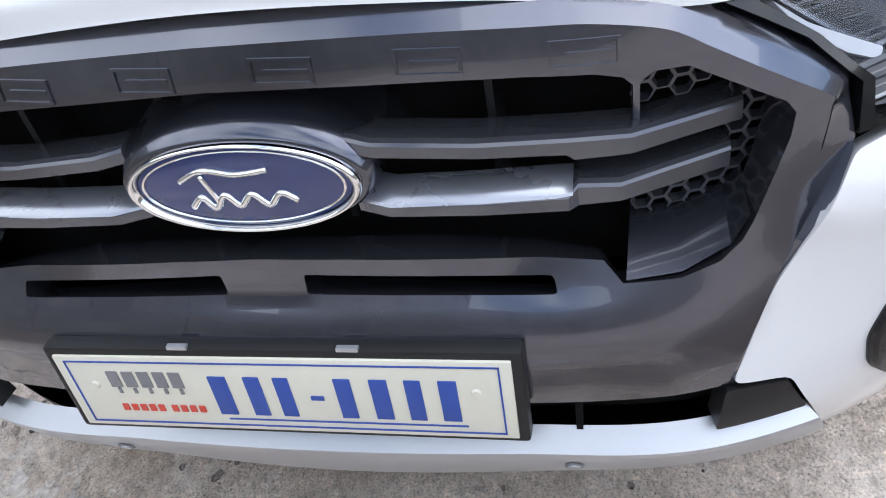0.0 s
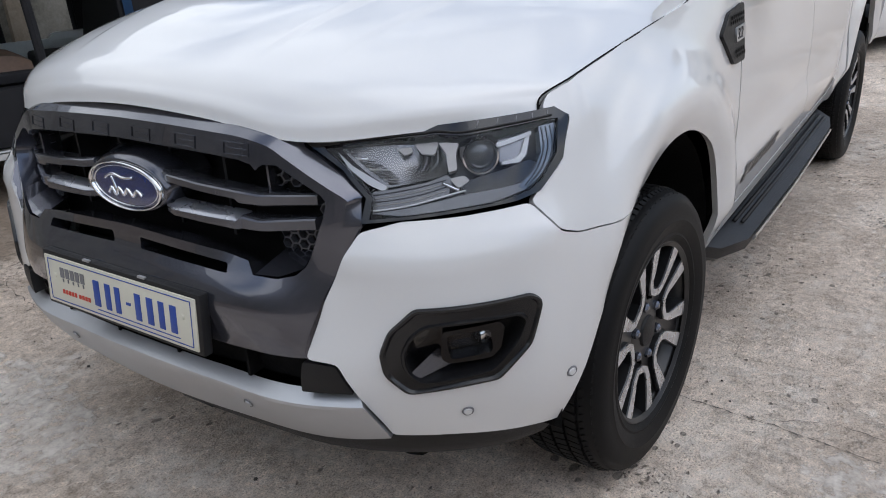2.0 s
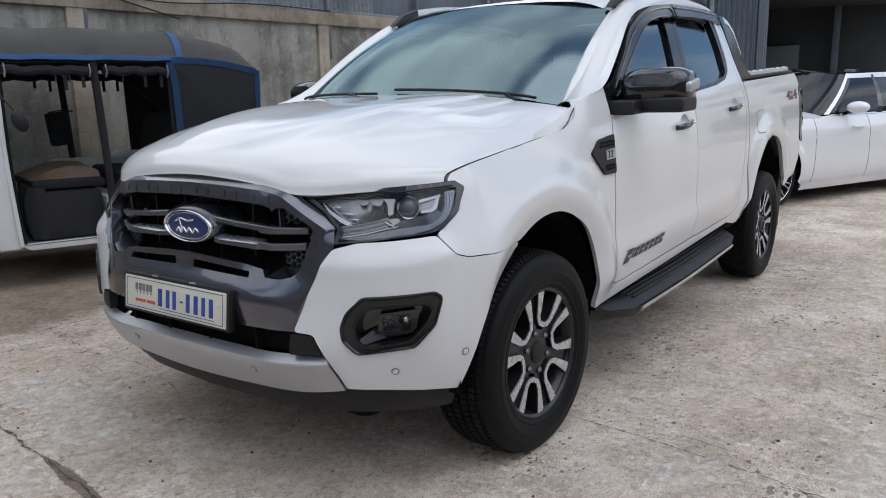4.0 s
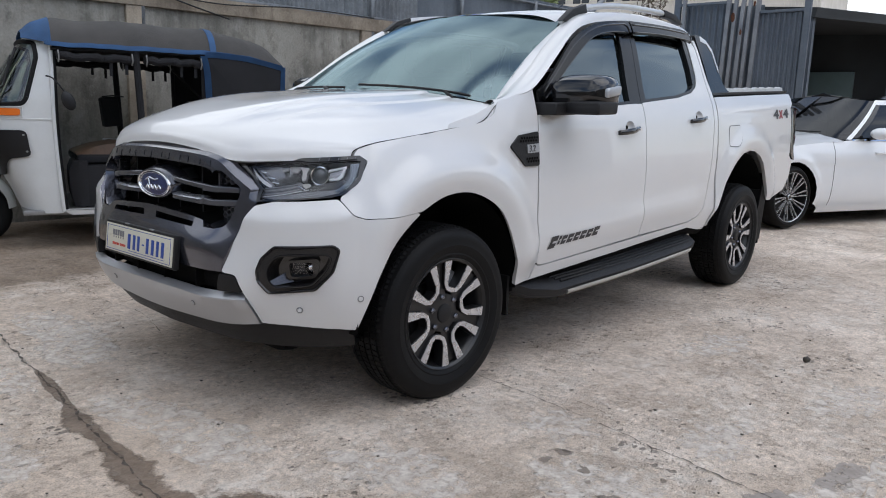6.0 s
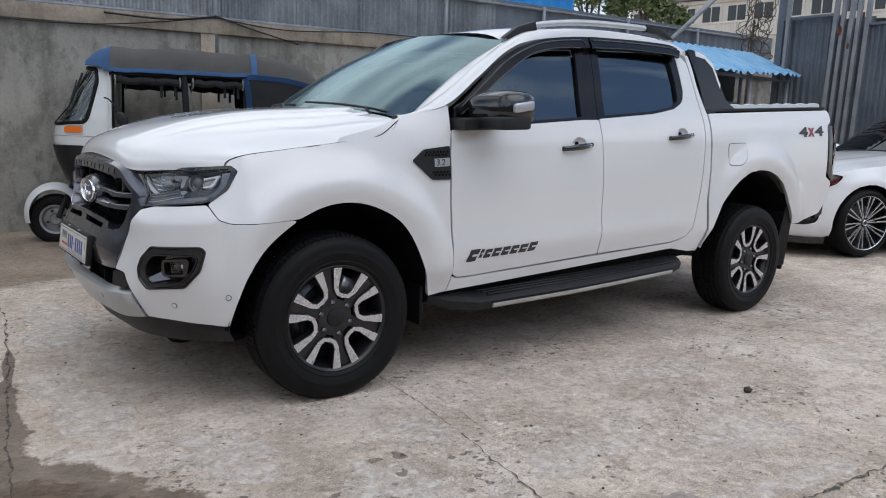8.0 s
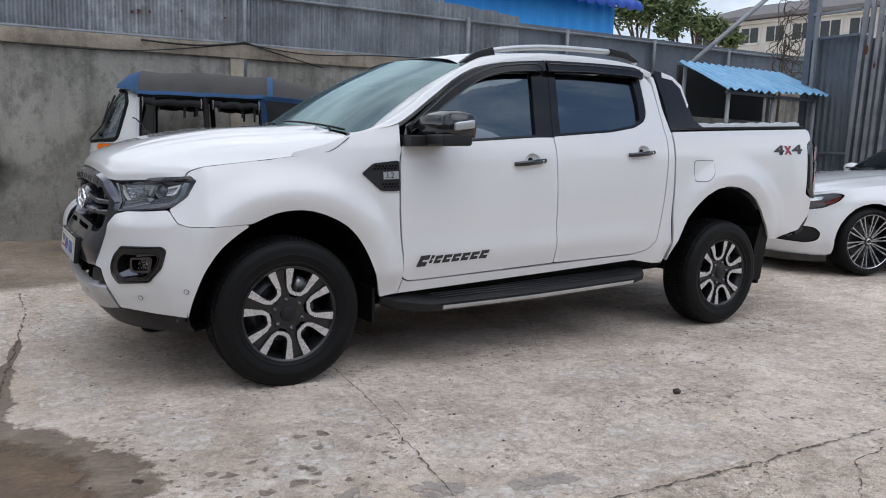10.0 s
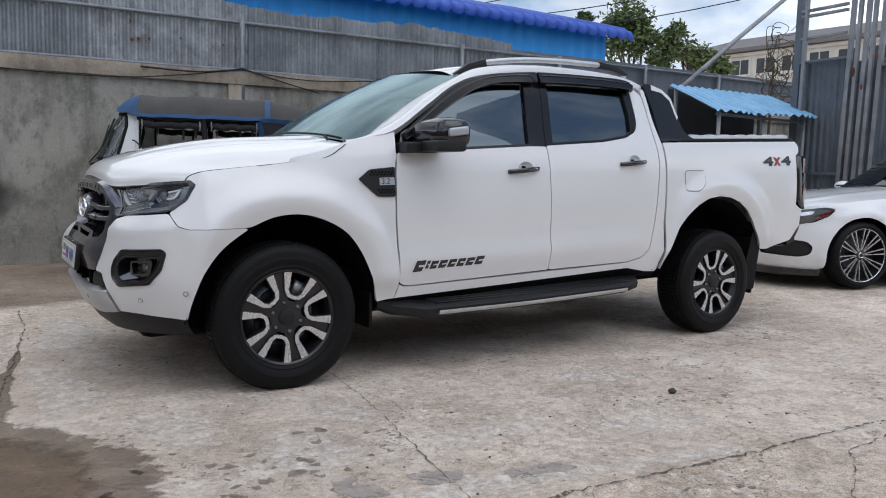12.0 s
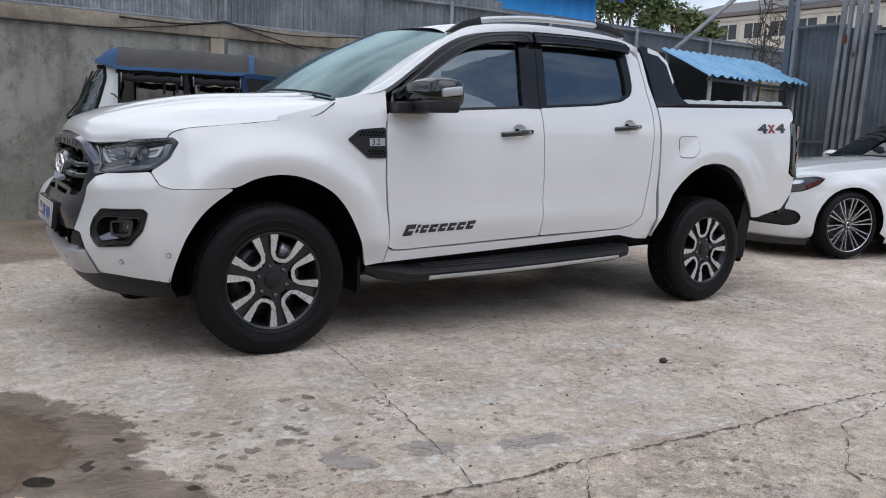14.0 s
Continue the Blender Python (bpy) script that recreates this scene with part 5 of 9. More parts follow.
def wheel(side, x, z, steer=0.0, spin=0.0):
    """y < 0 is the outside."""
    R = .374
    out = lambda r: r if r < .262 else .262 + (r - .262) * (R - .262) / (.3875 - .262)
    bm = bmesh.new()
    spin_profile(bm, [(.226, -.104), (.236, -.112), (.2405, -.110), (.241, -.100), (.230, -.090), (.219, -.05), (.208, .05), (.225, .11)], 72)
    w = part("wheel", bm, "alloy_dark", truck, "machined alloy wheel with dark pockets")
    bm = bmesh.new()
    spin_profile(bm, [(out(r), y) for r, y in [(.233, -.100), (.240, -.111), (.256, -.120), (.262, -.1185), (.285, -.127), (.300, -.1300), (.304, -.1285), (.325, -.129), (.345, -.125), (.358, -.119), (.370, -.108), (.376, -.098), (.3775, -.06), (.378, 0), (.3775, .06), (.376, .098), (.370, .108), (.350, .122), (.300, .130), (.240, .118)]], 96)
    tyre = part("tyre", bm, "rubber", w, "black road tyre")
    bm = bmesh.new()
    tread(bm, R, .265)
    part("tyre_tread", bm, "rubber", w, smooth=False)
    bm = bmesh.new()
    spin_profile(bm, [(.0, -.01), (.09, -.012), (.15, -.03), (.152, -.02), (.20, .0), (.215, .02)], 40)
    part("brake_disc", bm, "disc_metal", w)
    bm = bmesh.new()
    a = np.linspace(.35, 1.25, 10)
    loft(bm, [[(.115 * math.cos(t), -.045, .115 * math.sin(t)), (.185 * math.cos(t), -.05, .185 * math.sin(t)), (.19 * math.cos(t), -.02, .19 * math.sin(t)), (.115 * math.cos(t), -.02, .115 * math.sin(t))] for t in a], cap=True)
    part("brake_caliper", bm, "satin_silver", w)
    # dark rim web behind the machined faces
    bm = bmesh.new()
    spin_profile(bm, [(.0, -.085), (.06, -.086), (.082, -.080), (.088, -.066), (.085, -.03)], 48)
    part("hub", bm, "alloy_dark", w)

    def loop_spoke(base, grow, thick, y_off):
        """A U of two arms that meet near the hub, its open end on the rim."""
        half = [(.0205, .2215, .0720, -.1055), (.0195, .2050, .0675, -.1045), (.0140, .1560, .0530, -.1000), (.0110, .1280, .0445, -.0965), (.0095, .1060, .0270, -.0945), (.0098, .1015, .0, -.0940)]
        half = [(h * .96, a, b, y) for h, a, b, y in half]
        path = half + [(h, a, -b, y) for h, a, b, y in half[-2::-1]]
        c, s = math.cos(base), math.sin(base)
        rows = []
        for k, (h, a, b, y) in enumerate(path):
            a0, b0 = path[max(k - 1, 0)][1:3]
            a1, b1 = path[min(k + 1, len(path) - 1)][1:3]
            d = math.hypot(a1 - a0, b1 - b0)
            na, nb = -(b1 - b0) / d, (a1 - a0) / d
            row = []
            for w_, dy in ((-h - grow, 0), (h + grow, 0), (h + grow - .001, thick), (-h - grow + .001, thick)):
                aa, bb = a + na * w_, b + nb * w_
                row.append((aa * c - bb * s, y + y_off + dy, aa * s + bb * c))
            rows.append(row)
        bm = bmesh.new()
        loft(bm, rows, cap=True)
        bmesh.ops.recalc_face_normals(bm, faces=bm.faces)
        return bm

    for k in range(6):
        base = radians(-90 + spin) + k * math.pi / 3
        part("spoke_face", loop_spoke(base, 0, .004, 0), "alloy", w, "bright machined spoke face", sharp=25)
        part("spoke", loop_spoke(base, .002, .050, .004), "alloy_dark", w, sharp=25)
        # dark panel across the open gap between two loops, standing in for shade
        bm = bmesh.new()
        rows = []
        for r, h, y in ((.06, .028, -.080), (.10, .024, -.080), (.14, .026, -.082), (.19, .034, -.086), (.226, .040, -.090)):
            a = base + math.pi / 6
            cc, tt = Vector((r * math.cos(a), y, r * math.sin(a))), Vector((-math.sin(a), 0, math.cos(a)))
            rows.append([tuple(cc - tt * h), tuple(cc + tt * h), tuple(cc + tt * h + Vector((0, .03, 0))), tuple(cc - tt * h + Vector((0, .03, 0)))])
        loft(bm, rows, cap=True)
        bmesh.ops.recalc_face_normals(bm, faces=bm.faces)
        part("spoke_web", bm, "alloy_dark", w, sharp=25)
        # wheel nut in the gap between two loops
        bm = bmesh.new()
        a = base + math.pi / 6
        spin_profile(bm, [(.0, -.092), (.007, -.091), (.0125, -.085), (.0135, -.066)], 6, centre=(.074 * math.cos(a), -.006, .074 * math.sin(a)))
        part("wheel_nut", bm, "satin_grey", w)
    bm = bmesh.new()
    spin_profile(bm, [(.0, -.0975), (.030, -.097), (.040, -.093), (.043, -.084)], 32)
    part("hub_cap", bm, "black_plastic", w)
    bm = bmesh.new()
    spin_profile(bm, [(.2350, -.1115), (.2360, -.1128), (.2375, -.1130), (.2382, -.1115)], 72)
    part("rim_edge", bm, "alloy_dark", w)
    w.matrix_basis = pose(x, -side * .797, z, 0, 0, steer + (0 if side > 0 else 180))
    return w


for x, z, steer, spin in ((.012, .361, -2, -18), (3.226, .379, 0, 12)):
    for side in (1, -1):
        wheel(side, x, z, steer, spin)

# ---- trim, mirrors, handles, steps and rails of the pickup ----
def bar_text(bm, glyphs, height, slant, place):
    """Plain slanted strokes in place of a name: a list of strokes (x0, z0, x1, z1, half width)."""
    for x0, z0, x1, z1, w in glyphs:
        d = np.array([x1 - x0, z1 - z0])
        n = np.array([-d[1], d[0]]) / (np.linalg.norm(d) + 1e-9) * w
        q = np.array([(x0 - n[0], z0 - n[1]), (x1 - n[0], z1 - n[1]), (x1 + n[0], z1 + n[1]), (x0 + n[0], z0 + n[1])])
        q[:, 0] += slant * q[:, 1]
        p = place(q)
        f = bm.faces.new([bm.verts.new(tuple(v)) for v in p])
        if f.normal.y > 0:
            f.normal_flip()


for s in (1, -1):
    m = np.array([1, s, 1])
    on = lambda q, lift=.002: (body(q[:, 0], q[:, 1]) + np.array([0, -lift, 0])) * m
    # door handles in their dished grips
    for (x0, x1, z0, z1), par in (((1.329, 1.551, 1.060, 1.075), front_doors), ((2.227, 2.450, 1.098, 1.112), rear_doors)):
        bm = bmesh.new()
        t = np.linspace(0, 1, 11)
        xs, zs = x0 + (x1 - x0) * t, z0 + (z1 - z0) * t
        y = -body(xs, zs)[:, 1] + .008 + .022 * np.sin(np.pi * np.clip(t * 1.15, 0, 1)) ** .5
        h = .013 + .003 * np.sin(np.pi * t)
        rings = []
        for k in range(11):
            rings.append([(xs[k], -(y[k] + .011 * math.cos(a)) * s, zs[k] + h[k] * math.sin(a)) for a in np.linspace(0, 2 * math.pi, 10, endpoint=False)])
        loft(bm, rings, cap=True)
        bmesh.ops.recalc_face_normals(bm, faces=bm.faces)
        hd = tpart("door_handle", bm, "gloss_black", par[s < 0], "black door handle")
        bm = bmesh.new()
        c = GRIPS[par is rear_doors]

        def dish(u, z, c=c):
            r = ((u - c[0]) / GRIP_A) ** 2 + ((z - c[1]) / GRIP_B) ** 2
            return body(u, z) + np.stack([0 * u, .024 * np.clip(1 - r, 0, 1) ** .7 + .0005, 0 * u], -1)

        patch(bm, dish, grip_ring(c), mirror=s < 0, rim=0, step=.010)
        tpart("grip_dish", bm, "white_paint", par[s < 0])
        bm = bmesh.new()
        q = np.array([(x1 - .030, z1 - .002)])
        p = body(q[:, 0], q[:, 1])[0]
        spin_profile(bm, [(.0, -.034), (.006, -.034), (.007, -.030), (.007, -.02)], 12, centre=(p[0], p[1] + 0, p[2]))
        for v in bm.verts:
            v.co.y *= s
        tpart("lock_barrel", bm, "chrome", hd)

    # fender vent
    bm = bmesh.new()
    patch(bm, body, rounded([(.371, 1.032), (.434, 1.080), (.580, 1.092), (.584, .937), (.480, .940)], .012, 3), mirror=s < 0, off=.010, rim=.012, step=.02)
    vent = tpart("fender_vent", bm, "black_plastic", fenders[s < 0], "black fender vent with a small plate")
    for poly in ([(.425, 1.068), (.570, 1.078), (.571, 1.050), (.412, 1.045)], [(.462, .985), (.574, .985), (.576, .952), (.488, .953)]):
        bm = bmesh.new()
        for k in range(7):
            for j in range(2):
                u, z = poly[0][0] + .012 + k * .0195 + j * .009, poly[3][1] + .009 + j * .013
                if inside(np.array([(u, z)]), poly)[0]:
                    ring = np.array([(u + .0075 * math.cos(a), z + .0062 * math.sin(a)) for a in [math.pi / 3 * n for n in range(6)]])
                    p = on(ring, .0125)
                    bm.faces.new([bm.verts.new(tuple(v)) for v in p])
        tpart("vent_mesh", bm, "liner_black", vent, smooth=False)
    bm = bmesh.new()
    patch(bm, body, [(.487, 1.036), (.574, 1.038), (.575, .999), (.488, .998)], mirror=s < 0, off=.014, rim=.005, step=.03)
    vent_plate = tpart("vent_plate", bm, "satin_silver", vent, "silver plate reading 3.2")
    if s > 0:
        font = bpy.data.curves.new("vent_number", "FONT")
        font.body, font.size, font.extrude, font.align_x, font.align_y = "3.2", .042, .0008, "CENTER", "CENTER"
        tmp = bpy.data.objects.new("vent_number", font)
        scene.collection.objects.link(tmp)
        me = bpy.data.meshes.new_from_object(tmp.evaluated_get(bpy.context.evaluated_depsgraph_get()))
        bpy.data.objects.remove(tmp)
        bm = bmesh.new()
        bm.from_mesh(me)
        c = body(np.array(.522), np.array(1.018))
        bmesh.ops.transform(bm, matrix=Matrix.Translation((c[0], c[1] - .0152, c[2])) @ Matrix.Rotation(radians(90), 4, "X"), verts=bm.verts)
        tpart("vent_number", bm, "decal_dark", vent_plate, smooth=False)

    # door decal: slanted marks of plain strokes
    x = 0.0
    for k, (wide, tall, low) in enumerate(((.060, .062, -.010), (.020, .044, .004), (.044, .044, .0), (.050, .044, .0), (.050, .044, .0), (.050, .044, .0), (.052, .044, .0), (.054, .048, .0))):
        strokes = [(x, low + tall * .80, x + wide, low + tall * .80, tall * .20), (x, low + tall * .22, x + wide * .96, low + tall * .22, tall * .20), (x, low + tall * .5, x + wide * .40, low + tall * .5, tall * .14)]
        x += wide + .0100
        bm = bmesh.new()
        bar_text(bm, strokes, .05, .35, lambda q: on(np.stack([.700 + q[:, 0], .538 + q[:, 1] + .008 * q[:, 0]], 1), .0022))
        tpart("door_decal", bm, "decal_dark", front_doors[s < 0], "black slanted decal block", smooth=False)

    # bed side sticker, reading 4x4
    for sign, u0, u1, z0, z1, mt in (("4", 3.690, 3.812, 1.078, 1.148, "decal_dark"), ("x", 3.812, 3.905, 1.080, 1.143, "decal_red"), ("4", 3.905, 4.030, 1.082, 1.152, "decal_dark")):
        font = bpy.data.curves.new("bed_sticker", "FONT")
        font.body, font.size, font.offset = sign, .1, .004
        tmp = bpy.data.objects.new("bed_sticker", font)
        scene.collection.objects.link(tmp)
        me = bpy.data.meshes.new_from_object(tmp.evaluated_get(bpy.context.evaluated_depsgraph_get()))
        bpy.data.objects.remove(tmp)
        bm = bmesh.new()
        bm.from_mesh(me)
        q = np.array([v.co[:2] for v in bm.verts])
        lo, hi = q.min(0), q.max(0)
        q = (q - lo) / (hi - lo) * np.array([u1 - u0, z1 - z0]) + np.array([u0, z0])
        if s < 0:
            q[:, 0] = u0 + u1 - q[:, 0]
        for v, w in zip(bm.verts, on(q, .0024)):
            v.co = tuple(w)
        tpart("bed_sticker", bm, mt, bedsides[s < 0], "grey and red sticker reading 4x4", smooth=False)

    # wing mirror
    bm = bmesh.new()
    cx = [(.705, .10, .02), (.72, .14, .062), (.75, .165, .080), (.80, .172, .086), (.85, .168, .085), (.878, .155, .078), (.885, .135, .066)]
    rings = []
    for x, wy, hz in cx:
        ring = []
        for a in np.linspace(0, 2 * math.pi, 28, endpoint=False):
            c_, s_ = math.cos(a), math.sin(a)
            e = 2 / 3.4
            yy, zz = wy * .80 * math.copysign(abs(c_) ** e, c_), hz * math.copysign(abs(s_) ** e, s_)
            zz *= 1 - .22 * (yy > 0) * 0
            zc = 1.258 + .004
            ring.append((x + .030 * yy / .14, -s * (1.010 - yy * -1 + .0), zc + zz))
        rings.append(ring)
    loft(bm, rings, cap=True)
    for v in bm.verts:
        v.co.y = v.co.y
    bmesh.ops.recalc_face_normals(bm, faces=bm.faces)
    mirror = tpart("wing_mirror", bm, "gloss_black", front_doors[s < 0], "gloss black wing mirror with a clear indicator")
    bm = bmesh.new()
    box(bm, .700, .878, .895, 1.150, 1.168, 1.228, .018, seg=3)
    box(bm, .615, .80, .815, .98, 1.164, 1.222, .014, seg=3)
    for v in bm.verts:
        v.co.y *= -s
    bmesh.ops.recalc_face_normals(bm, faces=bm.faces)
    tpart("mirror_foot", bm, "black_plastic", mirror)
    bm = bmesh.new()
    patch(bm, body, [(.625, 1.172), (.79, 1.180), (.79, 1.225), (.70, 1.30), (.65, 1.275), (.632, 1.23)], mirror=s < 0, off=.004, rim=.015, step=.03)
    tpart("mirror_sail", bm, "gloss_black", front_doors[s < 0])
    bm = bmesh.new()
    box(bm, .768, .886, 1.105, 1.157, 1.246, 1.290, .014, seg=3)
    for v in bm.verts:
        v.co.x += .0
        v.co.y *= -s
        v.co.z += (v.co.x - .80) * .12
    bmesh.ops.recalc_face_normals(bm, faces=bm.faces)
    tpart("indicator", bm, "satin_silver", mirror, "clear silver indicator lens")
    bm = bmesh.new()
    q = [(.893 + .010 * abs(math.sin(a)) * 0, -s * (1.020 + .105 * math.cos(a)), 1.262 + .060 * math.sin(a)) for a in np.linspace(0, 2 * math.pi, 24, endpoint=False)]
    bm.faces.new([bm.verts.new(p) for p in q])
    tpart("mirror_glass", bm, "chrome", mirror)

    # side step: deck with ribs, silver edge
    bm = bmesh.new()
    st = [(.52, .860, .385), (.60, .905, .352), (.78, .945, .322), (1.5, .952, .312), (2.30, .945, .315), (2.42, .920, .328), (2.46, .870, .345)]
    rings = []
    for x, w, zt in st:
        rings.append([(x, -s * .700, zt + .072), (x, -s * .80, zt + .058), (x, -s * (w - .03), zt + .018), (x, -s * w, zt), (x, -s * (w - .008), zt - .036), (x, -s * (w - .05), zt - .052), (x, -s * .72, zt - .030)])
    loft(bm, rings, cap=True)
    bmesh.ops.recalc_face_normals(bm, faces=bm.faces)
    step = tpart("side_step", bm, "black_plastic", None, "ribbed black side step with a silver edge", sharp=30)
    for k in range(5):
        bm = bmesh.new()
        y = .815 + k * .022
        tube(bm, [(x, -s * y, z + .0595 - (y - .80) * .345) for x, z in ((.78 + .02 * k, .322), (1.5, .312), (2.36, .316))], .0075, 6)
        tpart("step_rib", bm, "black_plastic", step)
    bm = bmesh.new()
    rings = []
    for x, w, zt in smooth_line([(.86, .9475, .320), (1.5, .952, .312), (2.30, .945, .315)], 8):
        rings.append([(x, -s * (w + .004), zt - .010), (x, -s * (w + .006), zt - .020), (x, -s * (w - .003), zt - .034), (x, -s * (w - .012), zt - .020)])
    loft(bm, rings, cap=True)
    bmesh.ops.recalc_face_normals(bm, faces=bm.faces)
    tpart("step_edge", bm, "brushed_silver", step, "brushed silver step edge")
    bm = bmesh.new()
    for x in (.85, 1.55, 2.2):
        box(bm, x, x + .06, -s * .55, -s * .75, .30, .34, .006)
    tpart("step_bracket", bm, "liner_black", step)
    # dark sill underside
    bm = bmesh.new()
    loft(bm, [[(x, -s * .885, z), (x, -s * .84, z - .05), (x, -s * .60, z - .07)] for x, z in ((.52, .40), (1.4, .412), (2.4, .42), (2.62, .39))], closed=False)
    tpart("sill_underside", bm, "liner_black")

    # roof rail
    bm = bmesh.new()
    path = smooth_line([(1.110, -.648, 1.632), (1.19, -.650, 1.680), (1.311, -.655, 1.716), (1.543, -.660, 1.746), (1.812, -.662, 1.760), (2.25, -.652, 1.760), (2.38, -.648, 1.745), (2.495, -.642, 1.700)], 5)
    rings = []
    n = len(path)
    for i, (x, y, z) in enumerate(path):
        d = 1 - abs(2 * i / (n - 1) - 1)
        h, w = .013 + .004 * min(1, d * 3), .016
        rings.append([(x, s * (y + w * math.cos(a)), z - .012 + h * math.sin(a)) for a in np.linspace(0, 2 * math.pi, 10, endpoint=False)])
    loft(bm, rings, cap=True)
    bmesh.ops.recalc_face_normals(bm, faces=bm.faces)
    rail = tpart("roof_rail", bm, "brushed_silver", None, "silver roof rail with dark feet")
    for poly in ([(1.095, 1.628), (1.19, 1.690), (1.315, 1.726), (1.330, 1.680), (1.25, 1.668), (1.14, 1.625)], [(2.235, 1.768), (2.385, 1.752), (2.505, 1.695), (2.46, 1.690), (2.36, 1.715), (2.24, 1.725)]):
        bm = bmesh.new()
        prism(bm, poly, -s * .672, -s * .632, .006)
        tpart("rail_foot", bm, "black_plastic", rail)

    # bed: sail panel, capping, tail lamp, mud flap
    sail = [(2.592, 1.640), (2.63, 1.640), (2.70, 1.628), (2.775, 1.612), (2.85, 1.555), (2.915, 1.33), (2.965, 1.292), (3.02, 1.270), (2.80, 1.250), (2.655, 1.244), (2.640, 1.44), (2.61, 1.56)]
    bm = bmesh.new()
    fn = lambda x, z: np.stack([x, -(.845 - .34 * np.clip(z - 1.25, 0, 1) - .05 * np.clip(x - 2.65, 0, 1)) + 0 * x, z], -1)
    patch(bm, fn, rounded(sail, .02, 3), mirror=s < 0, rim=.08, step=.04)
    tpart("sail_panel", bm, "visor_black", None, "glossy black sail panel behind the cab")
    bm = bmesh.new()
    fn2 = lambda x, z: fn(x, z) + np.stack([0 * x, -.003 + 0 * x, 0 * x], -1)
    patch(bm, fn2, [(2.672, 1.634), (2.77, 1.610), (2.85, 1.552), (2.885, 1.42), (2.87, 1.40), (2.835, 1.53), (2.765, 1.585), (2.665, 1.60)], mirror=s < 0, rim=.07, step=.04)
    tpart("sail_cap", bm, "white_paint", None, "white edge of the sail panel")
    bm = bmesh.new()
    rings = [[(x, -s * (.835 + .012 * (k < 2)), 1.245 + .022 * (x - 2.66) / 1.5 + .008), (x, -s * .840, 1.268 + .020 * (x - 2.66) / 1.5), (x, -s * .790, 1.272 + .020 * (x - 2.66) / 1.5), (x, -s * .775, 1.24)] for k, x in enumerate(np.linspace(2.66, 4.13, 12))]
    loft(bm, rings, cap=True)
    bmesh.ops.recalc_face_normals(bm, faces=bm.faces)
    tpart("bed_capping", bm, "black_plastic")
    bm = bmesh.new()
    rings = []
    for x in np.linspace(2.98, 4.10, 40):
        bump = .006 if (x * 6) % 1 < .5 else 0
        z = 1.275 + .016 * (x - 2.98) / 1.1 + bump
        rings.append([(x, -s * .815, z - .01), (x, -s * .812, z + .018), (x, -s * .785, z + .022), (x, -s * .775, z - .01)])
    loft(bm, rings, cap=True)
    bmesh.ops.recalc_face_normals(bm, faces=bm.faces)
    tpart("cover_rail", bm, "brushed_silver", None, "silver roller cover rail on the bed")
    # tail lamp wraps the corner
    bm = bmesh.new()
    rows = []
    for z in np.linspace(.745, 1.152, 15):
        w = -float(body(np.array(4.10), np.array(z))[1])
        t = max(0, (.84 - z) / .095)
        b = .012 * math.sin(math.pi * min(1, (z - .745) / .407))
        rows.append([(4.100 + .085 * t * t, -s * (w + .003), z), (4.150 + .055 * t, -s * (w + .008), z), (4.205 + b + .01 * t, -s * (w - .006), z), (4.258 + b - .035 * t, -s * (w - .050), z), (4.262 + b - .035 * t, -s * (w - .15), z), (4.18, -s * (w - .17), z)])
    loft(bm, rows, closed=False)
    bmesh.ops.recalc_face_normals(bm, faces=bm.faces)
    tail = tpart("tail_lamp", bm, "gloss_black", None, "dark smoked tail lamp")
    for z0, z1, mt in ((1.035, 1.135, "lamp_pink"), (.945, 1.025, "lamp_housing"), (.865, .935, "lamp_red")):
        bm = bmesh.new()
        w = -float(body(np.array(4.10), np.array((z0 + z1) / 2))[1])
        loft(bm, [[(4.172, -s * (w + .009), z), (4.209 + q, -s * (w - .001), z), (4.266 + q, -s * (w - .048), z), (4.271 + q, -s * (w - .13), z)] for z, q in ((z0, .008), ((z0 + z1) / 2, .011), (z1, .008))], closed=False)
        tpart("tail_lens", bm, mt, tail)
    # black corner of the rear bumper
    bm = bmesh.new()
    line = smooth_line([(4.235, .668), (4.238, .62), (4.215, .565), (4.165, .515), (4.10, .485), (4.02, .470)], 5)
    loft(bm, [[(x, -s * .862, z), (x + .048, -s * .840, z - .012), (x + .052, -s * .55, z - .012), (x, -s * .55, z)] for x, z in line], cap=True)
    bmesh.ops.recalc_face_normals(bm, faces=bm.faces)
    tpart("bumper_corner", bm, "black_plastic", None, "black rear bumper corner")
    bm = bmesh.new()
    prism(bm, [(3.575, .17), (3.66, .17), (3.705, .47), (3.62, .60), (3.56, .40)], -s * .905, -s * .895)
    box(bm, 3.62, 3.645, -s * .905, -s * .66, .14, .55, .006)
    tpart("mud_flap", bm, "rubber")
    bm = bmesh.new()
    box(bm, .47, .49, -s * .86, -s * .62, .24, .43, .006)
    tpart("mud_flap", bm, "rubber")

# tailgate, bed floor and rear bumper
bm = bmesh.new()
box(bm, 4.155, 4.20, -.80, .80, .62, 1.255, .02)
tpart("tailgate", bm, "white_paint", None, "white tailgate")
bm = bmesh.new()
box(bm, 2.68, 4.16, -.78, .78, 1.205, 1.245, .01)
tpart("bed_cover", bm, "black_plastic", None, "black roller cover over the bed")
bm = bmesh.new()
rows = []
for y in np.linspace(-.90, .90, 19):
    k = abs(y) / .90
    x = 4.31 - .16 * k**4
    rows.append([(x - .12, y, .64 - .10 * k**6), (x - .01, y, .64), (x, y, .60), (x - .01, y, .50), (x - .10, y, .47)])
loft(bm, rows, closed=True, cap=True)
bmesh.ops.recalc_face_normals(bm, faces=bm.faces)
tpart("rear_bumper", bm, "black_plastic", None, "black rear step bumper")
bm = bmesh.new()
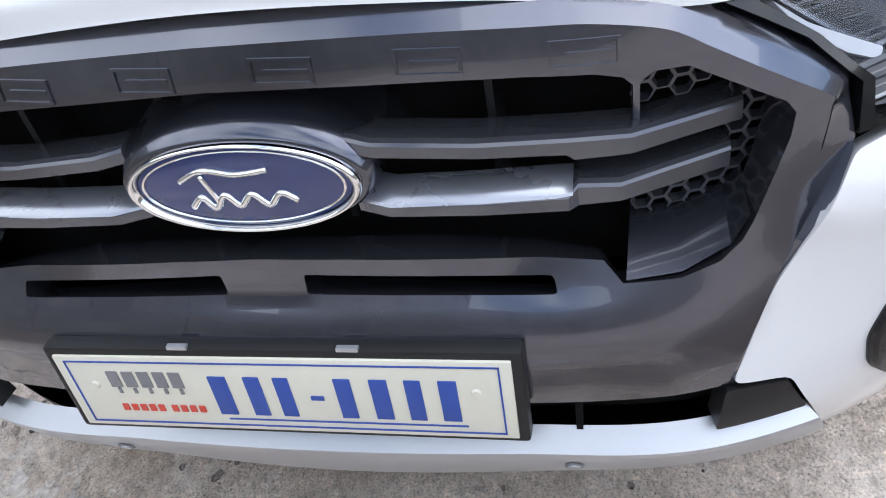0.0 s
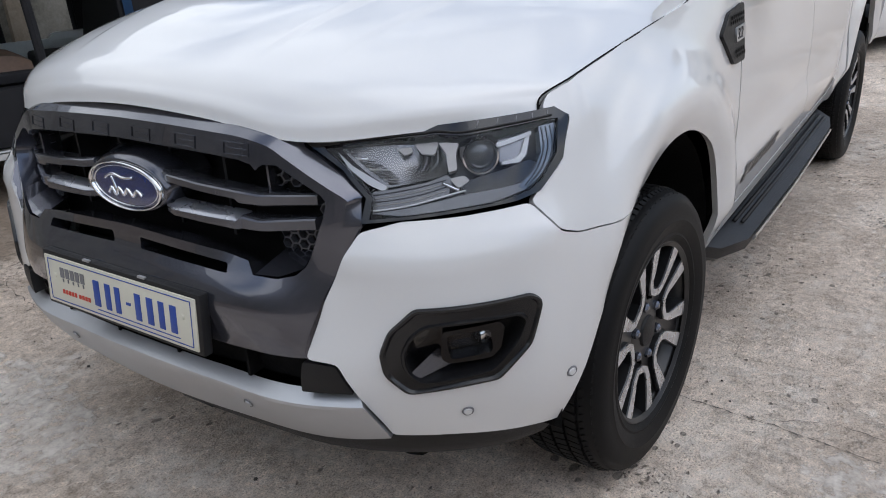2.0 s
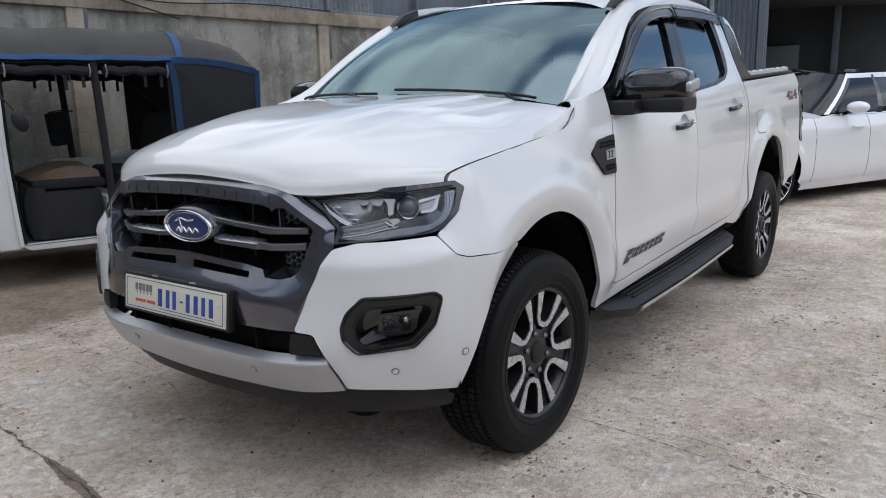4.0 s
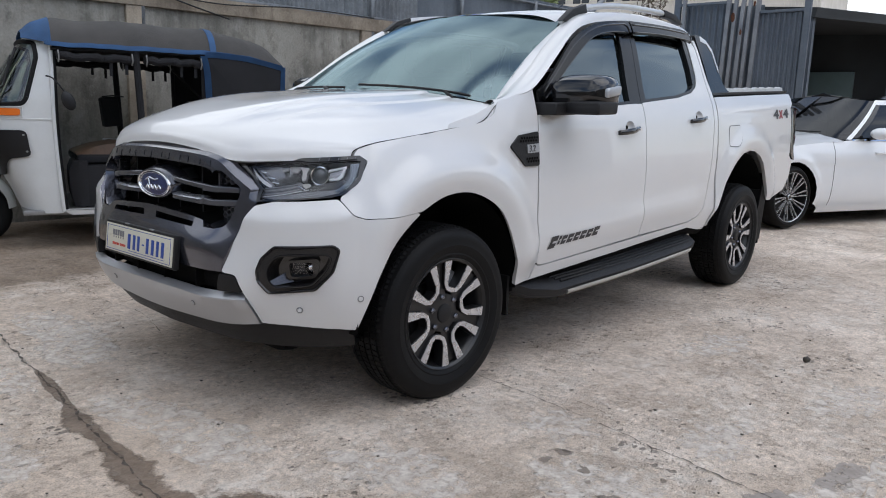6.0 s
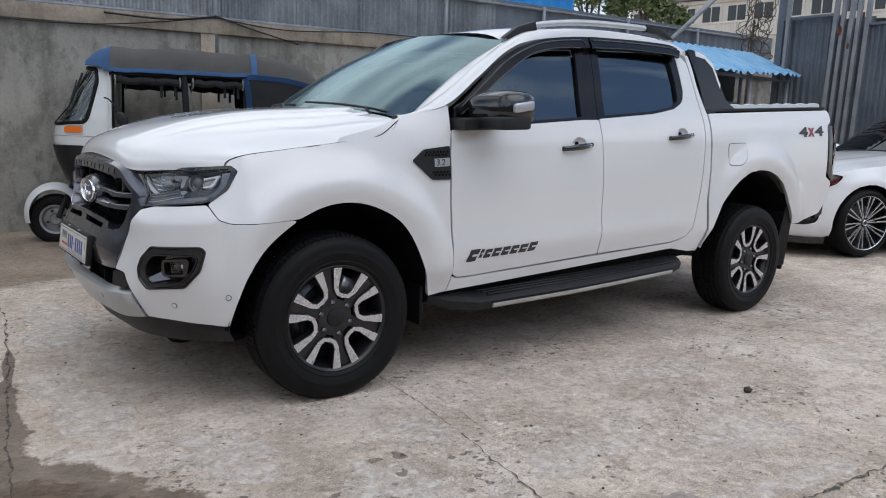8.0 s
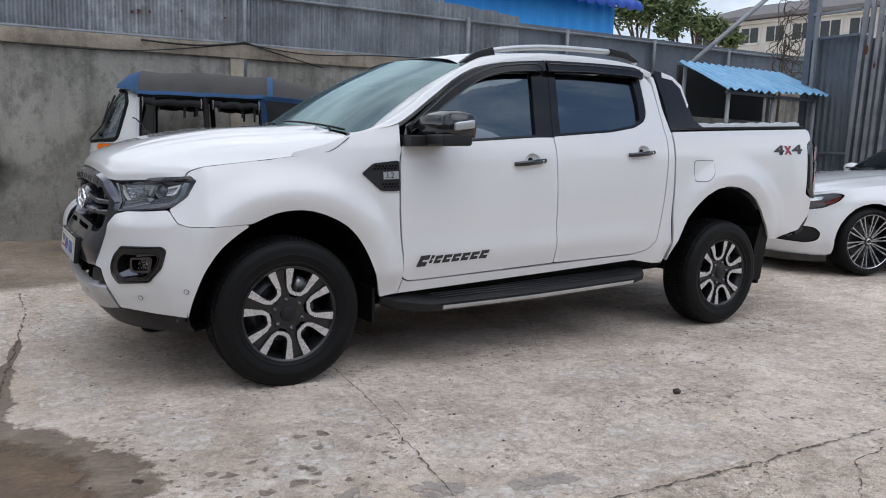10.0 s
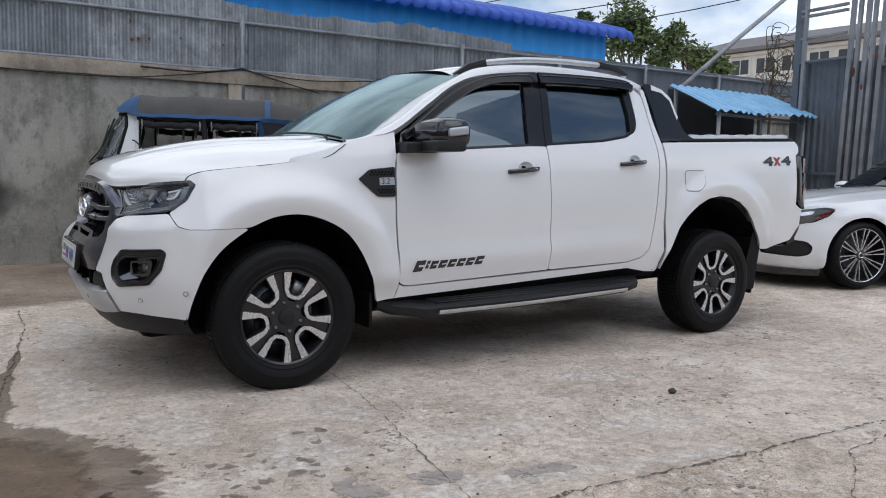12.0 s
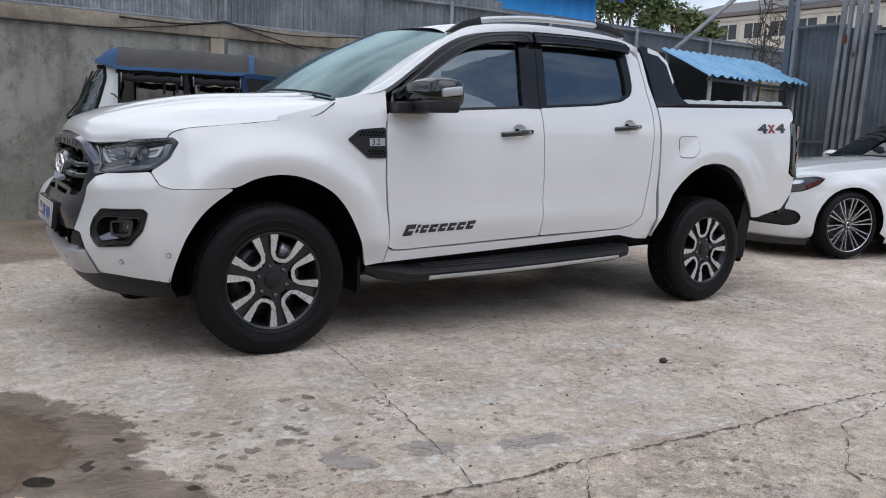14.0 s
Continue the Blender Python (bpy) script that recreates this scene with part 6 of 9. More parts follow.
tube(bm, [(1.95, .0, 1.73), (2.02, 0, 1.775), (2.12, 0, 1.84)], [.006, .004, .0025], 6)
tpart("aerial", bm, "black_plastic")

# ---- the yard: ground ----
def ground_material():
    m = bpy.data.materials.new("concrete_ground")
    MATS["concrete_ground"] = m
    m.use_nodes = True
    n, l = m.node_tree.nodes, m.node_tree.links
    p = n["Principled BSDF"]
    co = n.new("ShaderNodeTexCoord")

    def tex(scale, detail, rough=0.55, off=0.0, kind="ShaderNodeTexNoise"):
        t = n.new(kind)
        t.inputs["Scale"].default_value = scale
        if kind == "ShaderNodeTexNoise":
            t.inputs["Detail"].default_value, t.inputs["Roughness"].default_value = detail, rough
        mp = n.new("ShaderNodeMapping")
        mp.inputs["Location"].default_value = (off, off * 1.7, 0)
        l.new(co.outputs["Object"], mp.inputs["Vector"])
        l.new(mp.outputs["Vector"], t.inputs["Vector"])
        return t

    def ramp(src, stops):
        r = n.new("ShaderNodeValToRGB")
        while len(r.color_ramp.elements) < len(stops):
            r.color_ramp.elements.new(0.5)
        for e, (pos, c) in zip(r.color_ramp.elements, stops):
            e.position, e.color = pos, (*c, 1) if len(c) == 3 else c
        l.new(src, r.inputs["Fac"])
        return r.outputs["Color"]

    def mix(kind, fac, a, b):
        x = n.new("ShaderNodeMixRGB")
        x.blend_type = kind
        if isinstance(fac, float):
            x.inputs["Fac"].default_value = fac
        else:
            l.new(fac, x.inputs["Fac"])
        l.new(a, x.inputs["Color1"])
        l.new(b, x.inputs["Color2"])
        return x.outputs["Color"]

    def value(op, a, b):
        x = n.new("ShaderNodeMath")
        x.operation = op
        for k, q in enumerate((a, b)):
            if isinstance(q, (int, float)):
                x.inputs[k].default_value = q
            else:
                l.new(q, x.inputs[k])
        return x.outputs[0]

    def plain(c):
        x = n.new("ShaderNodeRGB")
        x.outputs[0].default_value = (*c, 1)
        return x.outputs[0]

    def step(src, lo, hi, most=1.0):
        r = n.new("ShaderNodeMapRange")
        r.inputs["From Min"].default_value, r.inputs["From Max"].default_value, r.inputs["To Max"].default_value = lo, hi, most
        l.new(src, r.inputs["Value"])
        return r.outputs["Result"]

    def cells(scale, off, stretch=1.0):
        v = n.new("ShaderNodeTexVoronoi")
        v.inputs["Scale"].default_value = scale
        mp = n.new("ShaderNodeMapping")
        mp.inputs["Location"].default_value = (off, off * .7, 0)
        mp.inputs["Scale"].default_value = (1, stretch, 1)
        warp = n.new("ShaderNodeMixRGB")
        warp.inputs["Fac"].default_value = 0.035
        l.new(co.outputs["Object"], warp.inputs["Color1"])
        l.new(tex(scale * .6, 4, .6, off).outputs["Color"], warp.inputs["Color2"])
        l.new(warp.outputs["Color"], mp.inputs["Vector"])
        l.new(mp.outputs["Vector"], v.inputs["Vector"])
        return v

    # broad tone, worn skin, grain
    large = ramp(tex(0.55, 8, 0.64).outputs["Fac"], [(0.30, (0.455, 0.370, 0.298)), (0.45, (0.546, 0.453, 0.372)), (0.58, (0.652, 0.553, 0.468)), (0.72, (0.79, 0.697, 0.607))])
    middle = ramp(tex(2.6, 10, 0.70, 7).outputs["Fac"], [(0.33, (0.74, 0.715, 0.68)), (0.46, (0.95, 0.94, 0.92)), (0.56, (1.04, 1.04, 1.03)), (0.68, (1.26, 1.26, 1.25))])
    fine = ramp(tex(34, 8, 0.74, 3).outputs["Fac"], [(0.35, (0.60, 0.59, 0.58)), (0.46, (0.94, 0.94, 0.94)), (0.55, (1.05, 1.05, 1.05)), (0.66, (1.32, 1.31, 1.29))])
    grit = ramp(tex(170, 4, 0.65, 5).outputs["Fac"], [(0.34, (0.50, 0.49, 0.47)), (0.46, (1, 1, 1)), (0.66, (1.30, 1.30, 1.30))])
    c = mix("MULTIPLY", 0.9, large, middle)
    # the skin has peeled in flakes and left darker, rougher concrete
    area = step(tex(0.8, 6, 0.6, 61).outputs["Fac"], 0.40, 0.60)
    peel = step(value("ADD", tex(7.5, 12, 0.74, 71).outputs["Fac"], value("MULTIPLY", area, 0.07)), 0.555, 0.585)
    c = mix("MULTIPLY", value("MULTIPLY", peel, 0.42), c, plain((0.70, 0.67, 0.63)))
    flakes = step(tex(17, 10, 0.72, 81).outputs["Fac"], 0.565, 0.60)
    c = mix("MIX", value("MULTIPLY", flakes, value("MULTIPLY", area, 0.55)), c, plain((0.80, 0.745, 0.67)))
    c = mix("MULTIPLY", 1.0, c, fine)
    c = mix("MULTIPLY", 0.95, c, grit)
    # brownish stains
    c = mix("MIX", step(tex(0.9, 6, 0.62, 23).outputs["Fac"], 0.55, 0.74, 0.5), c, plain((0.235, 0.180, 0.130)))
    # pale lime bloom, crusty at its edges
    bloom = step(tex(1.35, 12, 0.74, 31).outputs["Fac"], 0.49, 0.60)
    crust = step(tex(15, 10, 0.78, 41).outputs["Fac"], 0.44, 0.54)
    c = mix("MIX", value("MULTIPLY", value("MULTIPLY", bloom, crust), 0.60), c, plain((0.80, 0.74, 0.665)))
    # pock marks of two sizes, thick in some places and rare in others
    dense_ = step(tex(1.9, 5, 0.6, 91).outputs["Fac"], 0.42, 0.66)
    dark = plain((0.085, 0.074, 0.062))
    pits = step(value("SUBTRACT", value("MULTIPLY", dense_, 0.30), cells(15, 3, 1.5).outputs["Distance"]), 0.0, 0.05)
    small = step(value("SUBTRACT", value("MULTIPLY", dense_, 0.27), cells(46, 9, 1.3).outputs["Distance"]), 0.0, 0.07)
    c = mix("MIX", value("MULTIPLY", pits, 0.62), c, dark)
    c = mix("MIX", value("MULTIPLY", small, 0.75), c, dark)
    # trodden brown earth over the concrete beyond the slab's far joint
    axes = n.new("ShaderNodeSeparateXYZ")
    l.new(co.outputs["Object"], axes.inputs["Vector"])
    line = value("SUBTRACT", axes.outputs["Y"], value("ADD", value("MULTIPLY", axes.outputs["X"], 0.15), 2.16))
    earth = step(value("ADD", line, value("MULTIPLY", value("SUBTRACT", tex(2.2, 8, 0.7, 13).outputs["Fac"], 0.5), 0.9)), -0.06, 0.16)
    earth = value("MULTIPLY", earth, step(axes.outputs["X"], 5.0, 2.5))
    soil = ramp(tex(1.4, 9, 0.72, 17).outputs["Fac"], [(0.32, (0.120, 0.088, 0.060)), (0.48, (0.225, 0.170, 0.120)), (0.60, (0.31, 0.245, 0.185)), (0.70, (0.46, 0.39, 0.32))])
    soil = mix("MULTIPLY", 0.9, soil, fine)
    c = mix("MIX", value("MULTIPLY", earth, 0.88), c, soil)
    l.new(c, p.inputs["Base Color"])
    p.inputs["Roughness"].default_value = 0.80
    last = None
    for src, deep, strength, inverted in ((tex(6, 8, 0.7, 7).outputs["Fac"], 0.022, 0.7, False), (tex(90, 6, 0.7, 3).outputs["Fac"], 0.011, 0.8, False), (peel, 0.003, 0.7, True), (pits, 0.010, 1.0, True), (small, 0.005, 1.0, True)):
        b = n.new("ShaderNodeBump")
        b.invert = inverted
        b.inputs["Distance"].default_value, b.inputs["Strength"].default_value = deep, strength
        l.new(src, b.inputs["Height"])
        if last is not None:
            l.new(last.outputs["Normal"], b.inputs["Normal"])
        last = b
    l.new(last.outputs["Normal"], p.inputs["Normal"])


ground_material()
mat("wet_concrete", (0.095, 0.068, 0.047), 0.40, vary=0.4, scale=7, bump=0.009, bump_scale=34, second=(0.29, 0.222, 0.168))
mat("wet_silt", (0.066, 0.040, 0.020), 0.36, vary=0.4, scale=9, bump=0.005, bump_scale=40, second=(0.19, 0.124, 0.072))
mat("puddle_water", (0.030, 0.024, 0.017), 0.03, spec=0.6, vary=0.2, scale=4, vary_rough=0.01)


def worn_edges(m, scale, soft=0.10, limit=0.95, most=0.86):
    """Lets the surface break up into the one below towards its edge."""
    n, l = m.node_tree.nodes, m.node_tree.links
    at, co, tex, add, r = n.new("ShaderNodeAttribute"), n.new("ShaderNodeTexCoord"), n.new("ShaderNodeTexNoise"), n.new("ShaderNodeMath"), n.new("ShaderNodeMapRange")
    at.attribute_name = "edge"
    tex.inputs["Scale"].default_value, tex.inputs["Detail"].default_value, tex.inputs["Roughness"].default_value = scale, 9, 0.68
    l.new(co.outputs["Object"], tex.inputs["Vector"])
    add.operation = "ADD"
    l.new(at.outputs["Fac"], add.inputs[0])
    l.new(tex.outputs["Fac"], add.inputs[1])
    r.inputs["From Min"].default_value, r.inputs["From Max"].default_value = limit - soft, limit + soft
    r.inputs["To Max"].default_value = most
    l.new(add.outputs[0], r.inputs["Value"])
    clear, mixed = n.new("ShaderNodeBsdfTransparent"), n.new("ShaderNodeMixShader")
    l.new(r.outputs["Result"], mixed.inputs["Fac"])
    l.new(clear.outputs["BSDF"], mixed.inputs[1])
    l.new(n["Principled BSDF"].outputs["BSDF"], mixed.inputs[2])
    l.new(mixed.outputs["Shader"], n["Material Output"].inputs["Surface"])


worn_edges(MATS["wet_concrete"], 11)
worn_edges(MATS["wet_silt"], 9, 0.16, 1.05, 0.85)
worn_edges(MATS["puddle_water"], 14, 0.03, 1.0, 0.95)
mat("lime_crust", (0.60, 0.54, 0.475), 0.85, vary=0.2, scale=14, bump=0.006, bump_scale=45, second=(0.80, 0.745, 0.68))
worn_edges(MATS["lime_crust"], 17, 0.13, 1.49, 0.72)
mat("spall_grey", (0.24, 0.21, 0.185), 0.85, vary=0.3, scale=14, bump=0.008, bump_scale=40, second=(0.42, 0.37, 0.33))
worn_edges(MATS["spall_grey"], 13, 0.04, 1.44, 0.85)
mat("damp_spot", (0.145, 0.118, 0.094), 0.7, vary=0.4, scale=12, bump=0.004, bump_scale=60, second=(0.30, 0.25, 0.205))
worn_edges(MATS["damp_spot"], 30, 0.16, 1.02, 0.62)


def streaked(m, amount, dark, pale):
    """Adds rain streaks, blotches and pale scars to a wall."""
    n, l = m.node_tree.nodes, m.node_tree.links
    p = n["Principled BSDF"]
    src = p.inputs["Base Color"].links[0].from_socket
    co = n.new("ShaderNodeTexCoord")
    for scale, stretch, lo, hi, color, f in ((1.0, (2.6, 2.6, .35), .50, .66, dark, amount), (.9, (1, 1, 1.4), .52, .70, dark, amount * .8), (2.3, (1, 1, 1), .56, .68, pale, amount * .7), (8.0, (1, 1, .6), .55, .66, dark, amount * .7), (3.6, (1, 1, .8), .50, .62, dark, amount * .6), (14.0, (1, 1, 1), .54, .66, pale, amount * .5)):
        mp, tex, r, mx, sc, rgb = n.new("ShaderNodeMapping"), n.new("ShaderNodeTexNoise"), n.new("ShaderNodeMapRange"), n.new("ShaderNodeMixRGB"), n.new("ShaderNodeMath"), n.new("ShaderNodeRGB")
        mp.inputs["Scale"].default_value = stretch
        mp.inputs["Location"].default_value = (scale * 3.7, scale, hi * 9)
        tex.inputs["Scale"].default_value, tex.inputs["Detail"].default_value, tex.inputs["Roughness"].default_value = scale, 9, .66
        r.inputs["From Min"].default_value, r.inputs["From Max"].default_value = lo, hi
        r.inputs["To Max"].default_value = f
        rgb.outputs[0].default_value = (*color, 1)
        l.new(co.outputs["Object"], mp.inputs["Vector"])
        l.new(mp.outputs["Vector"], tex.inputs["Vector"])
        l.new(tex.outputs["Fac"], r.inputs["Value"])
        l.new(r.outputs["Result"], mx.inputs["Fac"])
        l.new(src, mx.inputs["Color1"])
        l.new(rgb.outputs[0], mx.inputs["Color2"])
        src = mx.outputs["Color"]
    l.new(src, p.inputs["Base Color"])


mat("crack_dirt", (0.055, 0.048, 0.040), 0.9, vary=0.4, scale=30, bump=0.002)
mat("crack_fill", (0.070, 0.060, 0.050), 0.9, vary=0.4, scale=30, bump=0.002)
worn_edges(MATS["crack_fill"], 34, 0.07, 0.46, 0.9)
mat("wall_concrete", (0.172, 0.163, 0.139), 0.9, scale=1.1, bump=0.004, bump_scale=45, second=(0.40, 0.38, 0.333))
mat("beam_concrete", (0.20, 0.165, 0.125), 0.9, scale=2.5, bump=0.004, bump_scale=50, second=(0.42, 0.36, 0.28))
mat("fence_metal", (0.135, 0.150, 0.165), 0.55, metal=0.35, scale=2.2, bump_scale=30, second=(0.30, 0.32, 0.34))
mat("fence_old", (0.17, 0.18, 0.19), 0.55, metal=0.4, scale=7, bump_scale=60, second=(0.42, 0.44, 0.46))
streaked(MATS["wall_concrete"], .75, (0.085, 0.080, 0.068), (0.34, 0.33, 0.30))
streaked(MATS["beam_concrete"], .55, (0.10, 0.075, 0.055), (0.42, 0.37, 0.30))
streaked(MATS["fence_metal"], .40, (0.085, 0.085, 0.090), (0.36, 0.38, 0.40))
streaked(MATS["fence_old"], .50, (0.12, 0.11, 0.11), (0.50, 0.52, 0.54))
mat("rust", (0.10, 0.035, 0.015), 0.9, vary=0.4, scale=20)
mat("gate_metal", (0.085, 0.10, 0.12), 0.55, metal=0.3, scale=2.0, bump_scale=30, second=(0.17, 0.19, 0.215))
mat("pale_metal", (0.17, 0.175, 0.19), 0.55, metal=0.3, scale=4, second=(0.33, 0.335, 0.34))
mat("blue_metal", (0.012, 0.26, 0.72), 0.5, scale=1.5, second=(0.03, 0.34, 0.82))
mat("blue_roof", (0.010, 0.055, 0.36), 0.45, scale=1.5, second=(0.02, 0.09, 0.46))
mat("pale_blue_metal", (0.10, 0.28, 0.48), 0.5, scale=5, second=(0.24, 0.44, 0.62))
mat("cream_render", (0.56, 0.525, 0.465), 0.85, scale=1.2, second=(0.70, 0.665, 0.61))
mat("roof_grey", (0.16, 0.15, 0.15), 0.8, vary=0.2)
mat("window_dark", (0.03, 0.035, 0.04), 0.12, vary=0.2)
mat("canvas_black", (0.016, 0.016, 0.018), 0.8, spec=0.3, vary=0.3, scale=6, bump=0.002, bump_scale=300)
mat("canvas_grey", (0.060, 0.056, 0.052), 0.85, vary=0.3, scale=5, bump=0.003, bump_scale=200)
mat("canvas_blue", (0.026, 0.078, 0.185), 0.75, vary=0.25, scale=6, bump=0.002, bump_scale=200)
mat("cab_white", (0.62, 0.63, 0.62), 0.38, vary=0.05, scale=5, coat=0.4)
mat("seat_brown", (0.11, 0.065, 0.040), 0.6, vary=0.3, scale=8)
mat("bark", (0.10, 0.075, 0.05), 0.9, vary=0.3, scale=12, bump=0.01, bump_scale=30)
mat("leaf", (0.060, 0.105, 0.035), 0.50, scale=1.0, second=(0.17, 0.20, 0.075))
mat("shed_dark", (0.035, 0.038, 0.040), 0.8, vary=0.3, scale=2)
mat("shed_panel", (0.14, 0.19, 0.19), 0.6, vary=0.1)
mat("cable_black", (0.01, 0.01, 0.01), 0.6)


JOINT_X = [-3.0, -1.5, -.32, -.15, .13, .40, .71, 1.20, 1.68, 2.17, 3.4, 6.0]
JOINT_Y = [-2.15, -2.25, -2.374, -2.421, -2.454, -2.544, -2.625, -2.622, -2.655, -2.70, -2.76, -2.9]


def ground_z(x, y):
    """The yard rises gently to the gate and the wall; the slab under the pickup stands a little above the nearer one."""
    x, y = np.asarray(x, float), np.asarray(y, float)
    down = np.clip((np.interp(x, JOINT_X, JOINT_Y) + .045 - y) / .05, 0, 1)
    return 0.10 * (1 - np.exp(-(np.clip(x - 2.4, 0, 99) / 2.6) ** 2)) + 0.030 * np.clip(y - 1.0, 0, 3.4) - .016 * down * down * np.clip((x + 1.2) / .8, 0, 1)


bm = bmesh.new()
gx = np.concatenate([[-400, -80, -25, -12], np.linspace(-8, 14, 89), [20, 35, 90, 400]])
gy = np.concatenate([[-400, -80, -30, -14], np.linspace(-8, 6, 57), [12, 30, 90, 400]])
gy = np.sort(np.concatenate([gy, -2.6 + np.array([.12, .08, .06, .045, .03, .015, .003, -.004, -.02, -.06, -.12])]))
X, Y = np.meshgrid(gx, gy, indexing="ij")
Y = Y + (np.interp(X, JOINT_X, JOINT_Y) + 2.6) * np.exp(-((Y + 2.6) / .3) ** 2)
loft(bm, [[(x, y, z) for x, y, z in zip(a, b, c)] for a, b, c in zip(X, Y, ground_z(X, Y))], closed=False)
bmesh.ops.recalc_face_normals(bm, faces=bm.faces)
if sum(f.normal.z for f in bm.faces) < 0:
    bmesh.ops.reverse_faces(bm, faces=bm.faces)
ground = tagged(part("ground", bm, "concrete_ground"), "weathered grey concrete yard with cracks and stains", "ground", kind="structure")


def crack(points, width, rng, jitter=0.012, step=0.03, material="crack_fill", name="crack"):
    """An open joint in the concrete: a narrow ribbon of dirt that wanders."""
    bm = bmesh.new()
    p = np.array(dense([tuple(q) for q in points], step)[: -max(1, int(np.linalg.norm(np.subtract(points[0], points[-1])) / step))] if len(points) > 2 else [points[0] + (np.subtract(points[1], points[0])) * t for t in np.linspace(0, 1, max(3, int(np.linalg.norm(np.subtract(points[1], points[0])) / step)))])
    d = np.gradient(p, axis=0)
    nrm = np.stack([-d[:, 1], d[:, 0]], 1) / (np.linalg.norm(d, axis=1, keepdims=True) + 1e-9)
    wander = np.cumsum(rng.normal(0, jitter * .5, len(p))) * .5
    wander -= np.linspace(wander[0], wander[-1], len(p))
    p = p + nrm * (wander + rng.normal(0, jitter * .35, len(p)))[:, None]
    w = width * (.20 + rng.random(len(p)) ** 2 * 1.15)
    rows = []
    for q, k, v in zip(p, w, nrm):
        a, b = q - v * k / 2, q + v * k / 2
        rows.append([(a[0], a[1], float(ground_z(*a)) + .004), (b[0], b[1], float(ground_z(*b)) + .004)])
    loft(bm, rows, closed=False)
    bmesh.ops.recalc_face_normals(bm, faces=bm.faces)
    if sum(f.normal.z for f in bm.faces) < 0:
        bmesh.ops.reverse_faces(bm, faces=bm.faces)
    ob = part(name, bm, material, ground)
    return ob


rng = np.random.default_rng(4)
crack([(.36, -.45), (.316, -.735), (.282, -1.084), (.253, -1.384), (.108, -2.158), (.05, -2.50)], .0075, rng)
crack([(.282, -1.084), (.36, -1.30), (.33, -1.55)], .003, rng)
crack([(-.60, -2.35), (-.15, -2.50), (.053, -2.531), (.481, -2.564), (1.053, -2.605), (1.868, -2.647), (2.26, -2.66), (3.4, -2.72)], .020, rng)
crack([(2.175, -2.702), (1.72, -2.76), (1.592, -2.849), (1.30, -3.0), (1.227, -3.107), (1.1, -3.5)], .008, rng)
crack([(.481, -2.564), (.30, -2.75), (.10, -2.70), (-.10, -2.95)], .007, rng)
crack([(1.5, -2.62), (1.55, -2.9), (1.75, -3.2)], .004, rng)
crack([(-1.45, 2.12), (-.786, 2.131), (-.271, 2.136), (.164, 2.146), (.9, 2.16)], .010, rng)
crack([(-.27, 2.13), (-.35, 1.6), (-.30, 1.2), (-.42, .7)], .005, rng)
crack([(2.50, -.95), (2.522, -1.057), (2.566, -1.561), (2.60, -2.65)], .004, rng)
crack([(2.55, -1.3), (3.3, -1.25), (4.4, -1.35), (6.0, -1.5)], .004, rng)
crack([(-1.02, 1.9), (-1.043, 1.225), (-1.116, .487), (-1.197, -.084), (-1.222, -.372), (-1.254, -.693), (-1.276, -.873), (-1.35, -1.4)], .014, rng)


def stain(outline, material, label, rough=.03, lift=.0025):
    """A damp patch with a ragged edge, lying on the concrete."""
    p = np.array(dense(smooth_line(outline, 6, closed=True), .02))
    c = p.mean(0)
    k = np.array([noise.fractal(Vector((q[0] * 9, q[1] * 9, 0)), 1.0, 2.0, 5) for q in p])
    d = p - c
    size = np.linalg.norm(d, axis=1, keepdims=True) + 1e-9
    p = p + d / size * (k * rough)[:, None]
    d = p - c
    size = np.linalg.norm(d, axis=1, keepdims=True) + 1e-9
    fade = min(.16, .6 * float(size.min()))
    bm = bmesh.new()
    edge = bm.verts.layers.float.new("edge")
    rows = []
    for out, e in ((fade * .9, 0.0), (0.0, 0.45), (-fade, 1.0)):
        row = []
        for q in p + d / size * out:
            v = bm.verts.new((q[0], q[1], float(ground_z(q[0], q[1])) + lift))
            v[edge] = e
            row.append(v)
        rows.append(row)
    n = len(p)
    for a, b in zip(rows, rows[1:]):
        for i in range(n):
            bm.faces.new((a[i], a[(i + 1) % n], b[(i + 1) % n], b[i]))
    mid = bm.verts.new((c[0], c[1], float(ground_z(*c)) + lift))
    mid[edge] = 1.0
    for i in range(n):
        bm.faces.new((rows[-1][i], rows[-1][(i + 1) % n], mid))
    bmesh.ops.recalc_face_normals(bm, faces=bm.faces)
    if sum(f.normal.z for f in bm.faces) < 0:
        bmesh.ops.reverse_faces(bm, faces=bm.faces)
    return tagged(part("damp_stain", bm, material, ground), label)


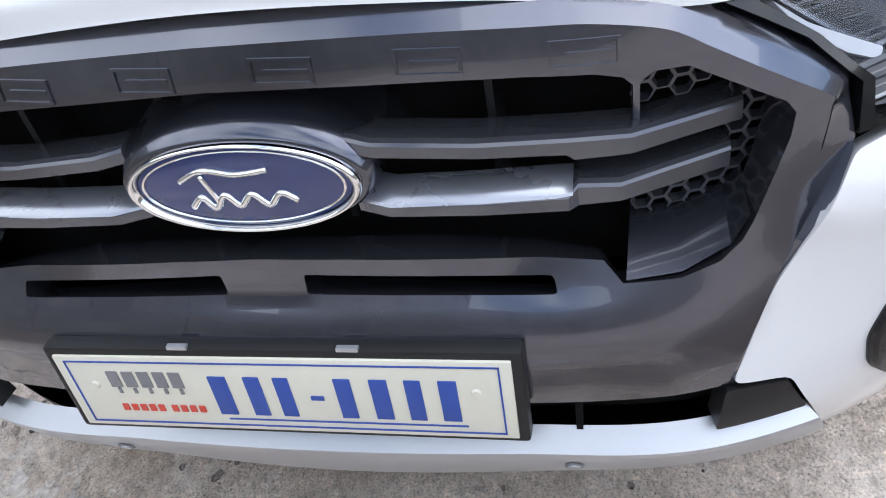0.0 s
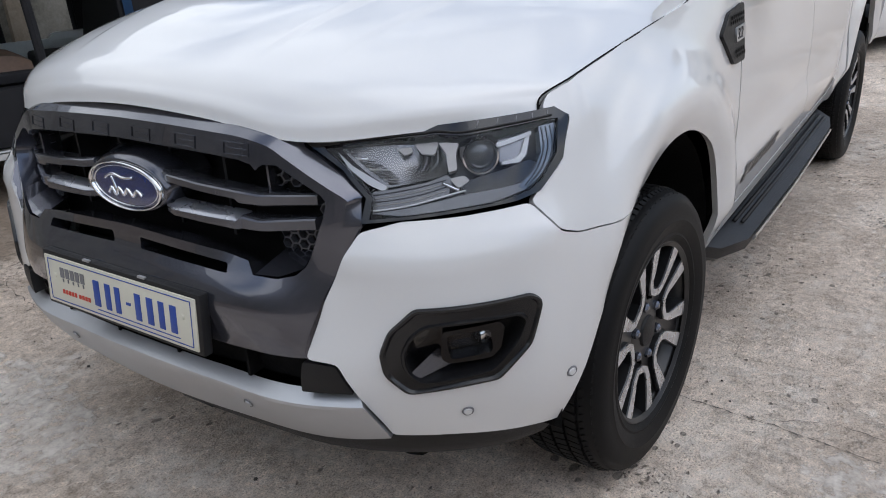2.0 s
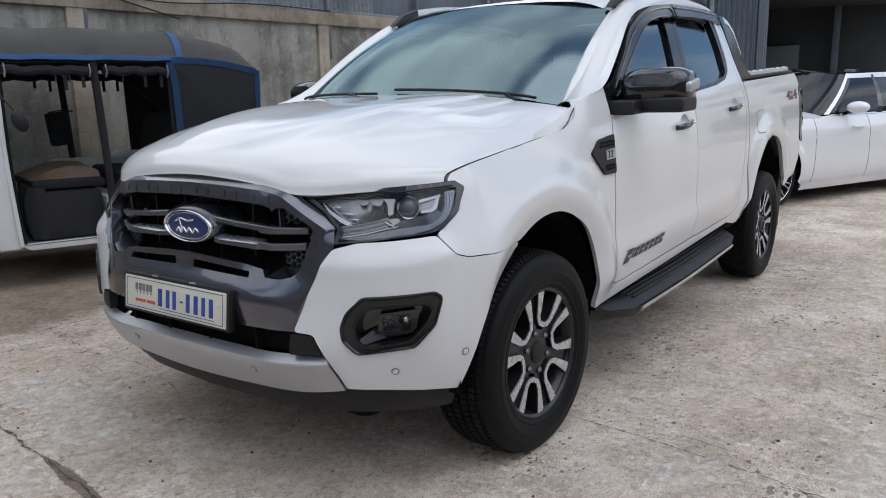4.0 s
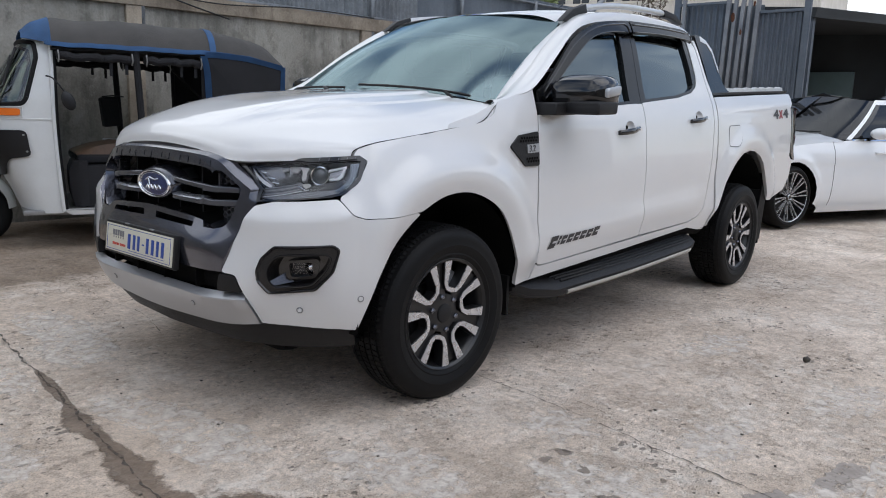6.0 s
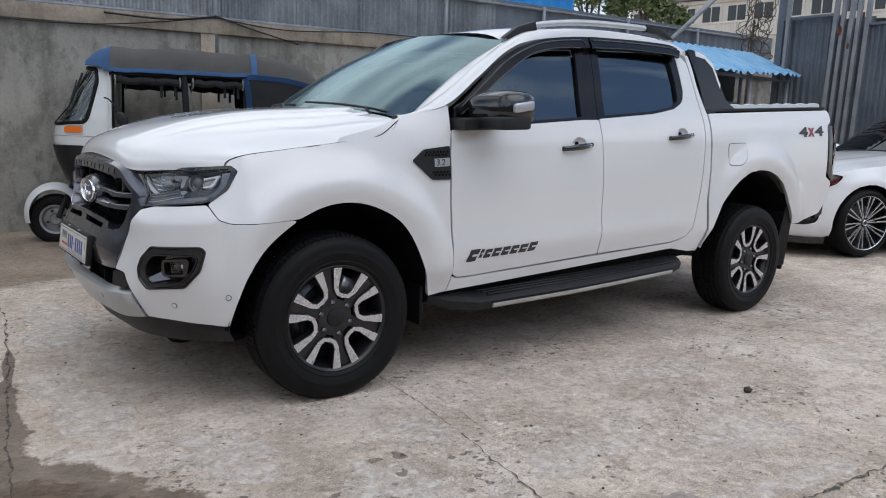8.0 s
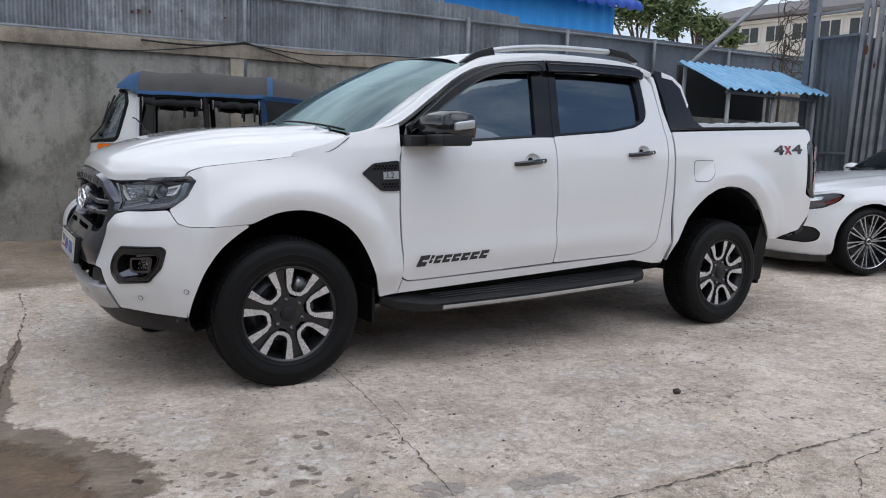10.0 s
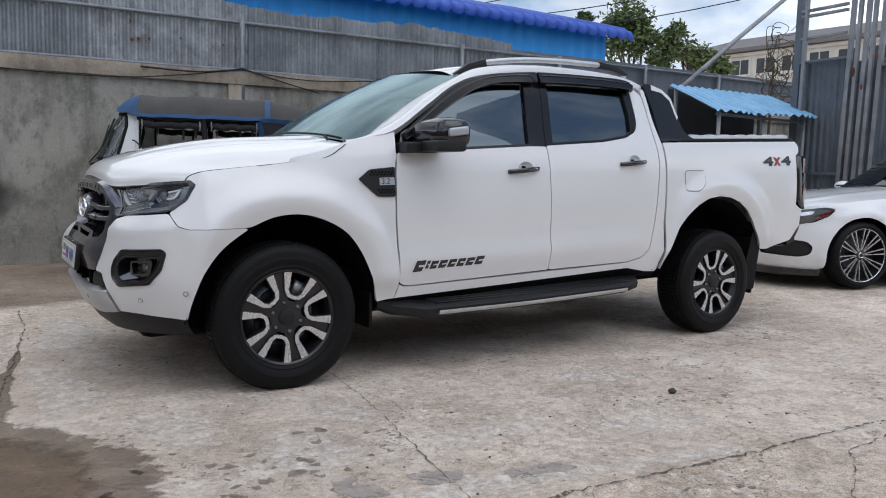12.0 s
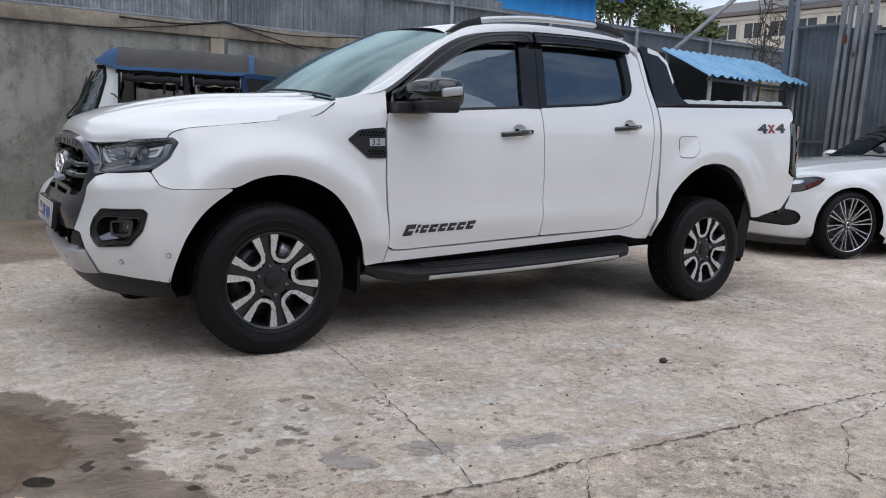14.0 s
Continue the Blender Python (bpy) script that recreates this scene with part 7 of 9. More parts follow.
def damp_run(points, widths):
    """Damp concrete along a joint, worn away towards its sides."""
    line = np.array(smooth_line(points, 10))
    w = np.interp(np.linspace(0, 1, len(line)), np.linspace(0, 1, len(widths)), widths)
    d = np.gradient(line, axis=0)
    nrm = np.stack([-d[:, 1], d[:, 0]], 1) / (np.linalg.norm(d, axis=1, keepdims=True) + 1e-9)
    bm = bmesh.new()
    edge = bm.verts.layers.float.new("edge")
    rows = []
    for k, q in enumerate(line):
        row = []
        for s, e in ((-1, 0), (-.5, .45), (0, .8), (.5, .45), (1, 0)):
            x, y = q + nrm[k] * w[k] * s
            v = bm.verts.new((x, y, float(ground_z(x, y)) + .0022))
            v[edge] = e if 0 < k < len(line) - 1 else 0
            row.append(v)
        rows.append(row)
    for a, b in zip(rows, rows[1:]):
        for i in range(4):
            bm.faces.new((a[i], a[i + 1], b[i + 1], b[i]))
    if sum(f.normal.z for f in bm.faces) < 0:
        bmesh.ops.reverse_faces(bm, faces=bm.faces)
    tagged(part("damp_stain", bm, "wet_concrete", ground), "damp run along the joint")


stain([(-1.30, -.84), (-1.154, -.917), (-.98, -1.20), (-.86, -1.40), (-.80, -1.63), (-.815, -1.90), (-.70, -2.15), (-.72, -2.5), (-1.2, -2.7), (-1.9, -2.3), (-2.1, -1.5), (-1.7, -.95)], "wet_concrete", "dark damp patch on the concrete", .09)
stain([(-1.36, -1.02), (-1.10, -1.22), (-.98, -1.45), (-1.02, -1.75), (-1.30, -1.95), (-1.70, -1.70), (-1.72, -1.20)], "wet_silt", "brown silt in the damp patch", .08, .0035)
stain([(-1.14, -1.845), (-1.09, -1.852), (-1.062, -1.90), (-1.085, -1.94), (-1.145, -1.90)], "puddle_water", "small puddle mirroring the sky", .02, .0045)
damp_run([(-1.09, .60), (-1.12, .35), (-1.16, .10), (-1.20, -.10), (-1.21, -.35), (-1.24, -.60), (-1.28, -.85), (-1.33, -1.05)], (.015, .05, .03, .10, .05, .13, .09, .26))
for k in range(46):
    x, y = rng.normal(-.40, .26), rng.normal(-1.88, .24)
    r = rng.uniform(.012, .050) * (1.0 if k % 3 == 0 else .55)
    turn = rng.uniform(0, 3)
    ring = [(r * rng.uniform(.55, 1.5) * math.cos(a), r * rng.uniform(.35, .9) * math.sin(a)) for a in np.linspace(0, 2 * math.pi, 9, endpoint=False)]
    stain([(x + a * math.cos(turn) - b * math.sin(turn), y + a * math.sin(turn) + b * math.cos(turn)) for a, b in ring], "damp_spot", "small damp spot", .012)
# pale lime crust and broken skin of the concrete beside the joints
# pale patches before the nose also paint the ground brighter there
for ring in ([(.22, -1.18), (.30, -1.50), (.10, -1.62), (-.12, -1.45), (-.02, -1.20)], [(-.10, -1.42), (.02, -1.75), (-.12, -2.10), (-.42, -2.05), (-.52, -1.70), (-.34, -1.44)], [(-.30, -2.28), (.20, -2.24), (.70, -2.38), (1.30, -2.48), (1.25, -2.56), (.55, -2.47), (-.05, -2.42)], [(.92, -2.00), (1.35, -1.95), (1.62, -2.20), (1.30, -2.36), (.98, -2.25)], [(.20, -1.75), (.55, -1.70), (.72, -1.95), (.40, -2.10), (.15, -1.98)], [(1.30, -1.25), (1.75, -1.20), (2.05, -1.45), (1.70, -1.62), (1.32, -1.50)], [(-1.15, .10), (-.90, .05), (-.72, -.40), (-.80, -.85), (-1.10, -.80), (-1.17, -.30)], [(-1.45, .40), (-1.30, .0), (-1.38, -.50), (-1.75, -.55), (-1.95, -.05), (-1.80, .40)], [(-.62, 1.55), (-.50, 1.00), (-.72, .45), (-1.02, .45), (-1.04, 1.0), (-.88, 1.6)], [(-1.12, 1.5), (-1.10, .8), (-1.16, .25), (-1.50, .45), (-1.60, 1.1)], [(-.75, -.85), (-.45, -1.00), (-.35, -1.30), (-.62, -1.62), (-.88, -1.22)]):
    tagged(stain(ring, "lime_crust", "", .06, .0018), "pale lime crust")
for ring in ([(-.05, -2.10), (.14, -2.12), (.24, -2.24), (.12, -2.33), (-.08, -2.26)], [(-.30, -2.02), (-.16, -2.06), (-.14, -2.28), (-.32, -2.24)], [(.30, -2.26), (.60, -2.32), (.58, -2.40), (.30, -2.36)]):
    tagged(stain(ring, "spall_grey", "", .04, .0030), "broken grey skin of the concrete")
# crumbs of stone and leaf litter
bm = bmesh.new()
for k in range(230):
    x, y = rng.uniform(-2.2, 3.2), rng.uniform(-3.6, 1.6)
    r = rng.uniform(.0025, .007)
    vs = bmesh.ops.create_icosphere(bm, subdivisions=1, radius=r, matrix=Matrix.Translation((x, y, float(ground_z(x, y)) + r * .4)) @ Matrix.Diagonal((1, rng.uniform(.6, 1.3), .6, 1)))
tagged(part("grit", bm, "crack_dirt", smooth=False), "loose dark grit scattered on the concrete", "grit", kind="stuff")
bm = bmesh.new()
bmesh.ops.create_icosphere(bm, subdivisions=2, radius=.022, matrix=Matrix.Translation((1.706, -1.837, .012)) @ Matrix.Diagonal((1, .8, .7, 1)))
for v in bm.verts:
    v.co += Vector((rng.normal(0, .002), rng.normal(0, .002), rng.normal(0, .002)))
tagged(part("stone", bm, "crack_dirt"), "small dark stone on the concrete", "stone")

# ---- wall, corrugated fence ----
TILT = 0.018
WY = 4.40


def tilted(bm):
    for v in bm.verts:
        v.co.z += TILT * v.co.x
    return bm


bm = bmesh.new()
box(bm, -10, 12.2, WY, WY + .18, -.3, 2.08)
wall = tagged(part("wall_north", tilted(bm), "wall_concrete", smooth=False), "stained grey concrete yard wall with pilasters", "wall", kind="structure")
bm = bmesh.new()
box(bm, -10, 12.2, WY - .05, WY + .20, 2.08, 2.23, .008)
part("wall_beam", tilted(bm), "beam_concrete", wall)
for x in np.arange(-10.66, 12, 3.0):
    bm = bmesh.new()
    box(bm, x - .085, x + .085, WY - .04, WY + .05, -.3, 2.08, .006)
    part("pilaster", tilted(bm), "beam_concrete", wall)

# smoky stain on the wall's face
def soot(x0, x1, z0, z1):
    m = bpy.data.materials.new("soot")
    MATS["soot"] = m
    m.use_nodes = True
    n, l = m.node_tree.nodes, m.node_tree.links
    b = n["Principled BSDF"]
    b.inputs["Base Color"].default_value = (.022, .021, .020, 1)
    b.inputs["Roughness"].default_value = .95
    tc, no, mul = n.new("ShaderNodeTexCoord"), n.new("ShaderNodeTexNoise"), n.new("ShaderNodeMapRange")
    no.inputs["Scale"].default_value, no.inputs["Detail"].default_value = 5, 6
    gr = n.new("ShaderNodeTexGradient")
    gr.gradient_type = "SPHERICAL"
    mp = n.new("ShaderNodeMapping")
    mp.inputs["Location"].default_value = (-1, 0, -1)
    mp.inputs["Scale"].default_value = (2, 0, 2)
    l.new(tc.outputs["Generated"], mp.inputs["Vector"])
    l.new(tc.outputs["Object"], no.inputs["Vector"])
    warp = n.new("ShaderNodeMixRGB")
    warp.blend_type = "LINEAR_LIGHT"
    warp.inputs["Fac"].default_value = .35
    l.new(mp.outputs["Vector"], warp.inputs["Color1"])
    l.new(no.outputs["Color"], warp.inputs["Color2"])
    l.new(warp.outputs["Color"], gr.inputs["Vector"])
    mul.inputs["From Min"].default_value, mul.inputs["From Max"].default_value, mul.inputs["To Max"].default_value = .12, .75, .75
    l.new(gr.outputs["Fac"], mul.inputs["Value"])
    clear, mixer = n.new("ShaderNodeBsdfTransparent"), n.new("ShaderNodeMixShader")
    l.new(mul.outputs["Result"], mixer.inputs["Fac"])
    l.new(clear.outputs["BSDF"], mixer.inputs[1])
    l.new(b.outputs["BSDF"], mixer.inputs[2])
    l.new(mixer.outputs["Shader"], n["Material Output"].inputs["Surface"])
    bm = bmesh.new()
    bm.faces.new([bm.verts.new((x, WY - .004, z)) for x, z in ((x0, z0), (x1, z0), (x1, z1), (x0, z1))])
    part("soot_stain", bm, "soot", wall, "blurred black soot stain")


soot(-1.50, -.82, .42, 1.14)

fence = tagged(new("fence_north"), "grey corrugated metal sheets on top of the wall", "fence", kind="structure")


def corrugated(x0, x1, z0, z1, y, pitch, depth, ragged=0.0, along="x", lean=0.0):
    """One corrugated sheet; its top may be ragged."""
    bm = bmesh.new()
    n = max(4, int(abs(x1 - x0) / pitch * 8))
    rows = []
    for k in range(n + 1):
        u = x0 + (x1 - x0) * k / n
        d = depth * max(-1, min(1, 1.5 * math.sin(2 * math.pi * (u - x0) / pitch)))
        top = z1 + (ragged * noise.noise(Vector((u * 5, y, 0))) + ragged * .6 * noise.noise(Vector((u * 17, 3, 0))) if ragged else 0)
        q = [(u, y + d, z0), (u, y + d + lean * .5, (z0 + top) / 2), (u, y + d + lean, top)]
        rows.append([(b, a, c) if along == "y" else (a, b, c) for a, b, c in q])
    loft(bm, rows, closed=False)
    return bm


x = -12.0
k = 0
while x < 5.30:
    w = rng.uniform(.78, .95)
    x1 = min(x + w, 5.36)
    old = -.3 < x < .85
    bm = corrugated(x, x1, 2.20, 3.00 + rng.uniform(-.03, .03) - .022 * max(0, x - 3.8), WY + .06 + .006 * (k % 2), .076, .014, .035)
    part("sheet", tilted(bm), "fence_old" if old else "fence_metal", fence)
    x, k = x1 - .03, k + 1
while x < 12.0:
    x1 = x + 1.0
    bm = corrugated(x, x1, 2.20, 2.86, WY + .07, .20, .006, .004)
    part("sheet", tilted(bm), "gate_metal", fence)
    x = x1 - .02
for z, r in ((2.245, .022), (2.79, .020)):
    bm = bmesh.new()
    tube(bm, [(-13, WY + .02, z), (12, WY + .02, z)], r, 8)
    part("fence_rail", tilted(bm), "fence_metal", fence)
for x in (-7.6, -4.6, -1.6, 1.42, 4.45, 6.2, 8.0, 9.8):
    bm = bmesh.new()
    tube(bm, [(x, WY - .015 if x < 5 else WY + .01, 1.70 if x < 5 else 2.2), (x, WY - .015 if x < 5 else WY + .01, 2.83)], .030, 10)
    part("fence_post", tilted(bm), "fence_metal", fence)
# rusty holes and patches on the old sheets
for x, z, r in ((.22, 2.68, .020), (.30, 2.50, .022), (.36, 2.66, .012), (.24, 2.49, .016), (.06, 2.52, .010), (.13, 2.70, .012), (.42, 2.51, .018), (1.22, 2.52, .012), (.75, 2.55, .010)):
    bm = bmesh.new()
    ring = [(x + r * (1 + .3 * math.sin(3 * a)) * math.cos(a), WY + .0475, z + r * 1.1 * math.sin(a)) for a in np.linspace(0, 2 * math.pi, 12, endpoint=False)]
    bm.faces.new([bm.verts.new(p) for p in ring])
    part("rust_spot", tilted(bm), "rust", fence)


def cable(points, r=.008, name="cable", label="black cable sagging between posts"):
    bm = bmesh.new()
    tube(bm, smooth_line(points, 8), r, 5)
    tagged(part(name, bm, "cable_black"), label, "cable", "cables on the wall" if name == "cable" else "overhead power cables")


cable([(-2.5, WY - .08, 2.14), (-1.0, WY - .08, 2.06), (.2, WY - .09, 2.08), (1.40, WY - .06, 2.27)], .006)
cable([(.3, WY - .08, 2.20), (.9, WY - .09, 2.20), (1.40, WY - .06, 2.28)], .010)
cable([(1.40, WY - .06, 2.29), (1.8, WY - .08, 2.19), (2.35, WY - .08, 2.08)], .008)
cable([(1.40, WY - .06, 2.27), (2.2, WY - .08, 2.22), (3.3, WY - .08, 2.30), (4.45, WY - .05, 2.32)], .007)

# blue hall behind the fence
hall = thing("blue_hall", "bright blue corrugated metal hall behind the fence", "building")
bm = bmesh.new()
rows = []
for k in range(260):
    x = -12 + 23.5 * k / 259
    rows.append([(x, 9.0 + (.03 if k % 4 < 2 else 0), 0), (x, 9.0 + (.03 if k % 4 < 2 else 0), 4.62)])
loft(bm, rows, closed=False)
part("wall", bm, "blue_metal", hall, smooth=False)
bm = bmesh.new()
box(bm, -12, 11.45, 9.2, 15, 0, 4.4)
part("hall_body", bm, "blue_metal", hall)
bm = bmesh.new()
rows = []
n = 800
for k in range(n + 1):
    x = -12.5 + 24.4 * k / n
    d = .075 * (1 - abs(math.sin(math.pi * x / .30))) ** 2
    e = 4.43 + .006 * x
    rows.append([(x, 8.55, e + d - .10), (x, 8.50, e + d), (x, 8.62, e + d + .13), (x, 9.6, e + d + .42), (x, 12.0, e + d + 1.1)])
loft(bm, rows, closed=False)
part("roof", bm, "blue_roof", hall, "blue ribbed roof with a curved eave")

# ---- gate and posts at the yard's end ----
GX = 9.35
gate = thing("metal_gate", "dark grey sheet metal gate with tall uneven posts", "gate", (0, 0, 0))


def gate_sheet(y0, y1, z0, z1, dx, pitch=.11):
    bm = bmesh.new()
    rows = []
    pitch *= .62
    n = max(4, int(abs(y1 - y0) / pitch * 4))
    for k in range(n + 1):
        y = y0 + (y1 - y0) * k / n
        d = .026 if k % 4 in (1, 2) else 0
        rows.append([(GX + dx - d, y, z0), (GX + dx - d, y, z1)])
    loft(bm, rows, closed=False)
    part("gate_sheet", bm, "gate_metal", gate, smooth=False)


gate_sheet(2.60, 1.80, .25, 2.95, .10, .16)
gate_sheet(1.42, .72, .25, 2.78, .02, .12)
gate_sheet(1.85, 1.35, .25, 2.9, .12, .2)
for y, w, x, z1, lean, mt in ((2.66, .10, 0, 4.6, -.02, "gate_metal"), (2.54, .05, -.04, 4.4, -.03, "pale_metal"), (1.90, .06, -.02, 4.5, -.10, "pale_metal"), (1.78, .05, -.05, 4.5, -.10, "pale_metal"), (1.68, .06, -.02, 4.5, -.10, "pale_metal"), (1.57, .05, -.05, 4.5, -.10, "pale_metal"), (1.46, .06, -.02, 4.5, -.10, "pale_metal"), (.70, .09, -.02, 4.2, .0, "gate_metal")):
    bm = bmesh.new()
    loft(bm, [[(GX + x + a, y + b + lean * (z - .15) / 4, z) for a, b in ((-.02, -w / 2), (-.02, w / 2), (.03, w / 2), (.03, -w / 2))] for z in (.1, 2.0, z1)], cap=True)
    bmesh.ops.recalc_face_normals(bm, faces=bm.faces)
    part("gate_post", bm, mt, gate, smooth=False)
for y0, y1, z in ((2.6, 1.85, 1.30), (2.6, 1.85, 2.95), (1.42, .72, 1.20), (1.42, .72, .95), (1.42, .72, 2.78), (2.6, 1.9, 3.30), (2.6, 1.9, 3.62), (2.6, 1.9, 3.70), (2.6, .7, 4.15)):
    bm = bmesh.new()
    box(bm, GX - .03, GX + .02, y1, y0, z - .02, z + .02, .004)
    part("gate_rail", bm, "pale_metal" if z > 3 else "gate_metal", gate)
for y, z, r in ((1.80, 2.72, .05), (1.66, 2.5, .03), (1.50, 2.9, .03)):
    bm = bmesh.new()
    ring = [(GX - .075, y - .10 * (z - .15) / 4 + r * .6 * math.cos(a), z + r * 1.4 * math.sin(a)) for a in np.linspace(0, 2 * math.pi, 12, endpoint=False)]
    bm.faces.new([bm.verts.new(p) for p in ring])
    part("rust_spot", bm, "rust", gate)

# blue lean-to with its posts
shelter = thing("lean_to_shelter", "lean-to with a pale blue corrugated roof", "shelter")
bm = bmesh.new()
rows = []
for k in range(121):
    x = 7.05 + 2.28 * k / 120
    d = .020 * math.sin(2 * math.pi * x / .155)
    sag = .02 * math.sin(x * 3)
    rows.append([(x - .0, 2.22 + .03 * math.sin(x * 9), 2.07 + .018 * (x - 7) + d + sag * .5), (x + .05, 2.7, 2.29 + .012 * (x - 7) + d), (x + .10, 3.18, 2.50 + .006 * (x - 7) + d)])
loft(bm, rows, closed=False)
part("roof", bm, "pale_blue_metal", shelter, "pale blue corrugated sheet")
for x, y, z1 in ((7.25, 2.35, 2.10), (8.2, 2.35, 2.12), (9.15, 2.35, 2.13), (7.25, 3.1, 2.44), (9.15, 3.1, 2.46)):
    bm = bmesh.new()
    tube(bm, [(x, y, .1), (x, y, z1)], .028, 8)
    part("post", bm, "pale_metal", shelter)
bm = bmesh.new()
box(bm, 7.2, 9.2, 2.33, 2.37, 2.02, 2.06, .004)
part("beam", bm, "gate_metal", shelter)
bm = bmesh.new()
box(bm, 7.3, 9.25, 3.15, 3.25, .1, 1.75, .01)
tagged(part("low_wall", bm, "wall_concrete"), "low grey block wall under the lean-to", "wall", kind="structure")
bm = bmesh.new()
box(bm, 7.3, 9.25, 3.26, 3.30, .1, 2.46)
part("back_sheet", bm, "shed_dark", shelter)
bm = bmesh.new()
tube(bm, [(7.55, 3.35, 2.45), (8.9, 3.42, 3.35), (10.3, 3.5, 4.25)], .035, 10)
tagged(part("leaning_pole", bm, "pale_metal"), "long grey steel pole leaning over the lean-to", "pole")
# dry creeper tangled round a stake beside the gate
creeper = thing("dry_creeper", "bare tangled creeper stems round a thin stake", "plant", (10, 3.45, .1))
bm = bmesh.new()
tube(bm, [(0, .10, 0), (.02, .09, 1.6), (0, .05, 3.0)], [.03, .025, .018], 7)
part("stake", bm, "bark", creeper)
twigs = random.Random(21)
for k in range(34):
    p = Vector((twigs.uniform(-.06, .06), twigs.uniform(-.10, .08), twigs.uniform(2.2, 3.6)))
    d = Vector((0, twigs.uniform(-1, 1), twigs.uniform(-.6, 1))).normalized()
    pts = [p]
    for _ in range(9):
        d = (d + Vector((twigs.gauss(0, .25), twigs.gauss(0, .55), twigs.gauss(0, .55)))).normalized()
        pull = Vector((-pts[-1].x, -pts[-1].y - .02, (3.0 - pts[-1].z) * .2))
        d = (d + pull * 2.2).normalized()
        pts.append(pts[-1] + d * twigs.uniform(.07, .12))
    bm = bmesh.new()
    tube(bm, smooth_line([tuple(q) for q in pts], 3), twigs.uniform(.004, .008), 5)
    part("stem", bm, "bark", creeper)

# carport behind the gate
carport = thing("carport", "dark open carport behind the gate", "carport")
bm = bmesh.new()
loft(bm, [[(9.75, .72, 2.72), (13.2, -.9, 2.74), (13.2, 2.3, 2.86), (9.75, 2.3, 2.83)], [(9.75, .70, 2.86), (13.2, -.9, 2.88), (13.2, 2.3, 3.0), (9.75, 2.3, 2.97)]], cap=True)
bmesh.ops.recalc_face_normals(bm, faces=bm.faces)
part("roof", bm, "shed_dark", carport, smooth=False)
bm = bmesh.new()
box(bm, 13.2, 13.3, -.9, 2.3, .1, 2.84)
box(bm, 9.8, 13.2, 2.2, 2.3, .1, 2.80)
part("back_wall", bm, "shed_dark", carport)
bm = bmesh.new()
box(bm, 13.1, 13.18, .95, 1.9, 1.25, 2.15, .01)
part("panel", bm, "shed_panel", carport, "grey-green panel")
for x, y in ((13.0, .33), (9.85, .8)):
    bm = bmesh.new()
    box(bm, x - .05, x + .05, y - .05, y + .05, .1, 2.8, .006)
    part("post", bm, "gate_metal", carport)

# ---- far buildings ----
def building(place, turn, wide, deep, floors, bays, label, storey=3.2):
    b = thing("apartment_building", label, "building", place, turn)
    bm = bmesh.new()
    H = floors * storey
    box(bm, 0, deep, -wide / 2, wide / 2, 0, H)
    part("wall", bm, "cream_render", b, smooth=False)
    bm = bmesh.new()
    loft(bm, [[(-.5, -wide / 2 - .5, H), (deep + .5, -wide / 2 - .5, H), (deep + .5, wide / 2 + .5, H), (-.5, wide / 2 + .5, H)], [(-.5, -wide / 2 - .5, H + .25), (deep + .5, -wide / 2 - .5, H + .25), (deep + .5, wide / 2 + .5, H + .25), (-.5, wide / 2 + .5, H + .25)], [(deep * .35, -wide / 2 + 2, H + 1.8), (deep * .65, -wide / 2 + 2, H + 1.8), (deep * .65, wide / 2 - 2, H + 1.8), (deep * .35, wide / 2 - 2, H + 1.8)]], cap=True)
    bmesh.ops.recalc_face_normals(bm, faces=bm.faces)
    part("roof", bm, "roof_grey", b, smooth=False)
    for fl in range(floors):
        z = fl * storey
        bm = bmesh.new()
        box(bm, -.18, 0, -wide / 2, wide / 2, z + storey - .28, z + storey - .06, .02)
        part("cornice", bm, "cream_render", b)
        for k in range(bays):
            y = -wide / 2 + (k + .5) * wide / bays
            w = wide / bays * .36
            bm = bmesh.new()
            box(bm, -.06, .02, y - w - .12, y + w + .12, z + .98, z + 2.28, .01)
            fr = part("window", bm, "cream_render", b)
            for j in (-1, 1):
                bm = bmesh.new()
                box(bm, -.09, -.05, y + j * w / 2 - w / 2 + .05, y + j * w / 2 + w / 2 - .05, z + 1.12, z + 2.12)
                part("pane", bm, "window_dark", fr)
            if k % 2 == 0:
                bm = bmesh.new()
                box(bm, -.9, 0, y - w - .4, y + w + .4, z - .1, z + .06, .01)
                for t in np.linspace(-1, 1, 11):
                    box(bm, -.9, -.84, y + t * (w + .35) - .03, y + t * (w + .35) + .03, z + .06, z + .85)
                box(bm, -.93, -.80, y - w - .4, y + w + .4, z + .85, z + .97, .01)
                part("balcony", bm, "cream_render", b)
    return b


building((47, 24.0, 0), 8, 24, 12, 4, 13, "cream apartment block with balconies and dark windows", 2.68)
building((34, -3.2, 0), -4, 16, 10, 2, 5, "pale building with dark windows across the street", 3.3)

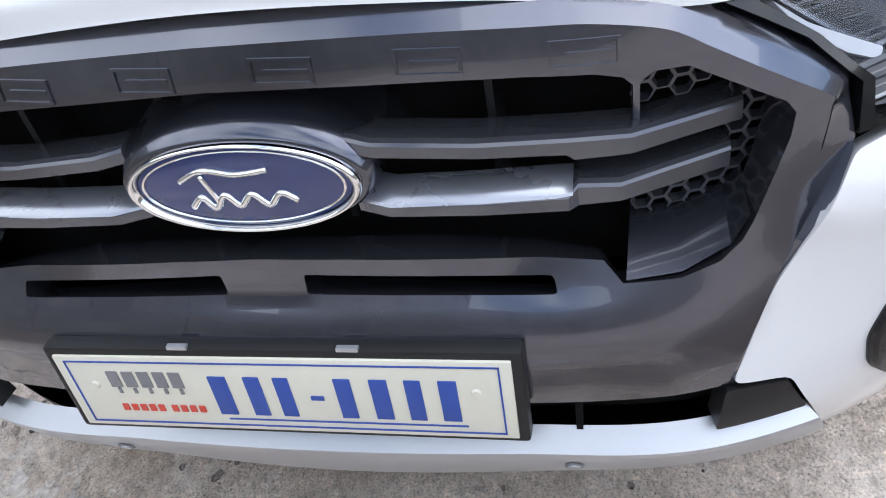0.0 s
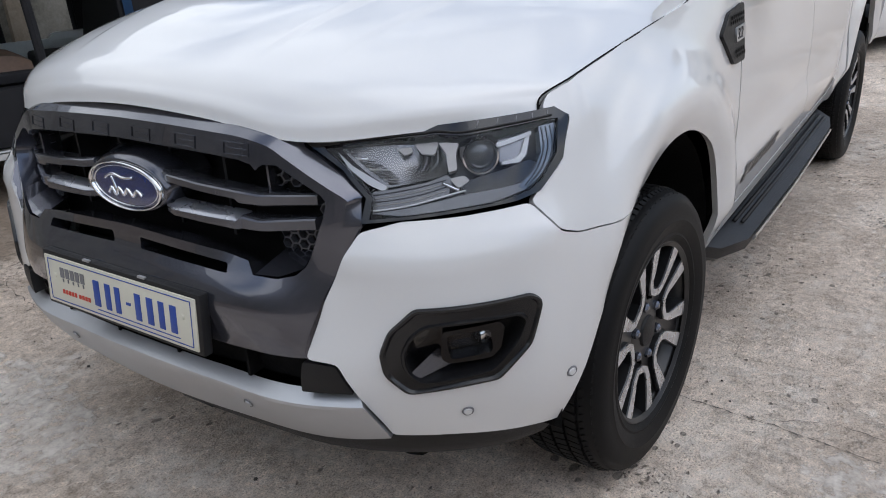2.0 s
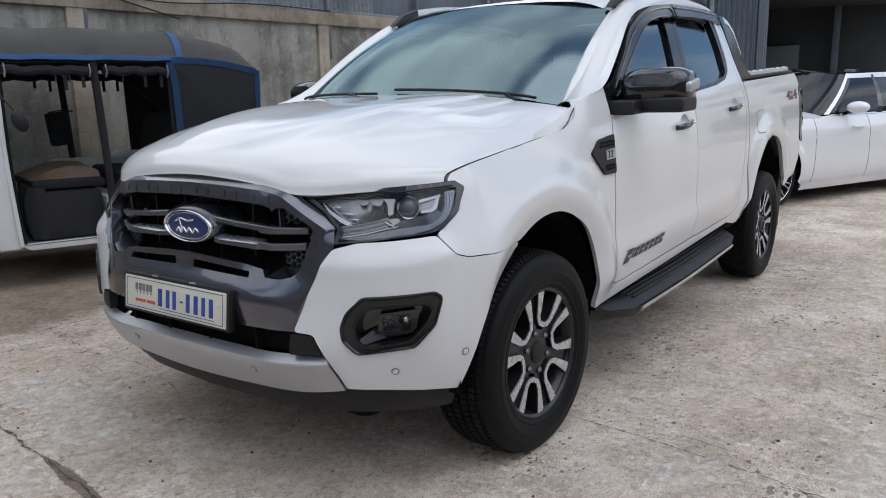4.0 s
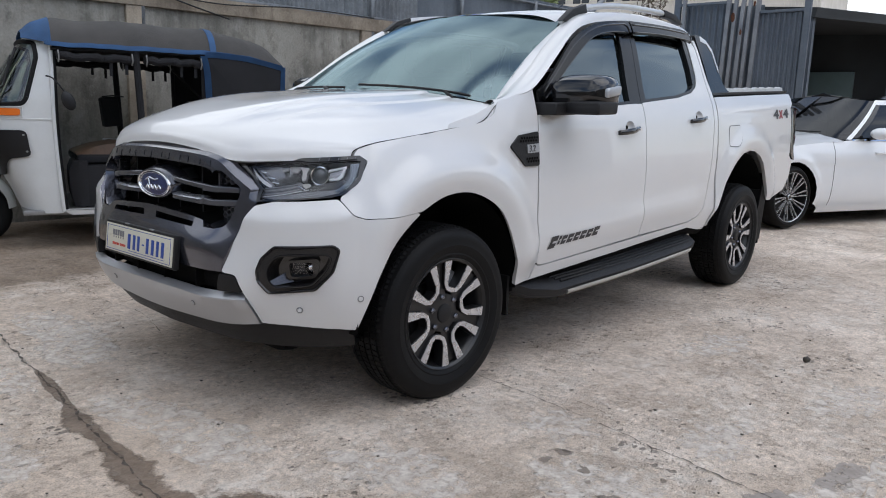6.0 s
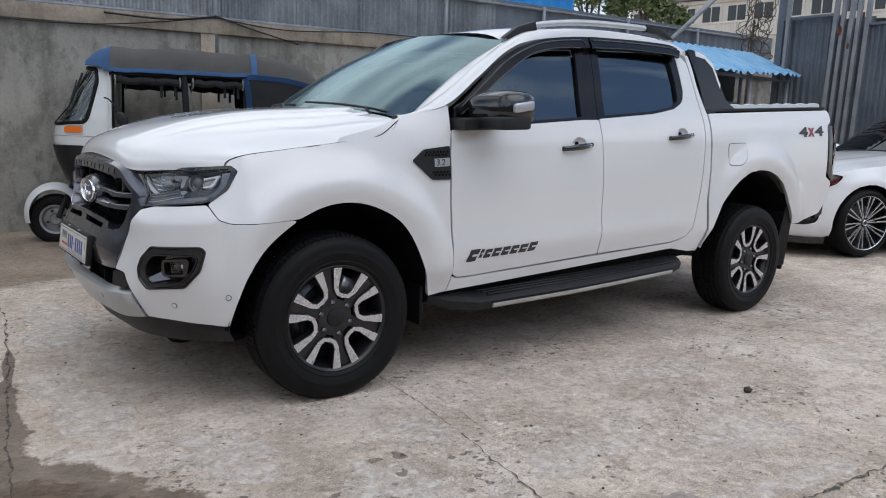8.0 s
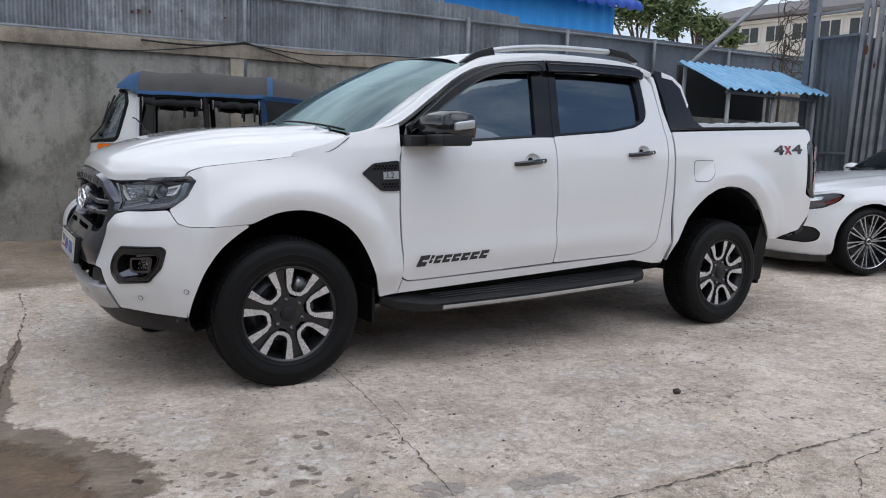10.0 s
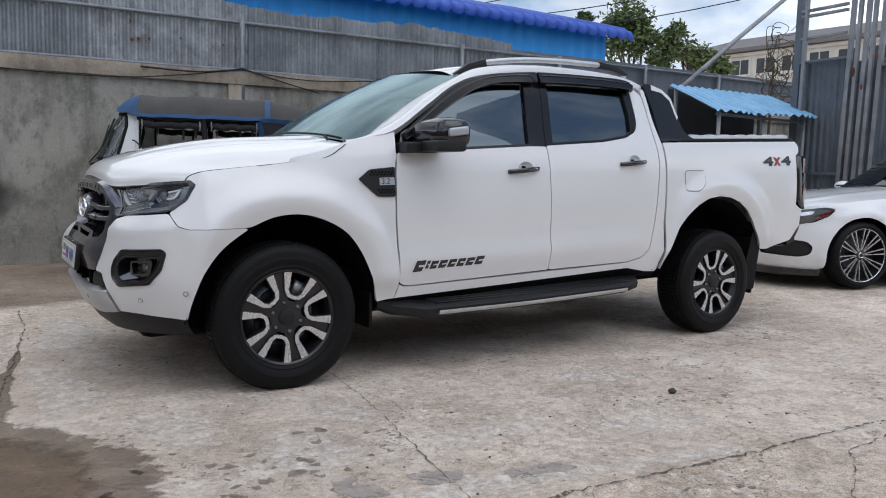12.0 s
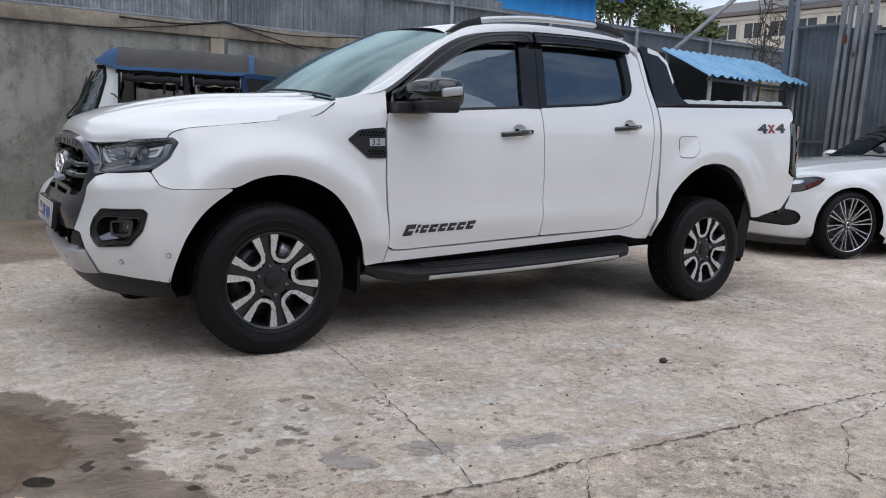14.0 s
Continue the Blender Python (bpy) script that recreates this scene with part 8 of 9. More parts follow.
# white lorry across the street
lorry = thing("lorry", "white flat-fronted lorry parked across the street", "lorry", (24, .4, 0), 0)
for name, mt, dims in (("cab", "cab_white", (0, 1.7, -1.0, 1.0, .7, 2.6)), ("load_box", "cab_white", (1.9, 6, -1.1, 1.1, .9, 2.5)), ("windscreen", "window_dark", (-.02, .2, -.88, .88, 1.65, 2.4)), ("bumper", "gate_metal", (-.1, .3, -1.0, 1.0, .45, .75))):
    bm = bmesh.new()
    box(bm, *dims, .04, seg=2)
    part(name, bm, mt, lorry)
for x in (.8, 4.6):
    for y in (-.85, .85):
        bm = bmesh.new()
        spin_profile(bm, [(.0, -.14), (.3, -.14), (.45, -.12), (.48, 0), (.45, .12), (0, .14)], 24, centre=(x, y, .48))
        part("wheel", bm, "rubber", lorry)

# unseen plain walls added behind the camera to darken reflections; they close the yard
bm = bmesh.new()
box(bm, -11, 20, -11.7, -11.5, -.2, 3.9)
tagged(part("wall_south", bm, "wall_concrete", smooth=False), "plain grey concrete wall", "wall", kind="structure")
bm = bmesh.new()
box(bm, -10.2, -10.0, -11.5, 4.4, -.2, 3.2)
tagged(part("wall_west", bm, "wall_concrete", smooth=False), "plain grey concrete wall", "wall", kind="structure")


# ---- tree beyond the fence ----
def tree(place, clumps, seed, leaves):
    """A tree whose limbs end in uneven clumps, each given by its middle and radius."""
    r = random.Random(seed)
    t = thing("tree", "leafy green tree beyond the fence", "tree", place, group="trees beyond the fence")
    bm = bmesh.new()
    base = Vector(place)
    fork = Vector((0, 0, min(c[2] for c in clumps) * .55))
    tube(bm, [Vector((0, 0, 0)), fork * .5 + Vector((.08, -.05, 0)), fork], [.17, .14, .11], 8)
    tips = []
    for x, y, z, size in clumps:
        c = Vector((x, y, z)) - base
        knee = fork.lerp(c, .55) + Vector((r.uniform(-.2, .2), r.uniform(-.2, .2), r.uniform(.0, .25)))
        tube(bm, smooth_line([tuple(fork), tuple(knee), tuple(c)], 4), .045, 6)
        for _ in range(int(14 + 26 * size)):
            d = Vector((r.gauss(0, 1), r.gauss(0, 1), r.gauss(0, .75)))
            p = c + d.normalized() * size * r.uniform(.25, 1.15)
            tube(bm, [knee.lerp(c, r.uniform(.4, 1)), c.lerp(p, .5) + Vector((0, 0, .06)), p], [.02, .012, .005], 5)
            tips.append((p, size * r.uniform(.20, .45)))
    part("trunk", bm, "bark", t)
    verts, faces = [], []
    for _ in range(leaves):
        c, size = r.choice(tips)
        c = c + Vector((r.gauss(0, 1), r.gauss(0, 1), r.gauss(0, .8))) * size
        a, b = Vector((r.gauss(0, 1), r.gauss(0, 1), r.gauss(-.4, .5))).normalized(), Vector((r.gauss(0, 1), r.gauss(0, 1), r.gauss(0, 1)))
        b = (b - a * b.dot(a)).normalized()
        L, W = r.uniform(.08, .15), r.uniform(.03, .05)
        i = len(verts)
        verts += [tuple(c - a * L), tuple(c + b * W), tuple(c + a * L), tuple(c - b * W)]
        faces.append((i, i + 1, i + 2, i + 3))
    me = bpy.data.meshes.new("crown")
    me.from_pydata(verts, [], faces)
    me.materials.append(MATS["leaf"])
    o = new("crown", me)
    o.parent = t
    tagged(o, "many small green leaves", kind="stuff")


tree((19.6, 15.8, 0), [(19.25, 16.0, 7.05, .62), (18.85, 16.4, 6.9, .40), (19.6, 15.6, 6.75, .45), (18.9, 16.3, 6.15, .40), (19.5, 15.75, 6.15, .55), (18.16, 17.05, 7.15, .20)], 3, 4600)
tree((20.9, 14.4, 0), [(20.2, 15.0, 6.2, .50), (20.4, 14.8, 6.65, .26), (20.65, 14.5, 5.85, .45), (21.1, 14.0, 5.55, .42), (21.45, 13.55, 5.25, .30), (20.0, 15.2, 5.6, .40)], 8, 3600)
for k, (a, b, c) in enumerate((((11.5, 14, 6.2), (14, 9, 6.6), (18, 2, 8.2)), ((11.5, 14, 6.6), (14, 9, 7.1), (18, 2, 8.6)), ((12, 15, 5.9), (14.5, 9.5, 6.1), (18, 2, 7.4)), ((12.4, 15, 5.5), (15, 9.5, 5.7), (19, 2, 7.0)))):
    cable([a, b, c], .014, "power_cable", "black power cable strung overhead")

# ---- three-wheeled taxi beside the wall ----
glass("taxi_glass", (0.72, 0.95, 0.84), 0.85, ior=1.9)
mat("box_white", (0.50, 0.51, 0.50), 0.5, vary=0.12, scale=9)
mat("steel_grey", (0.30, 0.30, 0.30), 0.4, metal=0.8, vary=0.2, scale=18)
GROUND_R = .07
taxi = thing("auto_rickshaw", "white three-wheeled taxi with black canvas hood and blue piping", "auto rickshaw", (-.30, 3.155, GROUND_R), -18)


def rpart(name, bm, material, parent=None, label="", smooth=True, sharp=35):
    bmesh.ops.translate(bm, vec=(0, 0, -GROUND_R), verts=bm.verts)
    return part(name, bm, material, parent or taxi, label, smooth, sharp)


RW = 1.25                      # width over the sides


def cab(s, z):
    """The cab's skin: s runs round the nose from the near door edge (0) to the far one (1)."""
    s, z = np.broadcast_arrays(np.asarray(s, float), np.asarray(z, float))
    nose = np.interp(z, [.34, .50, .70, .85, .98, 1.10, 1.20, 1.45, 1.60, 1.66], [.10, .04, -.06, -.12, -.15, -.14, -.105, .03, .13, .19])
    back = np.interp(z, [.34, 1.1, 1.66], [.37, .335, .345])
    half = RW / 2 - np.interp(z, [.34, .9, 1.2, 1.5, 1.66], [.015, 0, .008, .045, .10])
    a = np.pi * s
    c, q = np.cos(a), np.sin(a)
    x = back - (back - nose) * np.abs(q) ** .62
    y = RW / 2 - half * np.sign(c) * np.abs(c) ** .62
    return np.stack([x, y, z], -1)


def cab_patch(name, outline, material, off=0.0, rim=.012, holes=(), parent=None, label="", step=.03):
    bm = bmesh.new()
    patch(bm, lambda s, z: cab(s, z), outline, holes, step=step, rim=0, off=0)
    nrm = [v.co.copy() for v in bm.verts]
    bm.normal_update()
    # keep the faces outwards, whichever way the outline ran
    mid = Vector((.45, RW / 2, 1.0))
    for f in bm.faces:
        d = f.calc_center_median() - mid
        if f.normal.dot(Vector((d.x, d.y, 0))) < 0:
            f.normal_flip()
    bm.normal_update()
    if off:
        for v in bm.verts:
            v.co += v.normal * off
    return rpart(name, bm, material, parent, label)


SCREEN = [(.070, 1.19), (.085, 1.155), (.30, 1.135), (.70, 1.135), (.915, 1.155), (.930, 1.19), (.945, 1.50), (.90, 1.595), (.70, 1.61), (.30, 1.61), (.10, 1.595), (.055, 1.50)]
SCREEN = rounded(SCREEN, .03, 3)
shell_out = [(0, .345), (1, .345), (1, 1.66), (0, 1.66)]
shell = cab_patch("cab_shell", shell_out, "cab_white", holes=[SCREEN], label="white painted steel cab front")
cab_patch("windscreen", SCREEN, "taxi_glass" if "taxi_glass" in MATS else "clear_glass", off=-.006, label="greenish wrap-round windscreen")
bm = bmesh.new()
edge = cab(*np.array(dense(SCREEN, .02)).T)
tube(bm, [tuple(q) for q in edge] + [tuple(edge[0])], .016, 6, cap=False)
rpart("windscreen_seal", bm, "rubber", None, "black rubber windscreen seal")
# waist crease and the roof's front bow
bm = bmesh.new()
tube(bm, [tuple(q) for q in cab(np.linspace(0.0, 1, 40), np.full(40, 1.045))], .006, 5)
rpart("waist_crease", bm, "cab_white")
for y in (.004, RW - .004):
    bm = bmesh.new()
    line = [(.372, y, .36), (.345, y, .80), (.337, y, 1.10), (.342, y + (.03 if y < .5 else -.03), 1.48), (.345, y + (.08 if y < .5 else -.08), 1.64)]
    tube(bm, smooth_line(line, 6), .015, 8)
    rpart("door_edge", bm, "cab_white")
    bm = bmesh.new()
    tube(bm, smooth_line([(p[0] + .022, p[1] + (.006 if y < .5 else -.006), p[2]) for p in line], 6), .012, 6)
    rpart("door_seal", bm, "rubber")
# lamps at the nose corner
for lo, hi in ((.088, .205), (.795, .912)):
    ind = cab_patch("indicator", rounded([(lo, 1.068), (hi, 1.068), (hi, 1.118), (lo, 1.118)], .012, 2), "lamp_amber", off=.014, label="amber plastic indicator lens")
    bm = bmesh.new()
    q = cab(np.linspace(lo - .006, hi + .006, 9), np.full(9, 1.058))
    q2_ = cab(np.linspace(lo - .006, hi + .006, 9), np.full(9, 1.128))
    loop = [tuple(v) for v in q] + [tuple(v) for v in q2_[::-1]]
    tube(bm, loop + [loop[0]], .008, 5, cap=False)
    part_ = rpart("indicator_rim", bm, "cab_white")
    a, b = (lo - .02, hi + .06) if lo < .5 else (lo - .06, hi + .02)
    near = lo < .5
    box_out = [(.068, .965), (.42, .965), (.42, .62), (.27, .64), (.225, .72), (.19, .757), (.068, .775)]
    if not near:
        box_out = [(1 - s, z) for s, z in box_out]
    lampbox = cab_patch("headlamp_panel", rounded(box_out, .03, 3), "black_plastic", off=.018, label="black plastic headlamp panel")
    for s, z in ((.085, .93), (.085, .81)):
        c = cab(s if near else 1 - s, z)
        bm = bmesh.new()
        spin_profile(bm, [(0, -.006), (.008, -.004), (.009, .01)], 8, "y", (float(c[0]), float(c[1]) + (-.018 if near else .018), z))
        rpart("screw", bm, "steel_grey", None)
# wiper and mirror
bm = bmesh.new()
p0, p1, p2 = (cab(.30, 1.15), cab(.20, 1.28), cab(.26, 1.50))
tube(bm, [tuple(p0 + np.array([-.03, -.02, 0])), tuple(p1 + np.array([-.025, -.03, 0])), tuple(p2 + np.array([-.03, -.03, 0]))], .006, 6)
tube(bm, [tuple(cab(.22, 1.30) + np.array([-.014, -.02, 0])), tuple(cab(.29, 1.56) + np.array([-.014, -.02, 0]))], .010, 6)
rpart("wiper", bm, "black_plastic", None, "black windscreen wiper")
bm = bmesh.new()
tube(bm, smooth_line([(.30, -.01, 1.36), (.34, -.05, 1.345), (.40, -.07, 1.27), (.42, -.075, 1.23)], 5), .006, 6)
arm_ = rpart("mirror_arm", bm, "black_plastic")
bm = bmesh.new()
bmesh.ops.create_uvsphere(bm, u_segments=20, v_segments=12, radius=1, matrix=Matrix.LocRotScale((.435, -.08, 1.185), Matrix.Rotation(radians(-22), 3, "Y"), (.045, .020, .072)))
rpart("mirror", bm, "black_plastic", None, "black oval door mirror")

# front wheel with its mudguard
def small_wheel(x, y, z, r, w):
    bm = bmesh.new()
    spin_profile(bm, [(r * .58, -w * .42), (r * .66, -w * .5), (r * .85, -w * .52), (r * .95, -w * .42), (r, -w * .25), (r, w * .25), (r * .95, w * .42), (r * .66, w * .5), (r * .58, w * .42)], 40, "y", (x, y, z))
    wh = rpart("wheel", bm, "rubber", None, "small black tyre on a steel rim")
    bm = bmesh.new()
    spin_profile(bm, [(0, -.02), (.045, -.025), (.055, -.005), (.10, .0), (r * .46, -.015), (r * .50, -w * .40), (r * .585, -w * .43), (r * .60, -w * .36), (r * .56, w * .3)], 36, "y", (x, y, z))
    rim_ = rpart("wheel_rim", bm, "steel_grey", wh)
    for k in range(4):
        a = k * math.pi / 2 + .4
        bm = bmesh.new()
        spin_profile(bm, [(0, -.03), (.010, -.028), (.012, -.01)], 6, "y", (x + .075 * math.cos(a), y, z + .075 * math.sin(a)))
        rpart("wheel_nut", bm, "black_plastic", wh)
    return wh


small_wheel(-.185, .60, .285, .225, .12)
small_wheel(1.62, .12, .295, .225, .12)
small_wheel(1.62, RW - .12, .295, .225, .12)
bm = bmesh.new()
rings = []
for a in np.radians(np.linspace(8, 190, 22)):
    rr = .255 + .03 * math.sin(a)
    sec = []
    for t in np.linspace(-1, 1, 11):
        drop = .055 * abs(t) ** 2.5
        sec.append((-.185 + (rr - drop) * math.cos(a), .60 + .115 * t, .30 + (rr + .03 - drop) * math.sin(a)))
    sec += [(p[0] * .985 - .185 * .015, p[1], p[2] * .985 + .30 * .015) for p in sec[::-1]]
    rings.append(sec)
loft(bm, rings, cap=True)
bmesh.ops.recalc_face_normals(bm, faces=bm.faces)
rpart("mudguard", bm, "cab_white", None, "white rounded front mudguard")
bm = bmesh.new()
tube(bm, [(.02, .60, .75), (-.16, .52, .30)], .022, 8)
tube(bm, [(.02, .66, .75), (-.16, .68, .30)], .022, 8)
rpart("fork", bm, "black_plastic")

# floor, sill and the white tub behind
bm = bmesh.new()
box(bm, .10, 2.06, .03, RW - .03, .33, .37, .008)
rpart("floor_pan", bm, "steel_grey", None, "bare grey metal floor pan")
for y0, y1 in ((-.005, .05), (RW - .05, RW + .005)):
    bm = bmesh.new()
    prism(bm, rounded([(.36, .375), (.42, .33), (1.12, .33), (1.22, .375)], .02, 3), y0, y1, .008)
    rpart("sill", bm, "cab_white")
    bm = bmesh.new()
    tub = [(1.16, .34), (1.30, .34), (1.36, .46), (1.46, .555), (1.62, .59), (1.78, .555), (1.88, .46), (1.94, .34), (2.06, .36), (2.10, .90), (1.28, .90), (1.14, .72)]
    prism(bm, rounded(tub, .03, 3), y0, y1, .01)
    rpart("rear_wing", bm, "cab_white", None, "white painted rear wing")
bm = bmesh.new()
box(bm, 2.03, 2.09, .03, RW - .03, .36, .92, .02)
rpart("tail_panel", bm, "cab_white")

# posts of the hood
for y in (.02, RW - .02):
    for x0, x1 in ((.955, .925), (1.44, 1.43)):
        bm = bmesh.new()
        tube(bm, smooth_line([(x0 + .02, y, .37), (x0, y, 1.0), (x1, y, 1.58)], 6), .026 if x0 < 1.2 else .018, 8)
        rpart("post", bm, "canvas_black", None, "black sleeved hood post")
bm = bmesh.new()
tube(bm, [(.90, .03, .66), (.92, .03, .66), (.925, .03, .70)], .008, 6)
for y in (.02, RW - .02):
    bm2 = bmesh.new()
    tube(bm2, [(.34, y, 1.56), (.93, y, 1.575), (1.45, y, 1.575)], .014, 8)
    rpart("roof_rail", bm2, "black_plastic")
bm.free()
bm = bmesh.new()
tube(bm, [(1.42, RW - .06, 1.50), (1.88, RW - .06, 1.05)], .010, 6)
rpart("stay", bm, "black_plastic")


def hood(x, v):
    """The hood's skin: v from -1 at the near eave to 1 at the far one."""
    x, v = np.broadcast_arrays(np.asarray(x, float), np.asarray(v, float))
    eave = np.interp(x, [.16, .34, 1.47, 1.75, 2.10], [1.61, 1.565, 1.570, 1.56, 1.50])
    crown = np.interp(x, [.16, .22, .34, .90, 1.47, 1.55, 1.80, 2.00, 2.10], [1.700, 1.760, 1.805, 1.825, 1.812, 1.810, 1.775, 1.710, 1.60])
    sag = -.012 * np.sin((x - .34) / 1.12 * np.pi * 2) ** 2 * (1 - v**2)
    wrinkle = .004 * np.sin(x * 23 + 3 * v) * np.sin(x * 7.1 + 5 * v)
    z = eave + (crown - eave) * (1 - np.abs(v) ** 3.2) ** (1 / 1.6) + sag + wrinkle
    half = RW / 2 + .015 - np.interp(x, [.16, .34, 1.5, 2.1], [.10, 0, 0, .03])
    y = RW / 2 + half * np.sign(v) * np.abs(v) ** .75
    return np.stack([x, y, z], -1)


def hood_piece(name, x0, x1, v0, v1, material, lift=0.0, nx=24, nv=18, label=""):
    bm = bmesh.new()
    xs, vs = np.linspace(x0, x1, nx), np.linspace(v0, v1, nv)
    g = hood(xs[:, None], vs[None, :])
    g[..., 2] += lift
    g[..., 1] += lift * np.sign(vs)[None, :] * 1.0
    loft(bm, [[tuple(p) for p in row] for row in g] , closed=False)
    bmesh.ops.recalc_face_normals(bm, faces=bm.faces)
    r = bmesh.ops.solidify(bm, geom=bm.faces[:], thickness=.006)
    return rpart(name, bm, material, None, label)


hood_piece("roof_canvas", .34, 1.52, -.995, .995, "canvas_grey", label="faded dark grey canvas roof", nx=40, nv=30)
hood_piece("roof_tail", 1.52, 2.10, -.995, .995, "canvas_grey", label="dark canvas roof falling to the rear", nx=20, nv=30)
hood_piece("roof_visor", .155, .345, -.99, .99, "canvas_blue", .004, nx=8, nv=30, label="blue canvas visor over the windscreen")
hood_piece("roof_seam", 1.485, 1.535, -.99, .99, "canvas_blue", .004, nx=5, nv=30, label="blue canvas seam across the roof")
for sgn in (-1, 1):
    hood_piece("eave_band", .30, 2.08, sgn * .9995, sgn * .984, "canvas_blue", .006, nx=40, nv=5, label="blue canvas piping along the eave")
    y = -.012 if sgn < 0 else RW + .012
    bm = bmesh.new()
    quarter = rounded([(1.46, .88), (2.06, .88), (2.08, 1.51), (1.80, 1.570), (1.50, 1.588), (1.44, 1.575)], .015, 2)
    prism(bm, quarter, y - .004, y + .004, .002)
    rpart("quarter_canvas", bm, "canvas_black", None, "black canvas rear quarter")
    for pts, w in (([(1.43, 1.57), (1.46, 1.40), (1.475, .88)], .026), ([(2.085, 1.52), (2.075, 1.2), (2.06, .88)], .020), ([(1.44, 1.580), (1.56, 1.583), (1.80, 1.565), (2.08, 1.510)], .022)):
        bm = bmesh.new()
        line = smooth_line(pts, 8)
        vert = abs(pts[0][1] - pts[-1][1]) > abs(pts[0][0] - pts[-1][0])
        out = [(x - w, z) if vert else (x, z - w) for x, z in line] + [(x + w, z) if vert else (x, z + w) for x, z in line[::-1]]
        a = [bm.verts.new((x, y - sgn * 0 + sgn * .008, z)) for x, z in out]
        n = len(line)
        for k in range(n - 1):
            bm.faces.new((a[k], a[k + 1], a[2 * n - 2 - k], a[2 * n - 1 - k]))
        bmesh.ops.solidify(bm, geom=bm.faces[:], thickness=.004)
        rpart("quarter_piping", bm, "canvas_blue", None)
bm = bmesh.new()
prism(bm, [(0.01, .90), (RW - .01, .90), (RW - .01, 1.46), (.9, 1.50), (.3, 1.50), (.01, 1.46)], -.004, .004)
bmesh.ops.transform(bm, matrix=pose(2.095, 0, 0, 0, 0, 90), verts=bm.verts)
rpart("rear_canvas", bm, "canvas_black")

# rolled curtains strapped under the eave
rng = random.Random(5)
for y in (.005, RW - .005):
    for x0, x1 in ((.375, .905), (.985, 1.42)):
        bm = bmesh.new()
        n = 26
        path = [(x0 + (x1 - x0) * k / (n - 1), y + rng.uniform(-.004, .004), 1.508 + .006 * math.sin(k * .7) + rng.uniform(-.003, .003)) for k in range(n)]
        tube(bm, path, [.031 + .002 * math.sin(k * 1.3 + x0 * 9) for k in range(n)], 10)
        rpart("rolled_curtain", bm, "canvas_black", None, "rolled black canvas side curtain")
        for x in (x0 + .012, x1 - .012):
            bm = bmesh.new()
            tube(bm, [(x, y - .03, 1.55), (x + .004, y - .038, 1.50), (x, y - .02, 1.465)], .006, 6)
            rpart("curtain_clip", bm, "steel_grey")
        for x in (x1 - .16, x1 - .05):
            bm = bmesh.new()
            d = rng.uniform(.06, .11)
            loft(bm, [[(x - .011, y - .01 + s, z), (x + .011, y - .01 + s, z), (x + .011, y - .002 + s, z), (x - .011, y - .002 + s, z)] for z, s in ((1.50, 0), (1.50 - d * .6, .01), (1.48 - d, .004))], cap=True)
            rpart("curtain_strap", bm, "canvas_black")

# seats and what stands inside
bm = bmesh.new()
box(bm, .50, .98, .22, RW - .18, .70, .77, .03, seg=3)
rpart("driver_seat", bm, "canvas_black", None, "worn black vinyl driver seat")
bm = bmesh.new()
rings = []
for x, h in ((.50, .01), (.56, .04), (.66, .085), (.78, .11), (.88, .10), (.96, .055)):
    rings.append([(x, .30, .768), (x, .34, .768 + h * .8), (x, RW / 2, .768 + h), (x, RW - .30, .768 + h * .8), (x, RW - .26, .768)])
loft(bm, rings, closed=True, cap=True)
bmesh.ops.recalc_face_normals(bm, faces=bm.faces)
cushion = rpart("seat_cushion", bm, "seat_brown")
bm = bmesh.new()
box(bm, .52, .92, .10, RW - .12, .375, .695, .015)
rpart("seat_box", bm, "canvas_black", None, "dark seat box")
bm = bmesh.new()
rings = []
for z, d in ((.38, 0), (.45, .02), (.55, .03), (.66, .03), (.73, 0)):
    rings.append([(.46 - d, .12, z), (.50, .09, z), (.56, .10, z), (.56, .6, z), (.48 - d, .6, z)])
loft(bm, rings, cap=True)
rpart("seat_cover", bm, "canvas_black")
bm = bmesh.new()
box(bm, .945, 1.10, .06, RW - .06, .375, .64, .012)
rpart("bench_front", bm, "box_white", None, "white pressed panel below the bench")
for z in (.45, .51, .57):
    bm = bmesh.new()
    box(bm, .955, 1.09, .05, .062, z, z + .018, .004)
    rpart("pressed_rib", bm, "box_white")
bm = bmesh.new()
box(bm, 1.08, 1.52, .08, RW - .08, .66, .80, .035, seg=3)
rpart("bench_seat", bm, "canvas_black", None, "black vinyl passenger bench")
bm = bmesh.new()
box(bm, -.05, .05, .08, RW - .08, 0, .44, .035, m=pose(1.50, 0, .78, 0, 10, 0), seg=3)
rpart("bench_back", bm, "canvas_black")
bm = bmesh.new()
box(bm, .80, 1.55, RW - .05, RW - .01, .375, .86, .01)
rpart("far_side_panel", bm, "box_white")
bm = bmesh.new()
vs = box(bm, -.075, .075, -.05, .05, -.13, .13, .022, m=pose(.86, RW - .14, 1.10, 0, -6, 8), seg=3)
bag = rpart("hanging_bag", bm, "canvas_black")
bm = bmesh.new()
tube(bm, [(.80, RW - .14, 1.23), (.90, RW - .1, 1.245), (.99, RW - .05, 1.235)], .006, 6)
rpart("bag_strap", bm, "canvas_black", bag)
bm = bmesh.new()
tube(bm, smooth_line([(.12, .62, .55), (.30, .62, .95), (.33, .62, 1.02)], 5), .018, 8)
tube(bm, smooth_line([(.34, .30, 1.08), (.30, .45, 1.04), (.32, .62, 1.02), (.30, .80, 1.04), (.34, .95, 1.08)], 5), .013, 8)
rpart("handlebar", bm, "black_plastic")
